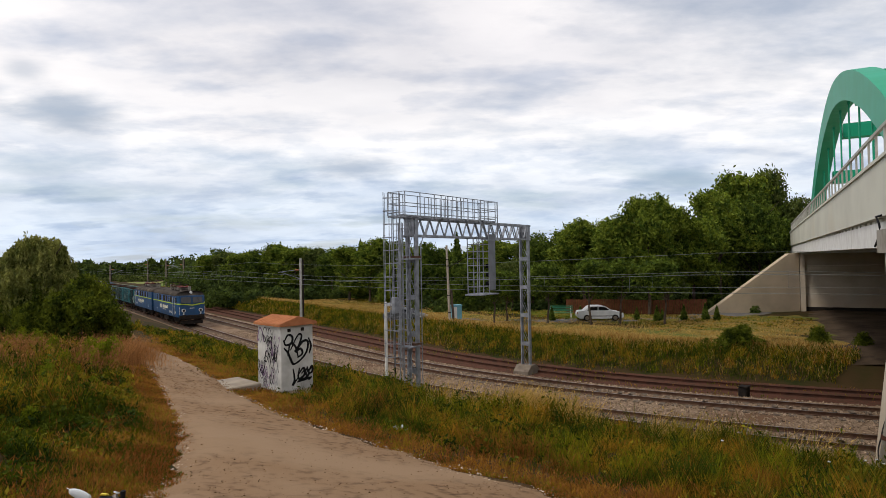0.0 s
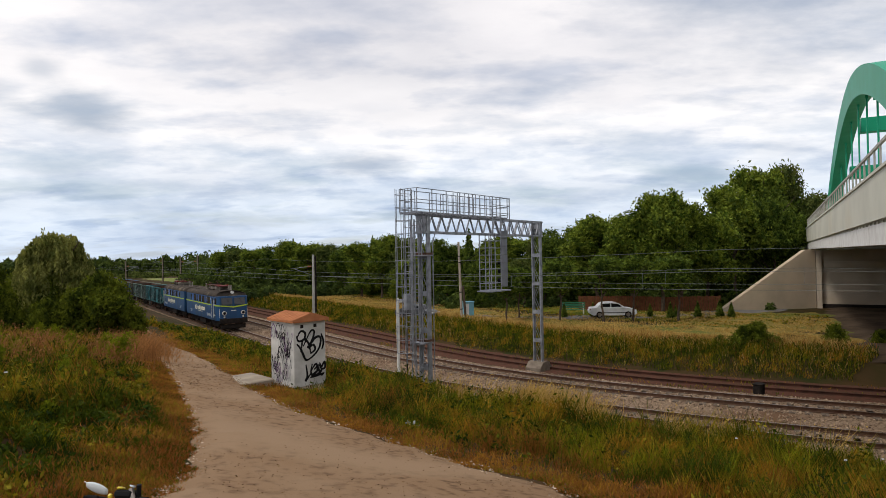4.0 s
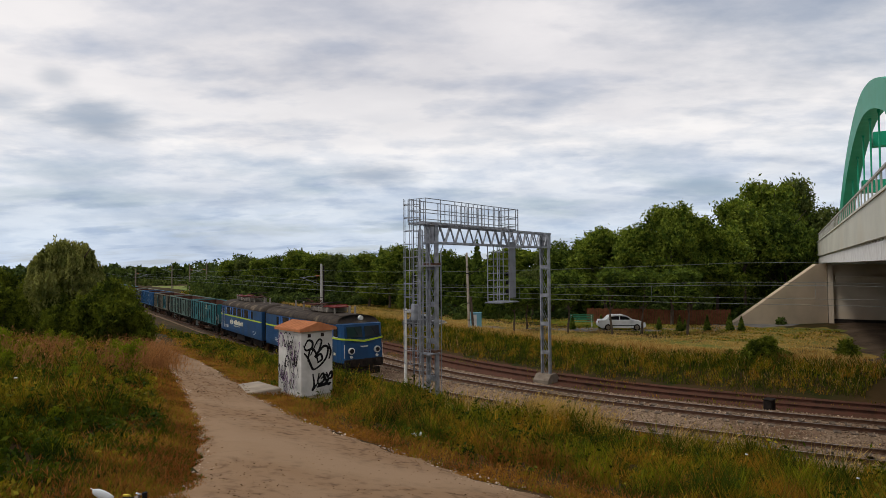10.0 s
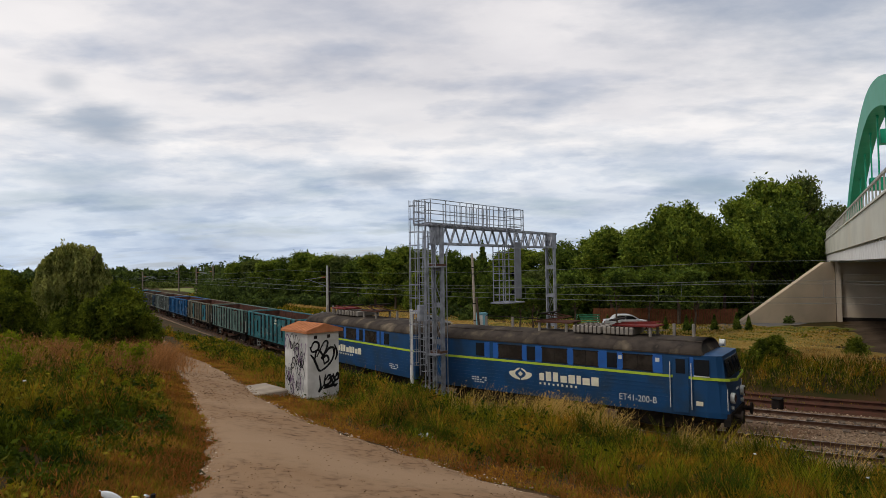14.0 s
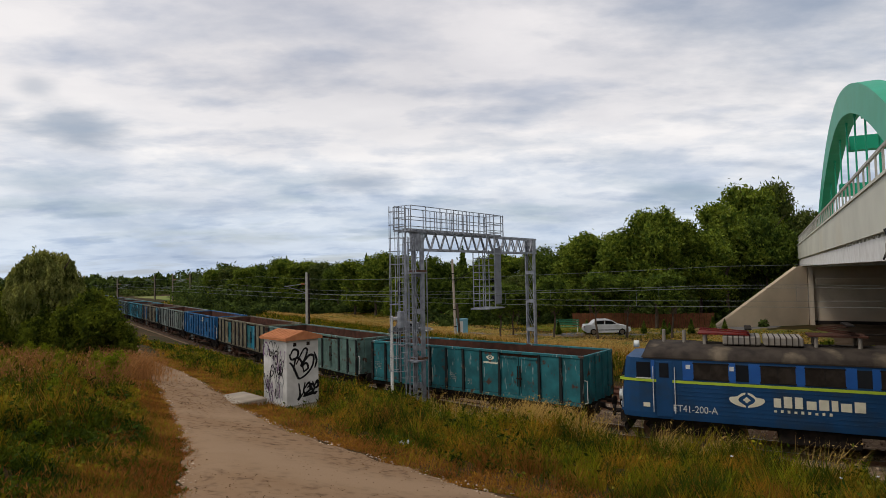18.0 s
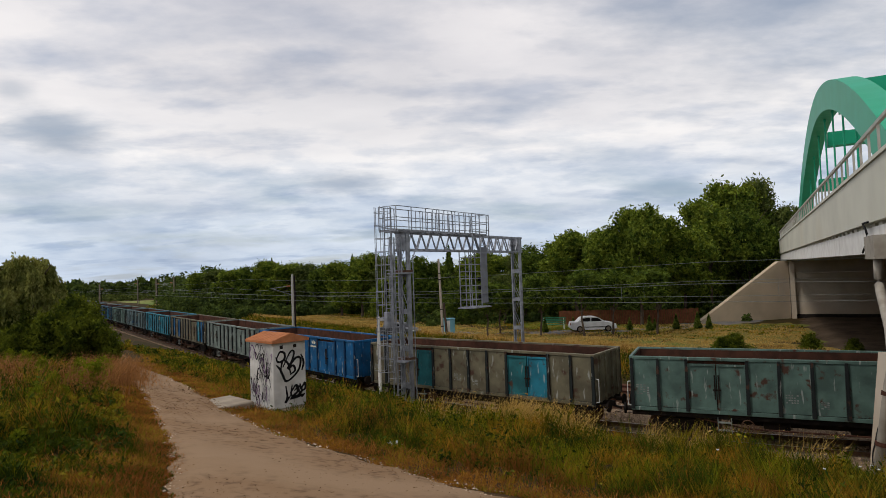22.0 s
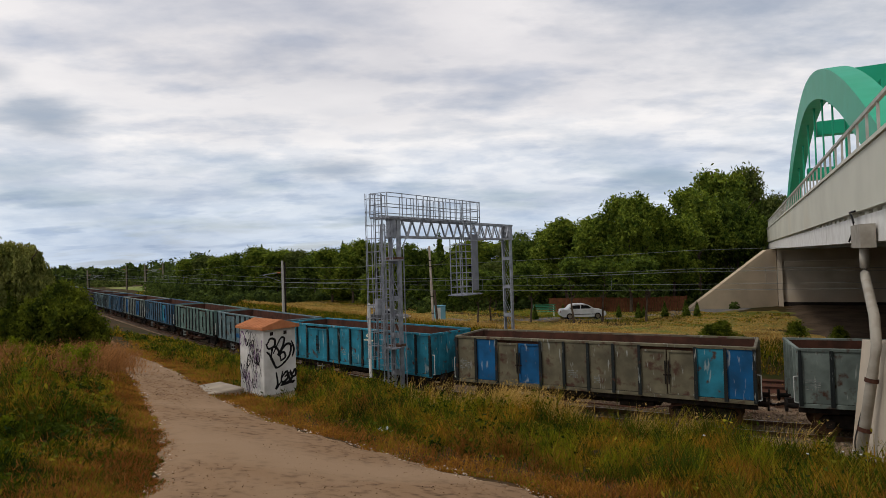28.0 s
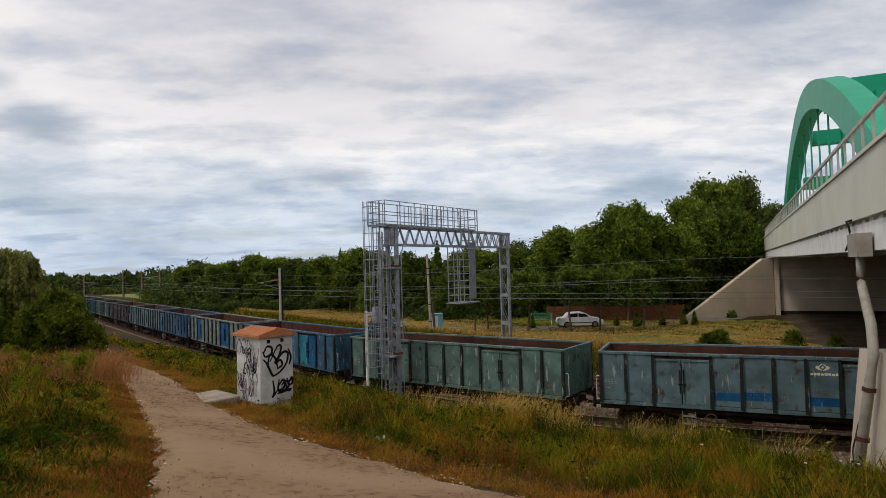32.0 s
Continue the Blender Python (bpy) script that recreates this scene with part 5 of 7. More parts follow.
M["grille"] = material("grille", (0.022, 0.017, 0.014), 0.25, (0.04, 0.032, 0.026), 3, spec=0.3)
WAGONS = [
    ("w_teal", "teal open gondola wagon with pale markings", {}, True, False),
    ("w_greygreen", "grey-green open gondola wagon, scratched and rusty", {}, False, False),
    ("w_olive", "faded olive gondola wagon with teal repainted doors", {2: "w_olive", 3: "w_teal", 8: "w_teal", 9: "w_sky", 0: "w_olive"}, False, False),
    ("w_blue", "bright blue open gondola wagon", {}, True, False),
    ("w_pale", "pale grey-green open gondola wagon", {}, False, False),
    ("w_olive", "brown-olive gondola wagon with patches of blue paint", {1: "w_blue", 3: "w_blue", 10: "w_sky", 11: "w_blue"}, False, False),
    ("w_sky", "light blue open gondola wagon with chipped paint", {}, True, False),
    ("w_greyblue", "pale grey-blue gondola wagon with a blue painted band", {2: "w_greyblue"}, True, True),
    ("w_greygreen", "grey-olive open gondola wagon", {}, False, False),
    ("w_bluegrey", "blue-grey gondola wagon with brighter blue doors", {8: "w_sky", 9: "w_blue"}, False, False),
    ("w_pale", "pale gondola wagon patched with bright blue panels", {2: "w_blue", 8: "w_blue", 9: "w_blue"}, False, False),
    ("w_bluegrey", "blue-grey gondola wagon with grey panels", {0: "w_greyblue", 1: "w_greyblue", 10: "w_blue", 11: "w_blue"}, False, False),
    ("w_greyblue", "pale blue-grey open gondola wagon", {}, False, False),
    ("w_purple", "dark purple-brown open gondola wagon", {}, False, False),
    ("w_greygreen", "grey-green open gondola wagon, scratched and rusty", {}, False, False),
    ("w_bluegrey", "blue-grey open gondola wagon", {}, False, False),
    ("w_pale", "pale grey-green open gondola wagon", {}, False, False),
    ("w_olive", "faded olive open gondola wagon", {}, False, False),
    ("w_blue", "bright blue open gondola wagon", {}, False, False),
    ("w_greygreen", "grey-green open gondola wagon, scratched and rusty", {}, False, False)]
FRONT, REAR = loco(-1, "B"), loco(1, "A")
VIEW_SQUEEZE = 0.955                      # lengthwise squeeze of the whole train so that it fits the camera's view
TRAIN = [(FRONT, VIEW_SQUEEZE * (31.0 - 7.5), 0), (REAR, VIEW_SQUEEZE * (16.0 - 7.75), 180)] + [(wagon(*w), VIEW_SQUEEZE * (-14.04 * k - 6.45), 0) for k, w in enumerate(WAGONS)]
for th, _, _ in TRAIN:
    th.scale.x = VIEW_SQUEEZE
for ob in list(bpy.data.objects):
    if ob.name.startswith("data_marking"):
        ob["kind"] = "stuff"


# ---- plants ----
def leaf_quads(centres, size, rng, flat=0.0, droop=0.0):
    """A small four-cornered leaf at each centre, turned at random."""
    n = len(centres)
    a = rng.normal(size=(n, 3))
    a[:, 2] *= 1 - flat
    if droop:
        a[:, 2] -= droop
    a /= np.linalg.norm(a, axis=1)[:, None]
    b = np.cross(a, rng.normal(size=(n, 3)))
    b /= np.linalg.norm(b, axis=1)[:, None]
    s = (size * rng.uniform(0.6, 1.3, n))[:, None]
    return np.stack([centres - a * s, centres + b * s * 0.42, centres + a * s, centres - b * s * 0.42], 1)


def crown_points(rng, lobes, per_lobe, leaves, spread, fill=0.55):
    """Leaf centres in clumps over the skin of some lobes (x, y, z, rx, rz)."""
    out = []
    for x, y, z, rx, rz in lobes:
        d = rng.normal(size=(per_lobe, 3))
        d /= np.linalg.norm(d, axis=1)[:, None]
        r = rng.uniform(fill, 1.05, per_lobe)[:, None]
        c = np.array((x, y, z)) + d * r * np.array((rx, rx, rz))
        k = rng.integers(leaves // 2, leaves + 1, per_lobe)
        c = np.repeat(c, k, 0)
        out.append(c + rng.normal(size=c.shape) * spread)
    return np.concatenate(out)


def round_lobes(rng, n, top, wide, low):
    """Lobes heaped into an uneven crown of height top over a bare stem of height low."""
    out = [(0, 0, (top + low) / 2, wide * 0.62, (top - low) * 0.42)]
    for k in range(n):
        q = rng.uniform(0.1, 0.95)
        z = low + (top - low) * q
        w = wide * (0.95 - 0.75 * abs(q - 0.38) ** 1.3)
        a = rng.uniform(0, 2 * math.pi)
        r = w * rng.uniform(0.35, 0.75)
        s = wide * rng.uniform(0.26, 0.42)
        out.append((r * math.cos(a), r * math.sin(a), min(z, top - s * 0.8), s, s * rng.uniform(0.7, 1.05)))
    return out


def trunk_mesh(rng, height, r, low, spread):
    bm = bmesh.new()
    p = Vector((0, 0, -0.3))
    k = 5
    for i in range(k):
        q = p + Vector((rng.uniform(-0.15, 0.15), rng.uniform(-0.15, 0.15), height / k))
        rod(bm, p, q, r * (1 - 0.8 * i / k), 8, r * (1 - 0.8 * (i + 1) / k))
        if p.z > low * 0.6:
            for j in range(3):
                a = rng.uniform(0, 6.28)
                e = q + Vector((math.cos(a) * spread * rng.uniform(0.4, 0.8), math.sin(a) * spread * rng.uniform(0.4, 0.8), height * rng.uniform(0.1, 0.2)))
                rod(bm, p.lerp(q, 0.5), e, r * 0.35, 6, r * 0.08)
        p = q
    return bm


def broad_tree(seed, mat, label, top=10.0, wide=3.4, low=2.0, lobes=14, per=80, leaves=24, size=0.19, droop=0.0):
    rng = np.random.default_rng(seed)
    th = empty("tree", Matrix.Identity(4), label, "tree")
    part("trunk", trunk_mesh(rng, top * 0.85, 0.2 * top / 10, low, wide * 0.8), "bark", th, "dark branching trunk")
    c = crown_points(rng, round_lobes(rng, lobes, top, wide, low), per, leaves, 0.28)
    tri_mesh("crown", leaf_quads(c, size, rng, droop=droop), mat, th)
    return th


def conifer(seed, top=10.0, wide=2.2, mat="leaf_dark", name="tree", label="dark green spruce tree", size=0.2, n=9000):
    rng = np.random.default_rng(seed)
    th = empty(name, Matrix.Identity(4), label, "tree" if name == "tree" else "shrub")
    part("trunk", rod(bmesh.new(), (0, 0, -0.2), (0, 0, top * 0.95), 0.03 * top ** 0.8, 8, 0.02), "bark", th)
    q = 1 - np.sqrt(rng.uniform(0, 1, n))
    a = rng.uniform(0, 2 * np.pi, n)
    tier = 0.75 + 0.25 * np.sin(q * 40 + 3 * np.sin(a * 3))
    r = wide * (1 - q) ** 0.85 * np.sqrt(rng.uniform(0.2, 1, n)) * tier
    c = np.stack([r * np.cos(a), r * np.sin(a), 0.1 + top * q], 1)
    tri_mesh("crown", leaf_quads(c, size, rng, droop=0.5), mat, th)
    return th


PLACED = set()


def put(proto, x, y, height, base, turn, wide=1.0):
    """Stand the first of a kind, or a copy of it, on the ground at that height."""
    k = height / base
    m = pose(x, y, gz(x, y), 0, 0, turn)
    if proto in PLACED:
        return copy_thing(proto, m @ Matrix.Diagonal((k * wide / proto.scale.x, k * wide / proto.scale.y, k / proto.scale.z, 1)))
    PLACED.add(proto)
    proto.matrix_basis = m @ Matrix.Diagonal((k * wide, k * wide, k, 1))
    return proto


def plant_trees():
    rnd = random.Random(4)
    Q = broad_tree(15, "leaf", "broad green roadside tree with a raised crown", wide=3.5, low=3.3, lobes=15)
    P = [broad_tree(11, "leaf", "broad leafy deciduous tree with a green crown", wide=3.6, low=1.6), broad_tree(12, "leaf", "broad leafy deciduous tree with a green crown", wide=3.2, low=1.2, lobes=17), broad_tree(13, "leaf_dark", "dense dark green deciduous tree", wide=3.8, low=1.0, lobes=16), broad_tree(14, "leaf_olive", "olive-green deciduous tree with a loose crown", wide=3.3, low=1.8, lobes=12)]
    big = [(39.5, 77.0, 16.6, 0.85), (43.6, 76.6, 16.2, 0.75), (39.2, 72.4, 13.2, 0.8), (34.0, 71.8, 13.8, 0.9), (28.6, 67.0, 10.0, 1.1), (25.2, 65.6, 11.1, 0.95), (22.0, 62.6, 12.0, 0.8), (19.3, 64.4, 10.0, 1.0), (16.6, 68.7, 10.0, 1.05), (16.0, 72.2, 9.3, 1.2), (13.6, 75.6, 8.9, 1.2), (45.0, 74.5, 12.4, 0.85)]
    for k, (x, y, h, w) in enumerate(big):
        put(Q if 4 <= k <= 8 else P[(0, 3, 2, 1, 2, 0, 1, 3, 2, 0, 2, 3)[k]], x, y, h, 10.0, rnd.uniform(0, 360), w)
    mid = [(12.5, 80, 8.4), (9.6, 84, 8.4), (6.2, 86, 8.7), (-0.6, 83, 8.2), (-3.1, 86, 8.0), (-7.0, 90, 8.6), (-10.6, 92, 9.4), (-14.2, 95, 8.4), (-18.3, 104, 7.9), (-22.1, 108, 8.2), (-25.9, 109, 8.8), (-29.4, 111, 9.3), (-33.3, 113, 8.3), (-37.3, 114, 8.1), (-41.9, 118, 7.9), (-45.8, 120, 7.8), (-6.0, 79, 5.6), (3.6, 72, 5.0), (8.5, 70, 5.4)]
    for k, (x, y, h) in enumerate(mid):
        put(P[(3, 0, 1, 2, 0, 3, 1, 0, 2)[k % 9]], x, y, h, 10.0, rnd.uniform(0, 360), rnd.uniform(1.15, 1.4))
    # trees added beyond the bridge to darken the view under its deck
    for k in range(16):
        p = bp(-6 + 4.6 * k, 21.0 + 4.5 * (k % 3), 0)
        if abs(nearest(p.x, p.y)[1][0]) > 7.5:
            put(P[k % 4], p.x, p.y, 6.2 + 0.7 * (k % 3), 10.0, rnd.uniform(0, 360), 1.3)
    # small trees whose stems show beside the parked car
    S = broad_tree(21, "leaf_dark", "small roadside tree with a bare leaning stem", top=6.0, wide=2.0, low=2.9, lobes=8, per=60, leaves=14, size=0.16)
    for x, y, h in ((13.6, 53.6, 5.6), (16.2, 53.8, 5.4), (20.3, 53.9, 5.6), (10.0, 55.5, 5.4), (5.2, 56.5, 4.8), (6.6, 58.5, 4.6)):
        put(S, x, y, h, 6.0, rnd.uniform(0, 360), 1.1)
    C = conifer(31)
    for x, y, h in ((2.4, 76, 9.6), (30.7, 69.4, 11.2), (-12.8, 99, 9.8), (-31.0, 118, 10.3)):
        put(C, x, y, h, 10.0, rnd.uniform(0, 360), 0.9)
    T = conifer(32, 1.9, 0.55, "leaf_dark", "thuja", "small dark green clipped thuja", 0.09, 2600)
    for x, y, h in ((18.9, 57.2, 1.6), (20.6, 56.6, 1.9), (21.4, 57.4, 1.4), (23.2, 56.7, 1.9), (25.3, 56.8, 2.1), (26.2, 56.4, 1.8), (11.0, 58.5, 1.8), (13.9, 59.0, 1.7)):
        tagged(put(T, x, y, h * 0.78, 1.9, rnd.uniform(0, 360)), group="thujas beside the lawn")
    # willow and shrubs on the bank
    rng = np.random.default_rng(41)
    W = empty("willow", Matrix.Identity(4), "bushy willow tree with a rounded grey-green crown", "tree")
    part("trunk", trunk_mesh(rng, 3.6, 0.16, 0.6, 1.6), "bark", W)
    # hanging strands in uneven tufts, over a dark skirt
    out = []
    tops = [(0.0, 0.0, 4.05, 0.6), (-0.55, 0.2, 3.95, 0.5), (0.55, -0.15, 3.9, 0.5), (-0.95, -0.3, 3.5, 0.45), (0.95, 0.25, 3.35, 0.45), (0.2, -0.7, 3.6, 0.45), (-0.3, 0.75, 3.6, 0.45), (-1.25, 0.1, 2.9, 0.35), (1.2, -0.3, 2.75, 0.35), (-0.7, -0.85, 2.9, 0.4), (0.75, -0.8, 2.8, 0.4), (-0.3, -0.3, 4.0, 0.5), (0.4, 0.35, 3.95, 0.5), (-0.95, 0.3, 3.6, 0.4)]
    for cx, cy, ct, cr in tops:
        for k in range(int(150 * cr)):
            a, q = rng.uniform(0, 2 * math.pi), math.sqrt(rng.uniform(0, 1))
            dx, dy = cr * q * math.cos(a), cr * q * math.sin(a)
            m = 30
            f = np.linspace(0, 1, m)
            fall = f ** 1.4 * rng.uniform(0.5, 1.9)
            swing = 1 + 0.45 * f
            out.append(np.stack([cx + dx * swing + rng.normal(size=m) * 0.035, cy + dy * swing + rng.normal(size=m) * 0.035, ct - 0.35 * q * q + 0.08 * rng.normal() - fall], 1))
    low = crown_points(rng, [(0, 0, 1.6, 1.0, 1.3), (-0.7, 0.2, 1.2, 0.75, 0.9), (0.7, -0.2, 1.3, 0.7, 1.0), (-0.2, -0.7, 1.5, 0.6, 0.8)], 120, 16, 0.14, 0.3)
    tri_mesh("crown", leaf_quads(np.concatenate(out), 0.075, rng, droop=1.8), "leaf_willow", W)
    tri_mesh("skirt", leaf_quads(low, 0.07, rng, droop=1.0), "leaf_shrub", W)
    W.matrix_basis = pose(-15.7, 23.7, gz(-15.7, 23.7) - 0.1, 0, 0, 30) @ Matrix.Diagonal((0.88, 0.88, 1.02, 1))
    def shrub(seed, lob, mat, label, size=0.09, per=120):
        r = np.random.default_rng(seed)
        th = empty("shrub", Matrix.Identity(4), label, "shrub")
        for k in range(5 if per > 80 else 2):
            a = r.uniform(0, 6.28)
            q = 1.0 if per > 80 else 0.25
            part("stem", rod(bmesh.new(), (0, 0, -0.2), (math.cos(a) * r.uniform(0.3, 1.0) * q, math.sin(a) * r.uniform(0.3, 1.0) * q, r.uniform(0.8, 1.7) * (q + 1) / 2), 0.035 * q, 6, 0.01), "bark", th)
        c = [crown_points(r, lob, per, 16, 0.10, 0.45)]
        # leafy shoots that break the outline
        for k in range(per // 2):
            x, y, z, rx, rz = lob[int(r.integers(len(lob)))]
            d = r.normal(size=3)
            d[2] = abs(d[2]) * 0.9 + 0.25
            d /= np.linalg.norm(d)
            f = np.linspace(0.75, 1.25 + 0.25 * r.uniform(), 14)[:, None]
            c.append(np.array((x, y, z)) + d * f * np.array((rx, rx, rz)) + r.normal(size=(14, 3)) * 0.035)
        tri_mesh("foliage", leaf_quads(np.concatenate(c), size, r), mat, th)
        return th
    A = shrub(51, [(0, 0, 0.9, 1.0, 0.9), (0.95, 0.2, 0.75, 0.65, 0.6), (-0.95, -0.1, 0.75, 0.65, 0.65), (0.25, -0.6, 1.35, 0.6, 0.55), (-0.35, 0.4, 1.75, 0.5, 0.5), (0.55, 0.1, 1.75, 0.42, 0.42), (-0.85, -0.3, 1.45, 0.4, 0.4), (1.35, -0.1, 0.5, 0.4, 0.45), (-1.4, 0.2, 0.5, 0.4, 0.4), (0.05, 0.0, 2.1, 0.3, 0.3), (1.0, -0.4, 1.25, 0.36, 0.36)], "leaf_shrub", "dense green shrub on the bank", 0.075, 170)
    A.matrix_basis = pose(-13.3, 22.6, gz(-13.3, 22.6) - 0.1, 0, 0, 10) @ Matrix.Diagonal((0.92, 0.92, 1.12, 1))
    for x, y, k, t in ((-14.9, 21.9, 0.55, 80), (-17.2, 22.0, 0.72, 200), (-18.6, 23.5, 0.95, 300), (-20.5, 24.0, 1.2, 20), (-19.0, 20.5, 0.8, 120), (-22.0, 31.0, 1.0, 45)):
        copy_thing(A, pose(x, y, gz(x, y) - 0.1, 0, 0, t) @ Matrix.Diagonal((k, k, k, 1)))
    B = shrub(52, [(0, 0, 0.9, 0.9, 0.9), (0.9, 0.1, 0.6, 0.8, 0.7), (-0.9, 0.0, 0.6, 0.8, 0.7), (0.3, 0.1, 1.6, 0.5, 0.6), (-0.5, 0.1, 1.4, 0.4, 0.5)], "leaf_shrub", "bushy green shrub on the railway bank", 0.085, 170)
    B.matrix_basis = pose(19.2, 38.4, gz(19.2, 38.4) - 0.15) @ Matrix.Diagonal((0.95, 0.95, 0.75, 1))
    for x, y, k in ((24.3, 38.2, 0.8), (17.6, 39.6, 0.4), (27.4, 38.6, 0.6)):
        copy_thing(B, pose(x, y, gz(x, y) - 0.1, 0, 0, 70 * k) @ Matrix.Diagonal((k, k, k, 1)))
    # rank weeds among the grass
    D = shrub(53, [(0, 0, 0.5, 0.3, 0.5), (0.15, 0.1, 0.8, 0.2, 0.3)], "leaf_lime", "yellow-green weed in the grass", 0.06, 60)
    D["category"] = "weed"
    D.name = "weed"
    D.matrix_basis = pose(-8.2, 14.6, gz(-8.2, 14.6) - 0.05) @ Matrix.Diagonal((0.6, 0.6, 0.7, 1))
    for x, y, k in ((-9.6, 16.6, 1.5), (-8.9, 16.2, 1.3), (-9.3, 17.3, 1.6), (-10.9, 17.0, 1.4), (-12.4, 18.6, 1.5), (-8.4, 13.4, 1.2), (-9.9, 12.6, 1.3), (-6.9, 10.6, 1.0), (-8.8, 11.4, 1.2), (-11.4, 14.8, 1.5), (-12.8, 16.4, 1.4), (-6.0, 9.2, 0.9), (-7.2, 8.2, 0.9), (-5.0, 7.4, 0.7), (-10.8, 18.6, 1.3), (-13.6, 19.6, 1.4), (1.2, 13.6, 1.1), (1.7, 13.0, 0.9), (3.9, 13.0, 1.0), (5.2, 11.6, 1.0), (6.4, 10.8, 0.9), (0.0, 14.6, 0.9), (8.4, 12.4, 1.0), (-9.2, 15.4, 0.9), (-7.6, 12.6, 0.8), (-10.4, 14.2, 1.0), (-11.6, 16.2, 0.9), (-6.4, 11.2, 0.6), (7.6, 14.6, 0.7), (-7.9, 9.4, 0.6), (-9.8, 10.8, 0.7)):
        copy_thing(D, pose(x, y, gz(x, y) - 0.05, 0, 0, 300 * k) @ Matrix.Diagonal((0.55 * k, 0.55 * k, 0.62 * k, 1)))


M["leaf_olive"] = material("leaf_olive", (0.095, 0.115, 0.03), 0.7, (0.04, 0.06, 0.016), 1.5, (0.44, 0.58), island=0.6, thin=0.3)
M["leaf_lime"] = material("leaf_lime", (0.14, 0.165, 0.008), 0.7, (0.09, 0.12, 0.008), 0.8, island=0.5, thin=0.38)
M["leaf_far"] = material("leaf_far", (0.060, 0.084, 0.018), 0.8, (0.022, 0.036, 0.010), 0.5, (0.44, 0.58), island=0.6, thin=0.2)
M["meadow"] = material("meadow", (0.16, 0.19, 0.05), 0.9, (0.20, 0.19, 0.07), 0.05, third=(0.12, 0.17, 0.04), third_scale=0.02)
plant_trees()


def far_woods():
    """Belts of distant trees, each one joined mass of leaves."""
    def belt(name, seed, az0, az1, r0, r1, tops, n, size, mat, label):
        rng = np.random.default_rng(seed)
        az, r = rng.uniform(az0, az1, n), rng.uniform(r0, r1, n)
        x, y = r * np.sin(np.radians(az)), r * np.cos(np.radians(az))
        h = tops[0] + (tops[1] - tops[0]) * rng.uniform(0, 1, n) ** 1.5
        h *= 0.86 + 0.14 * np.sin(az * 4.1) * np.sin(az * 1.7 + 2)
        k = 70
        q = rng.uniform(0, 1, (n, k))
        w = 0.42 * h[:, None] * np.sqrt(np.clip(1 - (2 * q - 0.9) ** 2 * 0.8, 0.05, 1))
        a = rng.uniform(0, 6.283, (n, k))
        rr = w * np.sqrt(rng.uniform(0.1, 1, (n, k)))
        c = np.stack([x[:, None] + rr * np.cos(a), y[:, None] + rr * np.sin(a), h[:, None] * q], -1).reshape(-1, 3)
        ob = tri_mesh(name, leaf_quads(c, size, rng), mat)
        tagged(ob, label, "woods", kind="stuff")
    belt("far_woods", 61, -52, -10, 300, 420, (7, 10.5), 900, 1.4, "leaf_far", "far dark belt of woods on the horizon")
    belt("far_woods", 62, -24, 4, 170, 230, (8, 12.5), 520, 0.65, "leaf_far", "dark belt of woods behind the meadow")
    belt("far_woods", 63, -24, -2, 112, 135, (4.0, 7.0), 460, 0.36, "leaf_far", "green belt of trees beyond the road")
    belt("far_woods", 64, -4, 30, 84, 110, (6.0, 8.8), 560, 0.34, "leaf_far", "dense trees behind the gardens")
    belt("far_woods", 65, -34, -20, 255, 330, (1.6, 3.2), 300, 0.7, "leaf_olive", "olive scrub beside the distant line")
    belt("far_woods", 66, 8, 52, 200, 300, (8, 12), 500, 1.2, "leaf_far", "far dark woods behind the bridge")
    belt("undergrowth", 67, -3, 28, 70, 82, (1.2, 2.6), 380, 0.25, "leaf_far", "dark undergrowth below the trees")
    belt("undergrowth", 68, -21, -3, 100, 112, (1.6, 3.2), 320, 0.3, "leaf_far", "undergrowth along the edge of the woods")


far_woods()
strip("meadow", [((-118, 215), (-80, 250)), ((-90, 170), (-58, 200)), ((-70, 138), (-44, 152)), ((-60, 122), (-40, 132))], "meadow", 0.06, "flat light green meadow beyond the tracks", "meadow")


M["lawn"] = material("lawn", (0.10, 0.11, 0.012), 0.95, (0.15, 0.125, 0.02), 0.6, bump=0.5, fine=12, third=(0.07, 0.09, 0.01), third_scale=0.2)
M["dry_lawn"] = material("dry_lawn", (0.24, 0.155, 0.042), 0.95, (0.15, 0.12, 0.03), 0.7, bump=0.5, fine=12, third=(0.11, 0.115, 0.025), third_scale=0.22)
strip("lawn", [(along(s, -27.5), along(s, -46)) for s in range(-70, -2, 2)], "lawn", 0.05, "mown green lawn beyond the road", "lawn")
strip("dry_verge", [(along(s, -17.6 - 0.5 * math.sin(s * 0.7)), along(s, -26.5 - 0.6 * math.sin(s * 0.5) - 17 * min(1.0, max(0.0, (s + 5) / 6)))) for s in range(-70, 42, 2)], "dry_lawn", 0.05, "dry golden grass verge above the bank", "verge")


# bare earth in a dark colour that holds part of the deck's shade
M["deck_shade_earth"] = material("deck_shade_earth", (0.075, 0.052, 0.034), 0.95, (0.045, 0.032, 0.022), 1.6, bump=0.8, fine=14, third=(0.09, 0.065, 0.045), third_scale=0.4)
strip("deck_shade_ground", [(bp(k, 0.9 + 0.3 * math.sin(k), 0).to_2d(), bp(k, 17.0, 0).to_2d()) for k in range(-1, 34, 2)], "deck_shade_earth", 0.2, "bare earth sheet under the bridge deck, darkened with its shade", "ground")
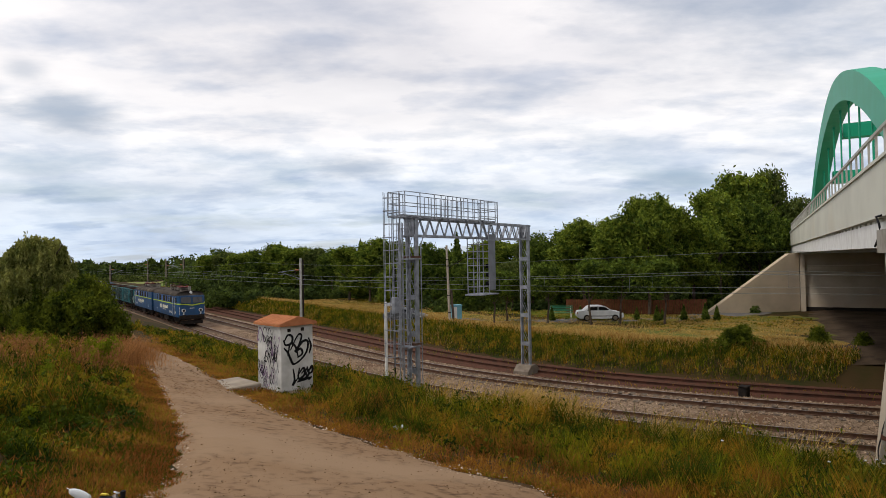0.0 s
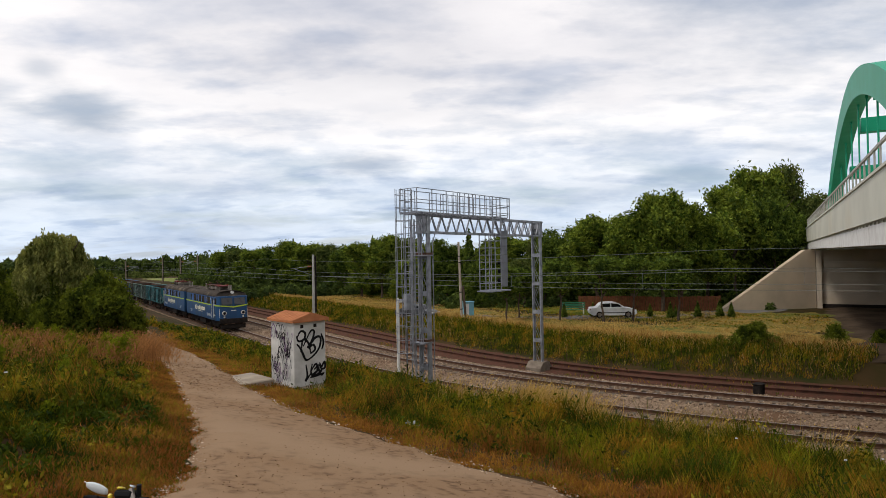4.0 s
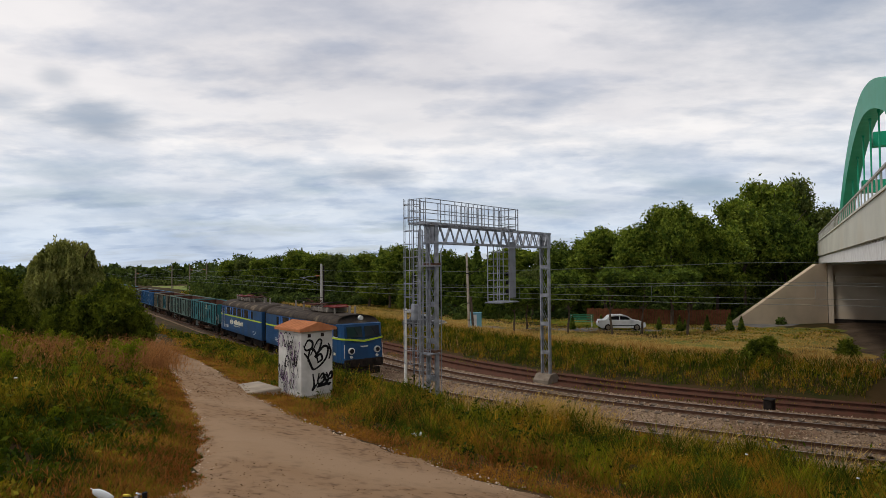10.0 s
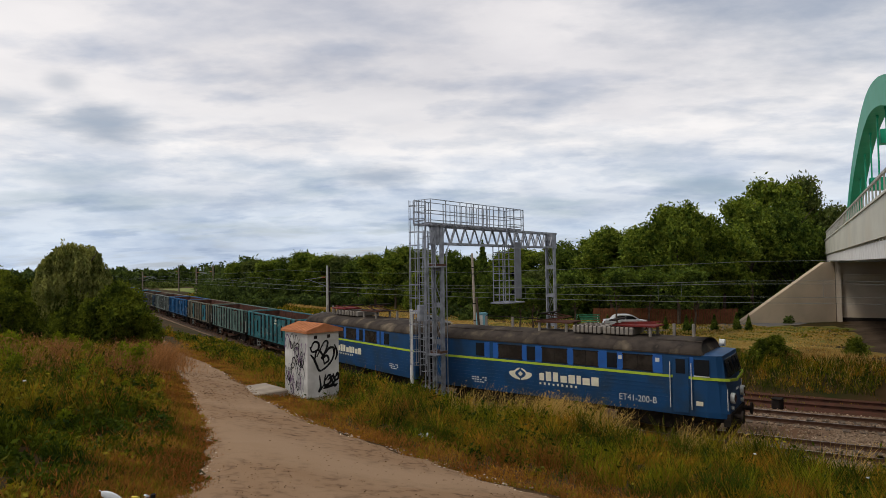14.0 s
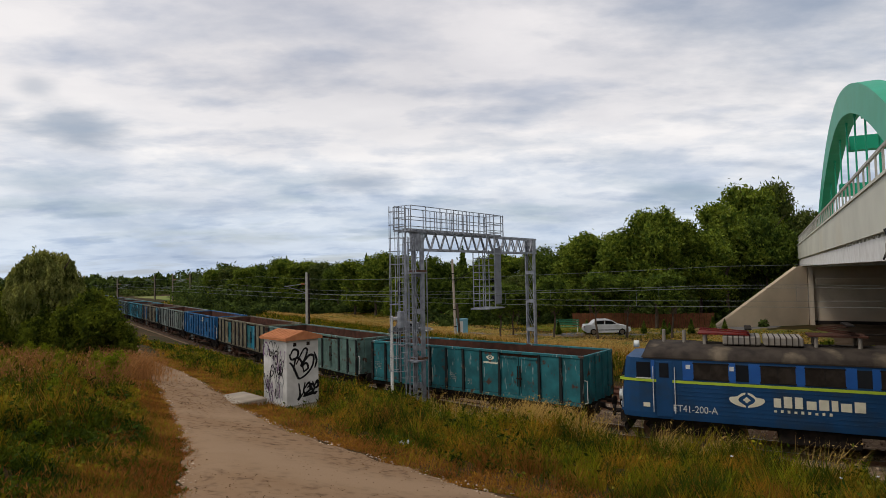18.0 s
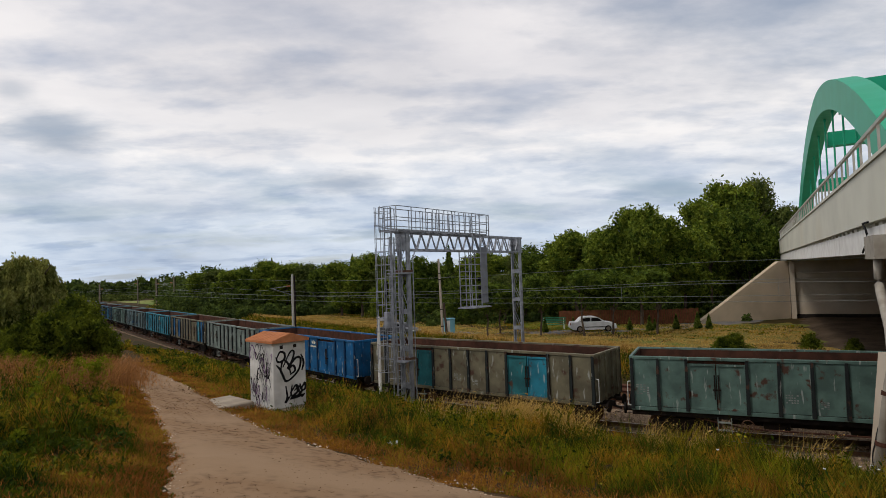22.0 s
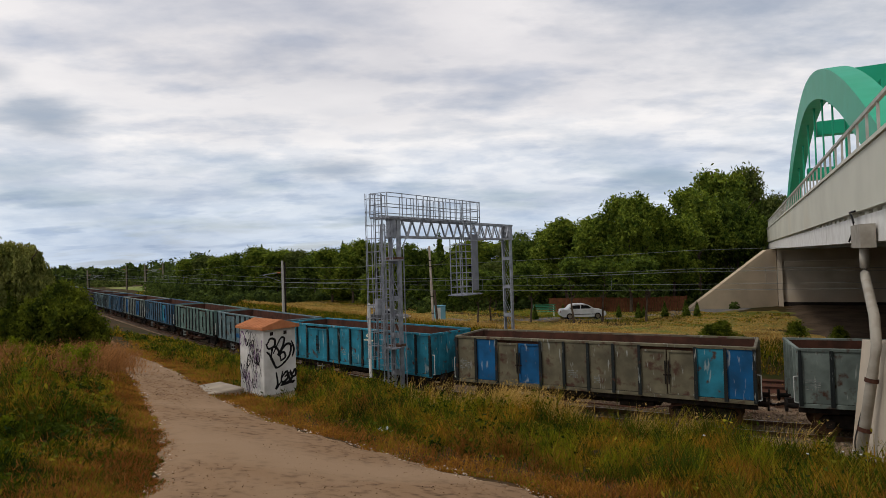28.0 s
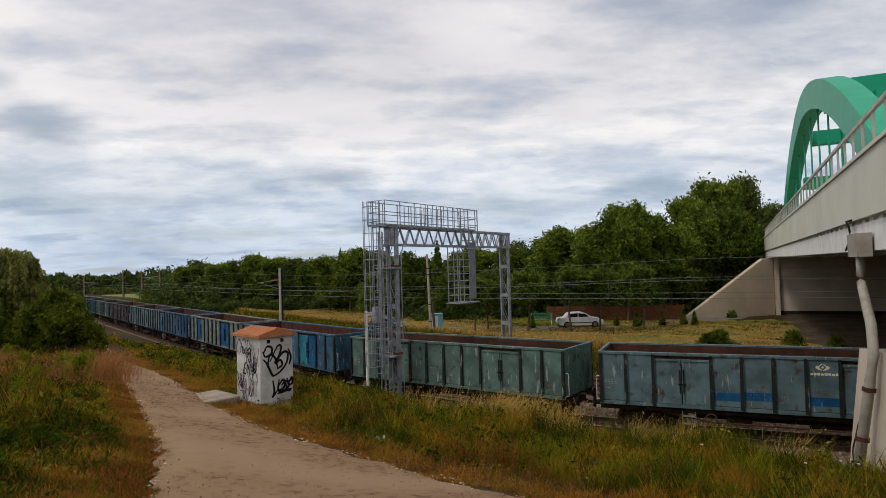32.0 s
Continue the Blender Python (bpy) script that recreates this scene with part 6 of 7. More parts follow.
# wall added, open at the tracks, to keep light from under the deck
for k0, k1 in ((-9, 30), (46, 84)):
    tagged(part("light_block_wall", slab(bmesh.new(), k0, k1, 16.2, 16.8, -0.6, 8.6), "old_concrete"), "plain concrete wall added behind the bridge to block light", "wall", kind="structure")


def patch(x, y, k=1.0):
    """A smooth field from -1 to 1 that decides where grass is dry."""
    return np.sin(x * 0.55 * k + 1.1 * np.sin(y * 0.43 * k) + 0.7) * np.cos(y * 0.38 * k + 0.9 * np.sin(x * 0.31 * k)) * 0.7 + 0.3 * np.sin(x * 1.9 * k + y * 1.3 * k)


def tufts(x, y, cell, pull):
    """Draws plan points together into uneven tussocks; returns the points and each one's nearness to its tussock's heart."""
    wx, wy = 0.45 * np.sin(y * 1.9 + 0.6 * x) + 0.3 * np.sin(x * 0.7), 0.45 * np.sin(x * 2.1 - 0.5 * y) + 0.3 * np.cos(y * 0.8)
    i, j = np.floor((x + wx) / cell), np.floor((y + wy) / cell)
    a = np.sin(i * 12.9898 + j * 78.233) * 43758.5453
    b = np.sin(i * 39.346 + j * 11.135) * 24634.6345
    cx, cy = (i + 0.15 + 0.7 * (a - np.floor(a))) * cell, (j + 0.15 + 0.7 * (b - np.floor(b))) * cell
    cx, cy = cx - wx, cy - wy
    d = np.hypot(x - cx, y - cy) / cell
    k = pull * np.clip(1 - d, 0, 1)
    size = 0.45 + 0.9 * (a * 7 - np.floor(a * 7))
    return x + (cx - x) * k, y + (cy - y) * k, np.clip(1.15 - d, 0.35, 1.15) * size


def blades(x, y, h, w, lean, rng, lift=0.0, bias=(0.0, 0.0)):
    """Bent grass blades: two triangles each."""
    n = len(x)
    z = ground_z(x, y) - 0.03 + lift
    a = rng.uniform(0, 2 * np.pi, n)
    tip = np.stack([np.cos(a) * lean * h + bias[0] * h, np.sin(a) * lean * h + bias[1] * h, h], 1)
    b = rng.uniform(0, 2 * np.pi, n)
    side = np.stack([np.cos(b), np.sin(b), np.zeros(n)], 1) * (w / 2)[:, None]
    p = np.stack([x, y, z], 1)
    mid = p + tip * np.array([0.35, 0.35, 0.6])
    side = side * 1.4
    return np.concatenate([np.stack([p - side, p + side, mid], 1), np.stack([mid - side * 0.75, mid + side * 0.75, p + tip], 1)])


XL, YL = zip(*sorted(((p[0], p[1]) for p in smooth_line(PATH_L, 6)), key=lambda q: q[1]))
XR, YR = zip(*sorted(((p[0], p[1]) for p in smooth_line(PATH_R, 6)), key=lambda q: q[1]))


def grass():
    rng = np.random.default_rng(71)
    green, lush, dry, straw, herb, tan, straw_heads, tan_heads = [], [], [], [], [], [], [], []
    # left of the path
    n = 290000
    az, r = np.radians(rng.uniform(-54, -12, n)), 2.2 + 36 * rng.uniform(0, 1, n) ** 1.3
    x, y = r * np.sin(az), r * np.cos(az)
    edge = np.interp(y, YL, XL) - x
    wav = 0.28 * np.sin(y * 2.3) + 0.2 * np.sin(y * 5.1 + 1)
    keep = edge > wav - 0.2
    x, y, r, edge = x[keep], y[keep], r[keep], edge[keep]
    x, y, heart = tufts(x, y, 0.62, 0.55)
    tall = (0.62 + 0.42 * patch(x, y, 1.9)) * heart
    h = (0.05 + 0.42 * np.clip(edge / 1.8, 0, 1) ** 0.8 * tall) * rng.uniform(0.5, 1.5, len(x))
    w = 0.005 + 0.0008 * r
    d = 0.55 * patch(x, y, 1.6) + rng.normal(size=len(x)) * 0.4 + 1.1 * np.exp(-edge / 0.45) > 0.56
    e = d | (rng.uniform(0, 1, len(x)) < 0.35)
    # most blades here take the dark colour, which carries the left corner's darkness
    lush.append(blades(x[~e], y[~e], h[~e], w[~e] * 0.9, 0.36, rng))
    e &= ~d
    green.append(blades(x[e], y[e], h[e] * 1.1, w[e] * 0.8, 0.3, rng))
    dry.append(blades(x[d], y[d], h[d] * 1.1, w[d] * 0.7, 0.28, rng))
    k = rng.choice(len(x), 110000, replace=False)
    k = k[(edge[k] > 0.5) & (patch(x[k] + 4, y[k], 1.3) + rng.normal(size=len(k)) * 0.3 > -0.35)]
    q = np.stack([x[k], y[k], ground_z(x[k], y[k]) + h[k] * rng.uniform(0.3, 1.0, len(k))], 1)
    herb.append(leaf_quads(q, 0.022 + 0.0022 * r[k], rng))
    # between the path and the track
    n = 560000
    az, r = np.radians(rng.uniform(-32, 50, n)), 4.0 + 46 * rng.uniform(0, 1, n) ** 1.15
    x, y = r * np.sin(az), r * np.cos(az)
    s, u = nearest(x, y)
    edge = np.where(y < 41, x - np.interp(y, YR, XR), 3.0)
    wav = 0.22 * np.sin(y * 2.1 + x) + 0.15 * np.sin(x * 5.3)
    keep = (u > np.interp(s, [-6, 3], [1.95, 2.8])) & (edge > wav - 0.1)
    keep &= ~((np.abs(x + 3.9) < 0.62) & (np.abs(y - 15.45) < 0.62)) & ~((np.hypot(x + 5.4, y - 15.1) < 0.75))
    keep &= ~((x > 9) & (np.hypot(x - 13.5, y - 15.5) < 4))
    x, y, r, u, edge = x[keep], y[keep], r[keep], u[keep], edge[keep]
    x, y, heart = tufts(x, y, 0.7, 0.55)
    band = np.clip((edge * 0.72 - 0.35) / 1.2, 0, 1)
    tall = (0.65 + 0.45 * patch(x + 2, y, 1.5)) * heart
    h = (0.05 + 0.66 * band * tall) * rng.uniform(0.5, 1.45, len(x)) * np.clip(0.45 + (u - 2.9) * 0.06, 0.4, 1)
    w = 0.005 + 0.0008 * r
    dryness = patch(x + 3, y - 5, 1.6) * 0.5 + rng.normal(size=len(x)) * 0.35 + 1.5 * np.exp(-np.clip(edge, 0, 9) / 0.85)
    d = dryness + 0.5 * (heart - 0.7) > 0.45
    e = ~d & (patch(x - 6, y + 2, 1.8) + rng.normal(size=len(x)) * 0.25 > 0.25)
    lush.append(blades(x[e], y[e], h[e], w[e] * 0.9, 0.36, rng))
    x, y, r, u, edge, h, w, d = (q[~e] for q in (x, y, r, u, edge, h, w, d))
    green.append(blades(x[~d], y[~d], h[~d], w[~d] * 0.85, 0.32, rng))
    dry.append(blades(x[d], y[d], h[d] * 0.72, w[d] * 0.7, 0.4, rng))
    k = rng.choice(len(x), min(len(x), 80000), replace=False)
    k = k[(edge[k] > 0.9) & (patch(x[k] + 9, y[k], 1.2) + rng.normal(size=len(k)) * 0.3 > 0.0)]
    q = np.stack([x[k], y[k], ground_z(x[k], y[k]) + h[k] * rng.uniform(0.3, 1.0, len(k))], 1)
    herb.append(leaf_quads(q, 0.022 + 0.0022 * r[k], rng))
    # pale plumes on the crest of the bank
    for cx, cy, sx, sy, k in ((2.0, 15.3, 0.5, 0.6, 900), (2.6, 14.9, 0.5, 0.6, 520), (1.3, 15.8, 0.6, 0.7, 220), (3.3, 14.6, 0.5, 0.6, 220), (4.9, 13.6, 0.4, 0.5, 160), (5.6, 12.9, 0.3, 0.4, 150), (7.3, 12.0, 0.5, 0.5, 110), (0.2, 17.0, 0.7, 0.6, 120), (-10.4, 19.6, 0.9, 1.3, 1500), (-9.2, 17.2, 0.9, 1.2, 1100), (-13.2, 24.6, 0.9, 1.4, 600), (-11.6, 21.9, 0.8, 1.1, 900), (-11.8, 17.2, 1.2, 1.0, 600), (-8.0, 14.0, 0.7, 0.9, 300), (-10.4, 13.6, 1.6, 1.2, 500)):
        x, y = cx + rng.normal(size=k) * sx * 0.55, cy + rng.normal(size=k) * sy * 0.55
        h = rng.uniform(0.4, 1.05, k) * (1.0 if cx > 0 else 0.75)
        (straw if cx > 0 else tan).append(blades(x, y, h, np.full(k, 0.012), 0.34, rng, bias=(0.26, -0.14)))
        # drooping seed heads
        j = rng.choice(k, k // 3, replace=False)
        q = np.stack([x[j] + 0.3 * h[j] + rng.normal(size=len(j)) * 0.1, y[j] - 0.15 * h[j] + rng.normal(size=len(j)) * 0.1, ground_z(x[j], y[j]) + h[j] * rng.uniform(0.75, 1.0, len(j))], 1)
        (straw_heads if cx > 0 else tan_heads).append(leaf_quads(q, 0.035, rng, droop=0.8))
    # short bleached turf along both edges of the path
    for YE, XE, sg in ((YR, XR, 1), (YL, XL, -1)):
        n = 60000
        y = 3.0 + 27 * rng.uniform(0, 1, n) ** 1.5
        e = rng.exponential(0.42, n) - 0.22
        e += 0.16 * np.sin(y * 2.1) + 0.1 * np.sin(y * 6.3)
        x = np.interp(y, YE, XE) + sg * e
        h = rng.uniform(0.03, 0.13, n) * np.clip(0.5 + e, 0.4, 1.3)
        g = rng.uniform(0, 1, n) < 0.3
        w = 0.006 + 0.0008 * np.hypot(x, y)
        green.append(blades(x[g], y[g], h[g], w[g], 0.6, rng, lift=0.03))
        dry.append(blades(x[~g], y[~g], h[~g], w[~g], 0.6, rng, lift=0.03))
    # far bank; nothing grows under the deck
    n = 210000
    s, u = rng.uniform(-150, 42, n), rng.uniform(-24, -12.6, n)
    x, y = along(s, u)
    open_sky = (x - FAR.x) * BN.x + (y - FAR.y) * BN.y < 1.2 + 0.8 * np.sin(y * 1.3)
    x, y, u = x[open_sky], y[open_sky], u[open_sky]
    n = len(x)
    r = np.hypot(x, y)
    h = (0.2 + 0.45 * np.exp(-((u + 15.5) / 3.2) ** 2)) * rng.uniform(0.5, 1.3, n)
    h *= np.where(u < -19, 0.45, 1)
    w = 0.006 + 0.0008 * r
    d = (patch(x * 0.5, y * 0.5) * 0.7 + rng.normal(size=n) * 0.5 + np.where(u < -16.5, 1.0, -0.75)) > 0.2
    low = ~d & (rng.uniform(0, 1, n) < 0.55)
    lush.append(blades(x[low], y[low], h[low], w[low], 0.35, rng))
    x, y, h, w, d, u = (q[~low] for q in (x, y, h, w, d, u))
    n = len(x)
    pale = d & (rng.uniform(0, 1, n) < 0.7)
    straw.append(blades(x[pale], y[pale], h[pale] * 1.1, w[pale], 0.3, rng))
    d &= ~pale
    keep = ~pale
    x, y, h, w, d = x[keep], y[keep], h[keep], w[keep], d[keep]
    green.append(blades(x[~d], y[~d], h[~d], w[~d], 0.35, rng))
    dry.append(blades(x[d], y[d], h[d], w[d], 0.3, rng))
    # short lawn and verge beyond
    n = 70000
    s, u = rng.uniform(-110, 45, n), rng.uniform(-40, -22, n)
    x, y = along(s, u)
    open_sky = (x - FAR.x) * BN.x + (y - FAR.y) * BN.y < 1.0
    x, y, u = x[open_sky], y[open_sky], u[open_sky]
    n = len(x)
    h = rng.uniform(0.06, 0.18, n)
    d = patch(x * 0.4, y * 0.4) + rng.normal(size=n) * 0.5 + np.where(u > -27, 0.7, -0.4) > 0.0
    w = 0.03 + 0.001 * np.hypot(x, y)
    green.append(blades(x[~d], y[~d], h[~d], w[~d], 0.4, rng))
    straw.append(blades(x[d], y[d], h[d], w[d], 0.4, rng))
    # weeds in the old track bed
    n = 12000
    s, u = rng.uniform(-60, 40, n), rng.uniform(-13, -7.4, n)
    x, y = along(s, u)
    keep = patch(x, y, 1.4) > 0.2
    x, y = x[keep], y[keep]
    green.append(blades(x, y, rng.uniform(0.08, 0.3, len(x)), np.full(len(x), 0.04), 0.4, rng))
    tagged(tri_mesh("grass", np.concatenate(green), "grass"), "rank green meadow grass on the banks", "grass", kind="stuff")
    tagged(tri_mesh("dark_grass", np.concatenate(lush), "herb"), "dark green grass in tussocks", "grass", kind="stuff")
    tagged(tri_mesh("dry_grass", np.concatenate(dry), "dry_grass"), "dry rusty-brown grass on the banks", "grass", kind="stuff")
    tagged(tri_mesh("straw_plumes", np.concatenate(straw), "straw"), "tall pale straw-coloured grass plumes", "grass", kind="stuff")
    tagged(tri_mesh("seed_heads", np.concatenate(straw_heads), "straw"), "pale drooping seed heads of tall grass", "grass", kind="stuff")
    tagged(tri_mesh("seed_heads", np.concatenate(tan_heads), "tan_seed"), "pinkish-tan seed heads of tall grass", "grass", kind="stuff")
    tagged(tri_mesh("seeded_grass", np.concatenate(tan), "tan_seed"), "tall pinkish-tan grass gone to seed", "grass", kind="stuff")
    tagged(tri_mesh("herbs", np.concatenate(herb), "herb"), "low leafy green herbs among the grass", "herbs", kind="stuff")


# dark leaf colour, partly standing in for the darkness towards the left corner
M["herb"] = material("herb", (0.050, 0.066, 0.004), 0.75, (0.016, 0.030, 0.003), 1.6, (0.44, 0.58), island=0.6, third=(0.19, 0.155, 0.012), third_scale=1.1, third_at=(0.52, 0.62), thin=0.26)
M["tan_seed"] = material("tan_seed", (0.28, 0.14, 0.06), 0.85, (0.18, 0.08, 0.032), 1.0, island=0.45, thin=0.3)
M["straw"] = material("straw", (0.42, 0.29, 0.11), 0.85, (0.30, 0.20, 0.06), 1.0, island=0.35, thin=0.38)
grass()


def path_stones():
    rng = np.random.default_rng(81)
    n = 15000
    y = 2.5 + 24 * rng.uniform(0, 1, n) ** 1.3
    q = rng.uniform(0.02, 0.98, n)
    x = np.interp(y, YL, XL) * (1 - q) + np.interp(y, YR, XR) * q
    r = (0.003 + 0.016 * rng.uniform(0, 1, n) ** 3) * (1 + 0.04 * y)
    c = np.stack([x, y, ground_z(x, y) + 0.03], 1)
    f = []
    for i in (1, -1):
        for j in (1, -1):
            f.append(np.stack([c + np.array((i, 0, 0)) * r[:, None], c + np.array((0, j, 0)) * r[:, None] * 0.8, c + np.array((0.2, 0.1, 0.6)) * r[:, None]], 1))
    tagged(tri_mesh("path_gravel", np.concatenate(f), "gravel"), "small pale stones scattered on the path", "gravel", kind="stuff")
    # dead leaves and twigs, thickest near the eye and along the edges
    n = 7000
    y = 2.5 + 17 * rng.uniform(0, 1, n) ** 1.7
    q = np.where(rng.uniform(0, 1, n) < 0.45, rng.uniform(0.05, 0.95, n), rng.beta(0.5, 0.5, n))
    x = np.interp(y, YL, XL) * (1 - q) + np.interp(y, YR, XR) * q
    keep = patch(x, y, 2.2) + rng.normal(size=n) * 0.4 > 0.1
    x, y = x[keep], y[keep]
    c = np.stack([x, y, ground_z(x, y) + 0.075], 1)
    tagged(tri_mesh("leaf_litter", leaf_quads(c, 0.006 + 0.0009 * y, rng, flat=0.85), "dead_leaf"), "dark dead leaves and twigs on the path", "litter", kind="stuff")


M["dead_leaf"] = material("dead_leaf", (0.075, 0.042, 0.02), 0.9, (0.16, 0.095, 0.045), 2.0, island=0.7)
M["gravel"] = material("gravel", (0.44, 0.36, 0.27), 0.9, (0.2, 0.15, 0.11), 2.0, island=0.6)
path_stones()


# ---- masts, wires, trackside ----
def mast(x, y, h, side, coat="old_concrete", label="pale concrete overhead-line mast with bracket arms", w=0.34):
    th = empty("catenary_mast", pose(x, y, gz(x, y) - 0.2, 0, 0, 40), label, "mast", "overhead-line masts")
    bm = bmesh.new()
    rod(bm, (0, 0, 0), (0, 0, h + 0.2), w / 2, 8, w / 2.6)
    part("shaft", bm, coat, th)
    part("channel", box(bmesh.new(), (0.14, 0.2, h), Matrix.Translation((0.36, 0.1, h / 2))), "soot", th, "dark steel channel")
    if side:
        part("bracket_arm", bar(bmesh.new(), (0, 0, 6.5), (-2.9 * side, 0.1, 6.2), 0.06), "galvanised", th)
        part("stay", bar(bmesh.new(), (0, 0, 5.3), (-2.5 * side, 0.1, 6.2), 0.05), "galvanised", th)
        part("insulator", rod(bmesh.new(), (-0.3 * side, 0, 6.43), (-0.75 * side, 0, 6.43), 0.08, 8), "roof_tile", th)
    return th


mast(-17.0, 74.0, 7.7, 1, "rail_paint")
mast(-59.0, 139.0, 7.6, 1)
mast(-68.0, 150.0, 7.6, -1)
mast(-88.0, 182.0, 7.4, 1)
mast(-77.5, 142.0, 7.4, -1)


def wooden_pole():
    th = empty("wooden_pole", pose(1.0, 56.8, gz(1.0, 56.8) - 0.2, 0, -1.5, 0), "pale wooden utility pole braced by a dark stub", "pole")
    part("shaft", rod(bmesh.new(), (0, 0, 0), (0, 0, 7.6), 0.14, 10, 0.1), "pale_wood", th)
    part("stub", rod(bmesh.new(), (0.38, 0.05, 0), (0.25, 0.02, 3.4), 0.12, 8), "bark", th, "dark weathered stub")
    for z in (1.2, 2.8, 5.6, 6.2):
        part("band", rod(bmesh.new(), (0, 0, z), (0, 0, z + 0.08), 0.16, 10), "soot", th)
    part("lamp_arm", bar(bmesh.new(), (0, 0, 5.4), (3.4, -0.4, 7.3), 0.06), "soot", th)


M["pale_wood"] = material("pale_wood", (0.40, 0.34, 0.27), 0.85, (0.30, 0.25, 0.19), 4, bump=0.3)
wooden_pole()


def wires():
    def wire(name, off, zs, s0, s1, span, sag, r, label):
        ss = np.arange(s0, s1 + 0.01, 4.0)
        pts = []
        for s in ss:
            q = ((s + 52) % span) / span
            x, y = along(s, off)
            pts.append((float(x), float(y), zs - sag * 4 * q * (1 - q)))
        ob = part(name, tube(bmesh.new(), pts, r, 5), "wire", None)
        tagged(ob, label, "wire", "overhead wires")
    for off in (0.0, -4.7):
        wire("contact_wire", off, 5.22, -180, 70, 62, 0.0, 0.009, "thin grey contact wire over the track")
        wire("messenger_wire", off, 6.0, -180, 70, 62, 0.45, 0.009, "sagging grey messenger wire over the track")
    wire("feeder_wire", -7.6, 6.9, -180, 70, 62, 0.5, 0.009, "thin feeder wire beside the track")
    for off in (0.0, -4.7):
        for k in range(26):
            s = -100 + 6.2 * k
            q = ((s + 52) % 62) / 62
            x, y = along(s, off)
            dr = new("dropper_wire", shared("dropper_wire", lambda bm: rod(bm, (0, 0, 0), (0, 0, 1), 0.006, 4)))
            dr.matrix_basis = Matrix.Translation((float(x), float(y), 5.22)) @ Matrix.Diagonal((1, 1, 0.78 - 0.45 * 4 * q * (1 - q), 1))
            dr.material_slots[0].link = "OBJECT"
            dr.material_slots[0].material = M["wire"]
            tagged(dr, "thin dropper between the overhead wires", "wire", "overhead wires")


M["wire"] = material("wire", (0.20, 0.22, 0.20), 0.5, metal=0.3)
wires()


def trackside_box():
    x, y = along(9.6, -7.3)
    th = empty("trackside_box", pose(float(x), float(y), -0.45, 0, 0, 45), "small dark trackside signalling box", "box")
    part("case", box(bmesh.new(), (0.55, 0.4, 0.55), Matrix.Translation((0, 0, 0.35)), 0.05), "soot", th)
    part("lid", box(bmesh.new(), (0.6, 0.45, 0.06), Matrix.Translation((0, 0, 0.65)), 0.02), "soot", th)
    part("leg", rod(bmesh.new(), (0, 0, -0.2), (0, 0, 0.1), 0.08, 8), "rust", th)


trackside_box()


# ---- road side: cars, box, bench, fence ----
def car(m, paint_mat, label):
    th = empty("car", m, label, "car", "parked cars")
    side = [(-2.15, 0.42), (-2.2, 0.72), (-2.05, 0.95), (-1.4, 1.0), (1.0, 0.97), (1.85, 0.82), (2.15, 0.62), (2.18, 0.38), (1.9, 0.25), (-1.95, 0.25)]
    part("body", prism(bmesh.new(), side, 1.72), paint_mat, th)
    part("bonnet", prism(bmesh.new(), [(0.9, 0.94), (1.05, 0.99), (1.85, 0.85), (2.12, 0.66), (2.0, 0.6), (0.9, 0.7)], 1.6), paint_mat, th)
    cab = [(-1.55, 0.97), (-1.15, 1.36), (-0.75, 1.46), (0.15, 1.46), (0.5, 1.36), (1.15, 0.97)]
    part("roof", prism(bmesh.new(), cab, 1.46), paint_mat, th)
    for s in (-1, 1):
        part("side_window", prism(bmesh.new(), [(-1.25, 1.02), (-1.0, 1.32), (-0.28, 1.38), (-0.28, 1.02)], 0.012, Matrix.Translation((0, s * 0.735, 0))), "car_glass", th)
        part("side_window", prism(bmesh.new(), [(-0.2, 1.02), (-0.2, 1.38), (0.42, 1.32), (0.9, 1.02)], 0.012, Matrix.Translation((0, s * 0.735, 0))), "car_glass", th)
        part("sill_trim", box(bmesh.new(), (2.3, 0.02, 0.06), Matrix.Translation((0, s * 0.865, 0.5))), "soot", th)
        part("mirror", box(bmesh.new(), (0.16, 0.16, 0.11), Matrix.Translation((0.75, s * 0.92, 1.02)), 0.03), paint_mat, th)
        part("headlight", box(bmesh.new(), (0.22, 0.3, 0.14), Matrix.Translation((2.05, s * 0.62, 0.68)), 0.03), "chalk", th)
        part("tail_light", box(bmesh.new(), (0.06, 0.22, 0.2), Matrix.Translation((-2.17, s * 0.68, 0.78)), 0.01), "panto_red", th)
        for x in (-1.32, 1.35):
            w = part("wheel", rod(bmesh.new(), (x, s * 0.68, 0.31), (x, s * 0.88, 0.31), 0.31, 18), "black", th)
            part("rim", rod(bmesh.new(), (x, s * 0.86, 0.31), (x, s * 0.892, 0.31), 0.2, 14), "rail_top", w)
    part("windscreen", bar(bmesh.new(), (1.1, 0, 1.02), (0.56, 0, 1.36), 1.3, 0.012), "car_glass", th)
    part("bumper", box(bmesh.new(), (0.1, 1.6, 0.18), Matrix.Translation((2.16, 0, 0.42)), 0.03), "soot", th)
    return th


M["car_glass"] = material("car_glass", (0.01, 0.011, 0.013), 0.2, (0.014, 0.015, 0.017), 1.0, spec=0.15)
M["silver"] = material("silver", (0.68, 0.70, 0.73), 0.3, (0.60, 0.62, 0.65), 2, metal=0.1, spec=0.5)
M["dark_car"] = material("dark_car", (0.06, 0.065, 0.07), 0.3, spec=0.6)
car(pose(15.5, 58.0, gz(15.5, 58.0) + 0.05, 0, 0, -4), "silver", "silver hatchback parked on the verge")
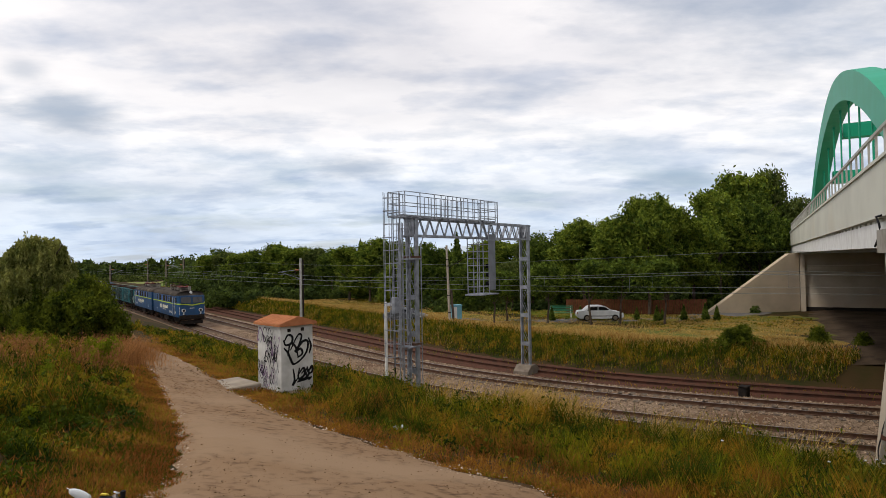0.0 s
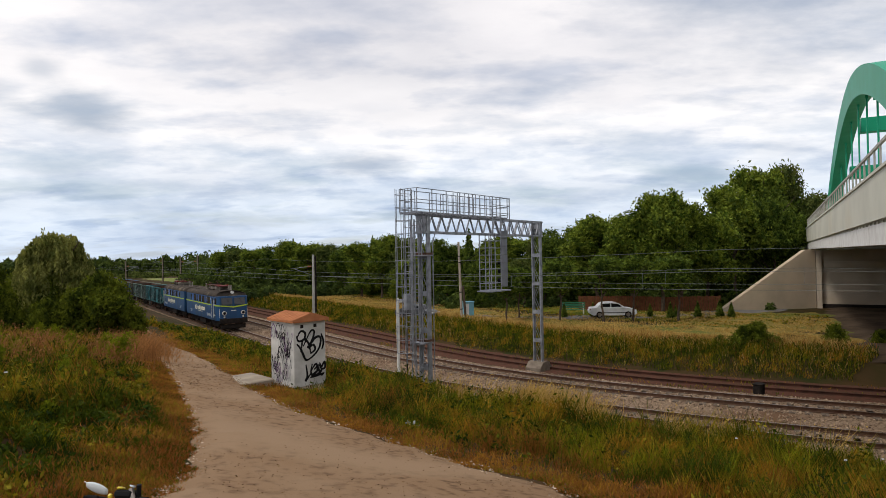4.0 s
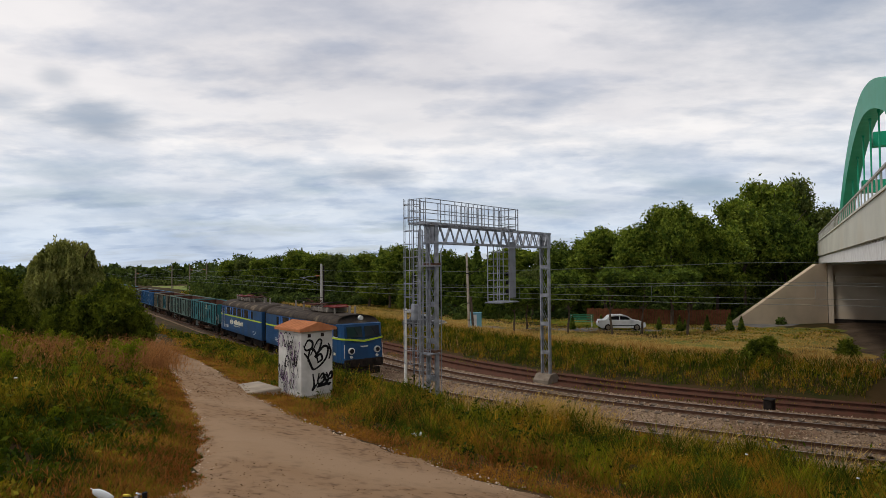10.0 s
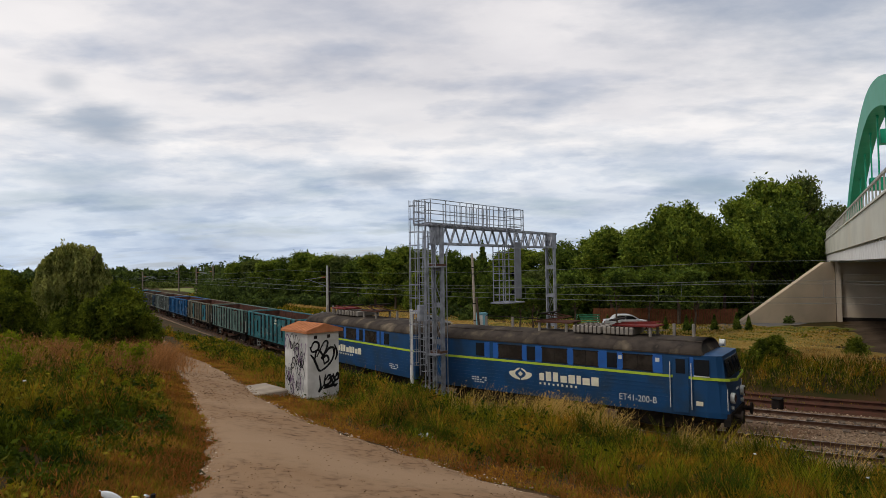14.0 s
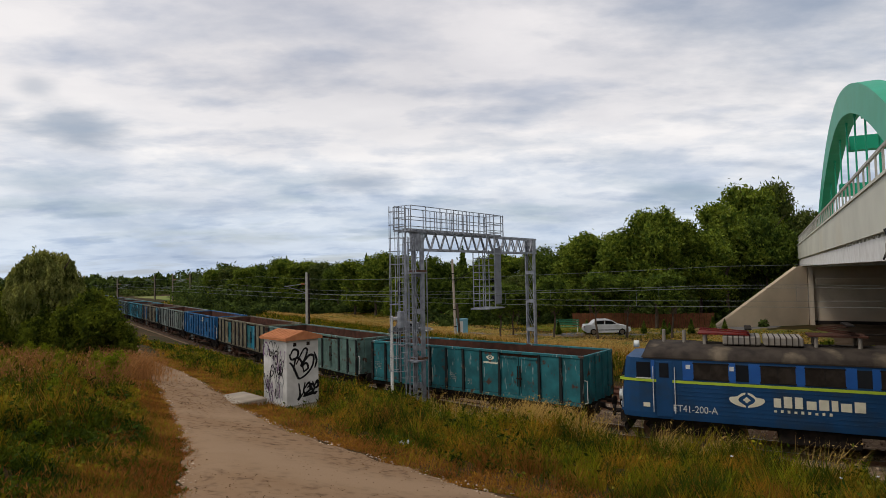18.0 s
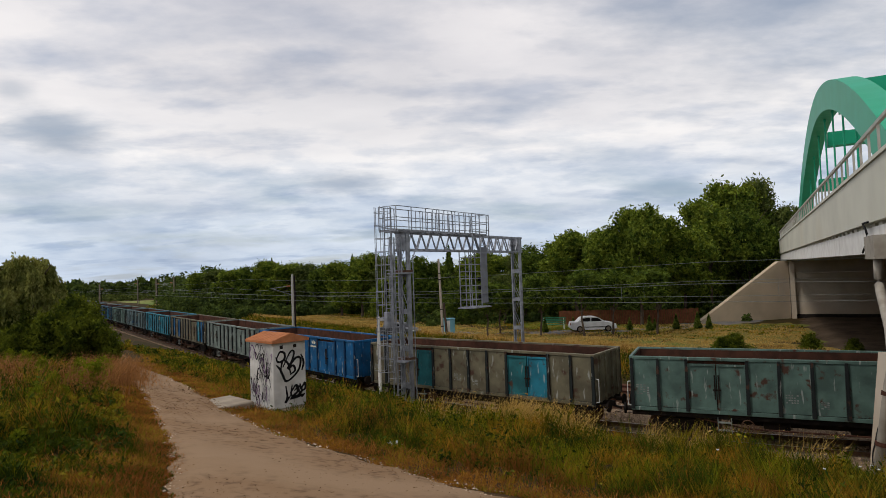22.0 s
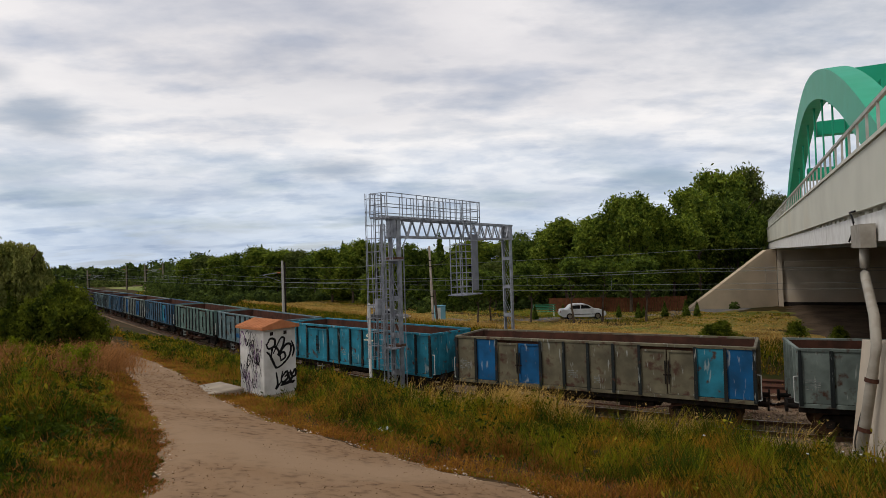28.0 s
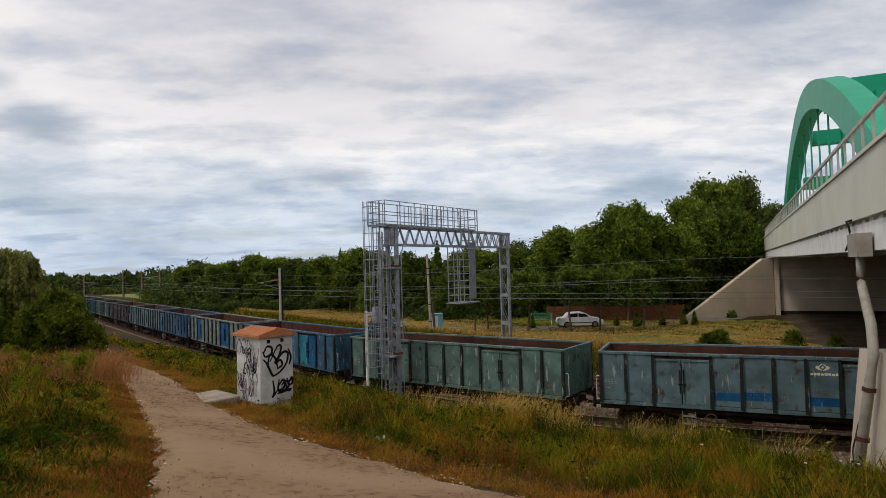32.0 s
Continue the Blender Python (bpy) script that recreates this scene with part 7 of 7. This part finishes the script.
car(pose(-3.4, 60.6, gz(-3.4, 60.6) + 0.05, 0, 0, -28), "dark_car", "dark car parked on the access road")


def blue_box():
    th = empty("kiosk_box", pose(1.64, 57.5, gz(1.64, 57.5) - 0.03, 0, 0, 12), "light blue metal kiosk box with a white side", "box")
    part("case", box(bmesh.new(), (0.95, 0.7, 1.65), Matrix.Translation((0, 0, 0.88)), 0.02), "sky_blue", th)
    part("lid", box(bmesh.new(), (1.05, 0.8, 0.08), Matrix.Translation((0, 0, 1.74)), 0.02), "sky_blue", th)
    part("door_panel", box(bmesh.new(), (0.42, 0.02, 1.4), Matrix.Translation((-0.22, -0.36, 0.88))), "white_paint", th)
    part("base", box(bmesh.new(), (1.0, 0.75, 0.12), Matrix.Translation((0, 0, 0.06))), "concrete", th)


M["sky_blue"] = material("sky_blue", (0.20, 0.42, 0.50), 0.6, (0.16, 0.36, 0.44), 2)
blue_box()


def bench():
    th = empty("garden_bench", pose(12.4, 61.0, gz(12.4, 61.0), 0, 0, -8), "green slatted garden bench with pale legs", "bench")
    for k in range(4):
        part("seat_slat", box(bmesh.new(), (2.4, 0.1, 0.04), Matrix.Translation((0, -0.2 + 0.13 * k, 0.5))), "green_wood", th)
        part("back_slat", box(bmesh.new(), (2.4, 0.03, 0.1), Matrix.Translation((0, 0.3, 0.68 + 0.16 * k))), "green_wood", th)
    for x in (-1.0, 1.0):
        part("leg", box(bmesh.new(), (0.08, 0.5, 0.5), Matrix.Translation((x, 0, 0.25))), "white_paint", th)
        part("back_post", box(bmesh.new(), (0.08, 0.06, 0.8), Matrix.Translation((x, 0.33, 0.8))), "white_paint", th)


M["green_wood"] = material("green_wood", (0.05, 0.20, 0.11), 0.6, (0.04, 0.16, 0.09), 4)
bench()


def fence():
    a, b = Vector((14.0, 65.5, 0)), Vector((27.5, 61.5, 0))
    th = empty("board_fence", Matrix.Identity(4), "orange-brown wooden board fence behind the lawn", "fence")
    n = 62
    d = (b - a).normalized()
    turn = math.degrees(math.atan2(d.y, d.x))
    me = shared("fence_board", lambda bm: box(bm, (0.2, 0.025, 1.5), None, 0.005))
    for k in range(n):
        p = a.lerp(b, (k + 0.5) / n)
        piece("board", me, "fence_wood", th, pose(p.x, p.y, gz(p.x, p.y) + 0.8 + 0.02 * (k % 3), 0, 0, turn))
    for k in range(8):
        p = a.lerp(b, k / 7)
        part("post", box(bmesh.new(), (0.12, 0.12, 1.6), pose(p.x, p.y + 0.1, gz(p.x, p.y) + 0.8)), "fence_wood", th)


M["fence_wood"] = material("fence_wood", (0.15, 0.058, 0.028), 0.8, (0.10, 0.042, 0.022), 3, bump=0.2, vary=True)
fence()


# ---- near things on the bank ----
def motorbike():
    x, y = -1.79, 3.22
    # scaled down and set so that the handlebar fits the camera's view
    th = empty("motorbike", pose(x, y, gz(x, y) - 0.02, 0, 0, 84) @ Matrix.Scale(0.64, 4), "parked motorbike with a white hand guard and yellow-black cockpit, scaled to fit the view", "motorbike")
    H = 0.86

    def ring(cx, cz, r, w):
        return tube(bmesh.new(), [(cx + r * math.cos(k * math.pi / 16), 0, cz + r * math.sin(k * math.pi / 16)) for k in range(33)], w, 8)

    bars_ob = part("handlebar", tube(bmesh.new(), [(-0.06, 0.3, H - 0.03), (-0.02, 0.16, H - 0.05), (0, 0.06, H - 0.09), (0, -0.06, H - 0.09), (-0.02, -0.14, H - 0.05), (-0.05, -0.2, H - 0.04)], 0.013, 8), "black", th)
    bm = bmesh.new()
    n, rings = 9, []
    for k in range(n):
        q = k / (n - 1)
        w = 0.045 * math.sin(math.pi * (0.12 + 0.8 * q)) ** 0.6
        c = Vector((0.04 - 0.03 * q, 0.16 + 0.17 * q, H - 0.02 + 0.065 * q))
        rings.append([bm.verts.new(c + Vector((0.3 * w * math.cos(a), 0, w * math.sin(a)))) for a in [i * math.pi / 4 for i in range(8)]])
    for p, q in zip(rings, rings[1:]):
        for k in range(8):
            bm.faces.new((p[k], p[(k + 1) % 8], q[(k + 1) % 8], q[k]))
    bm.faces.new(rings[0])
    bm.faces.new(rings[-1])
    bmesh.ops.recalc_face_normals(bm, faces=bm.faces)
    gd = part("hand_guard", bm, "white_plastic", th, "white plastic hand guard", True)
    part("lever", rod(bmesh.new(), (0.03, 0.3, H + 0.03), (0.05, 0.38, H + 0.055), 0.006, 6), "rail_top", gd)
    for s in (-1, 1):
        part("grip", rod(bmesh.new(), (-0.045, s * 0.19, H - 0.04), (-0.06, s * 0.27, H - 0.03), 0.018, 10), "black", bars_ob)
        part("fork_tube", rod(bmesh.new(), (0.0, s * 0.07, H - 0.08), (0.26, s * 0.07, 0.26), 0.022, 10), "rail_top", th, "bright steel fork tube")
    cl = part("cockpit", box(bmesh.new(), (0.10, 0.17, 0.07), Matrix.Translation((0.02, -0.02, H - 0.03)) @ Matrix.Rotation(radians(25), 4, "Y"), 0.02), "black", th)
    part("yellow_cover", box(bmesh.new(), (0.05, 0.06, 0.02), Matrix.Translation((0.02, 0.02, H + 0.02)) @ Matrix.Rotation(radians(30), 4, "Y"), 0.008), "yellow_plastic", cl, "yellow plastic cover")
    part("yellow_cover", box(bmesh.new(), (0.03, 0.035, 0.04), Matrix.Translation((-0.03, 0.085, H - 0.03)), 0.008), "yellow_plastic", cl, "yellow plastic cover")
    part("mirror", rod(bmesh.new(), (0.03, -0.075, H + 0.03), (0.035, -0.078, H + 0.04), 0.024, 12), "white_plastic", cl, "small round mirror")
    part("clamp", rod(bmesh.new(), (0.02, -0.07, H + 0.02), (-0.03, -0.13, H - 0.1), 0.022, 10), "rail_top", cl, "grey metal reservoir")
    part("knob", rod(bmesh.new(), (0.03, -0.13, H - 0.06), (0.03, -0.135, H + 0.05), 0.02, 8), "black", cl)
    part("tank", box(bmesh.new(), (0.36, 0.2, 0.16), Matrix.Translation((-0.3, 0, 0.6)), 0.06), "white_plastic", th)
    part("saddle", box(bmesh.new(), (0.5, 0.18, 0.08), Matrix.Translation((-0.72, 0, 0.6)), 0.03), "black", th)
    part("engine", box(bmesh.new(), (0.34, 0.22, 0.3), Matrix.Translation((-0.35, 0, 0.34)), 0.05), "soot", th)
    for xw in (0.3, -0.85):
        w = part("wheel", ring(xw, 0.25, 0.22, 0.035), "black", th)
        part("hub", rod(bmesh.new(), (xw, -0.08, 0.25), (xw, 0.08, 0.25), 0.05, 10), "rail_top", w)
        for i in range(8):
            a = i * math.pi / 4
            part("spoke", rod(bmesh.new(), (xw, 0, 0.25), (xw + 0.21 * math.cos(a), 0, 0.25 + 0.21 * math.sin(a)), 0.005, 5), "rail_top", w)
    part("swing_arm", bar(bmesh.new(), (-0.4, 0.09, 0.3), (-0.85, 0.09, 0.25), 0.05), "soot", th)


M["white_plastic"] = material("white_plastic", (0.62, 0.66, 0.68), 0.35, (0.56, 0.60, 0.62), 3, spec=0.5)
M["yellow_plastic"] = material("yellow_plastic", (0.62, 0.48, 0.03), 0.4, (0.5, 0.4, 0.03), 3, spec=0.5)
motorbike()


def litter():
    rnd = random.Random(9)
    def scrap(x, y, k, label):
        th = empty("litter", pose(x, y, gz(x, y) + 0.06, 0, 0, rnd.uniform(0, 360)), label, "litter")
        bm = bmesh.new()
        n = 6
        g = [[bm.verts.new(((i - n / 2) * 0.05 * k, (j - 1.5) * 0.05 * k, 0.05 * k * math.sin(i * 1.7 + j * 2.1) + 0.02)) for j in range(4)] for i in range(n)]
        for i in range(n - 1):
            for j in range(3):
                bm.faces.new((g[i][j], g[i + 1][j], g[i + 1][j + 1], g[i][j + 1]))
        bmesh.ops.solidify(bm, geom=bm.faces[:], thickness=0.004)
        part("sheet", bm, "white_plastic", th)
    scrap(-0.75, 10.35, 0.7, "crumpled white plastic litter at the path edge")
    scrap(-0.62, 10.15, 0.4, "crumpled white plastic litter at the path edge")
    F = empty("wild_flower", pose(5.3, 8.2, gz(5.3, 8.2)), "small white wild flower in the grass", "flower", "white wild flowers")
    part("stem", rod(bmesh.new(), (0, 0, 0), (0, 0, 0.5), 0.006, 5), "grass", F)
    bm = bmesh.new()
    for k in range(7):
        a = k * 0.9
        bmesh.ops.create_icosphere(bm, subdivisions=1, radius=0.009, matrix=Matrix.Translation((0.014 * math.cos(a), 0.014 * math.sin(a), 0.5)))
    part("blossom", bm, "chalk", F)
    for x, y in ((6.2, 8.4), (6.5, 9.2), (4.4, 9.4), (-6.0, 8.0), (7.4, 10.2)):
        copy_thing(F, pose(x, y, gz(x, y), 0, 0, rnd.uniform(0, 360)))


litter()


# ---- motion of the train ----
def train_place(t):
    """Where the first wagon's front stands along the track at t seconds."""
    q = t / 32
    return (((8.5962 * q - 55.5203) * q + 170.7378) * q + 65.7123) * q - 78.2079 + 1.1 * math.exp(-((t - 11.2) / 2.2) ** 2)


def motions():
    for th, off, flip in TRAIN:
        rows = []
        for k in range(33):
            s = train_place(k) + off
            a, b = along(s + 4.3), along(s - 4.3)
            rows.append((k, pose((a[0] + b[0]) / 2, (a[1] + b[1]) / 2, 0.0, 0, 0, flip + math.degrees(math.atan2(a[1] - b[1], a[0] - b[0])))))
        walk(th, rows)


motions()
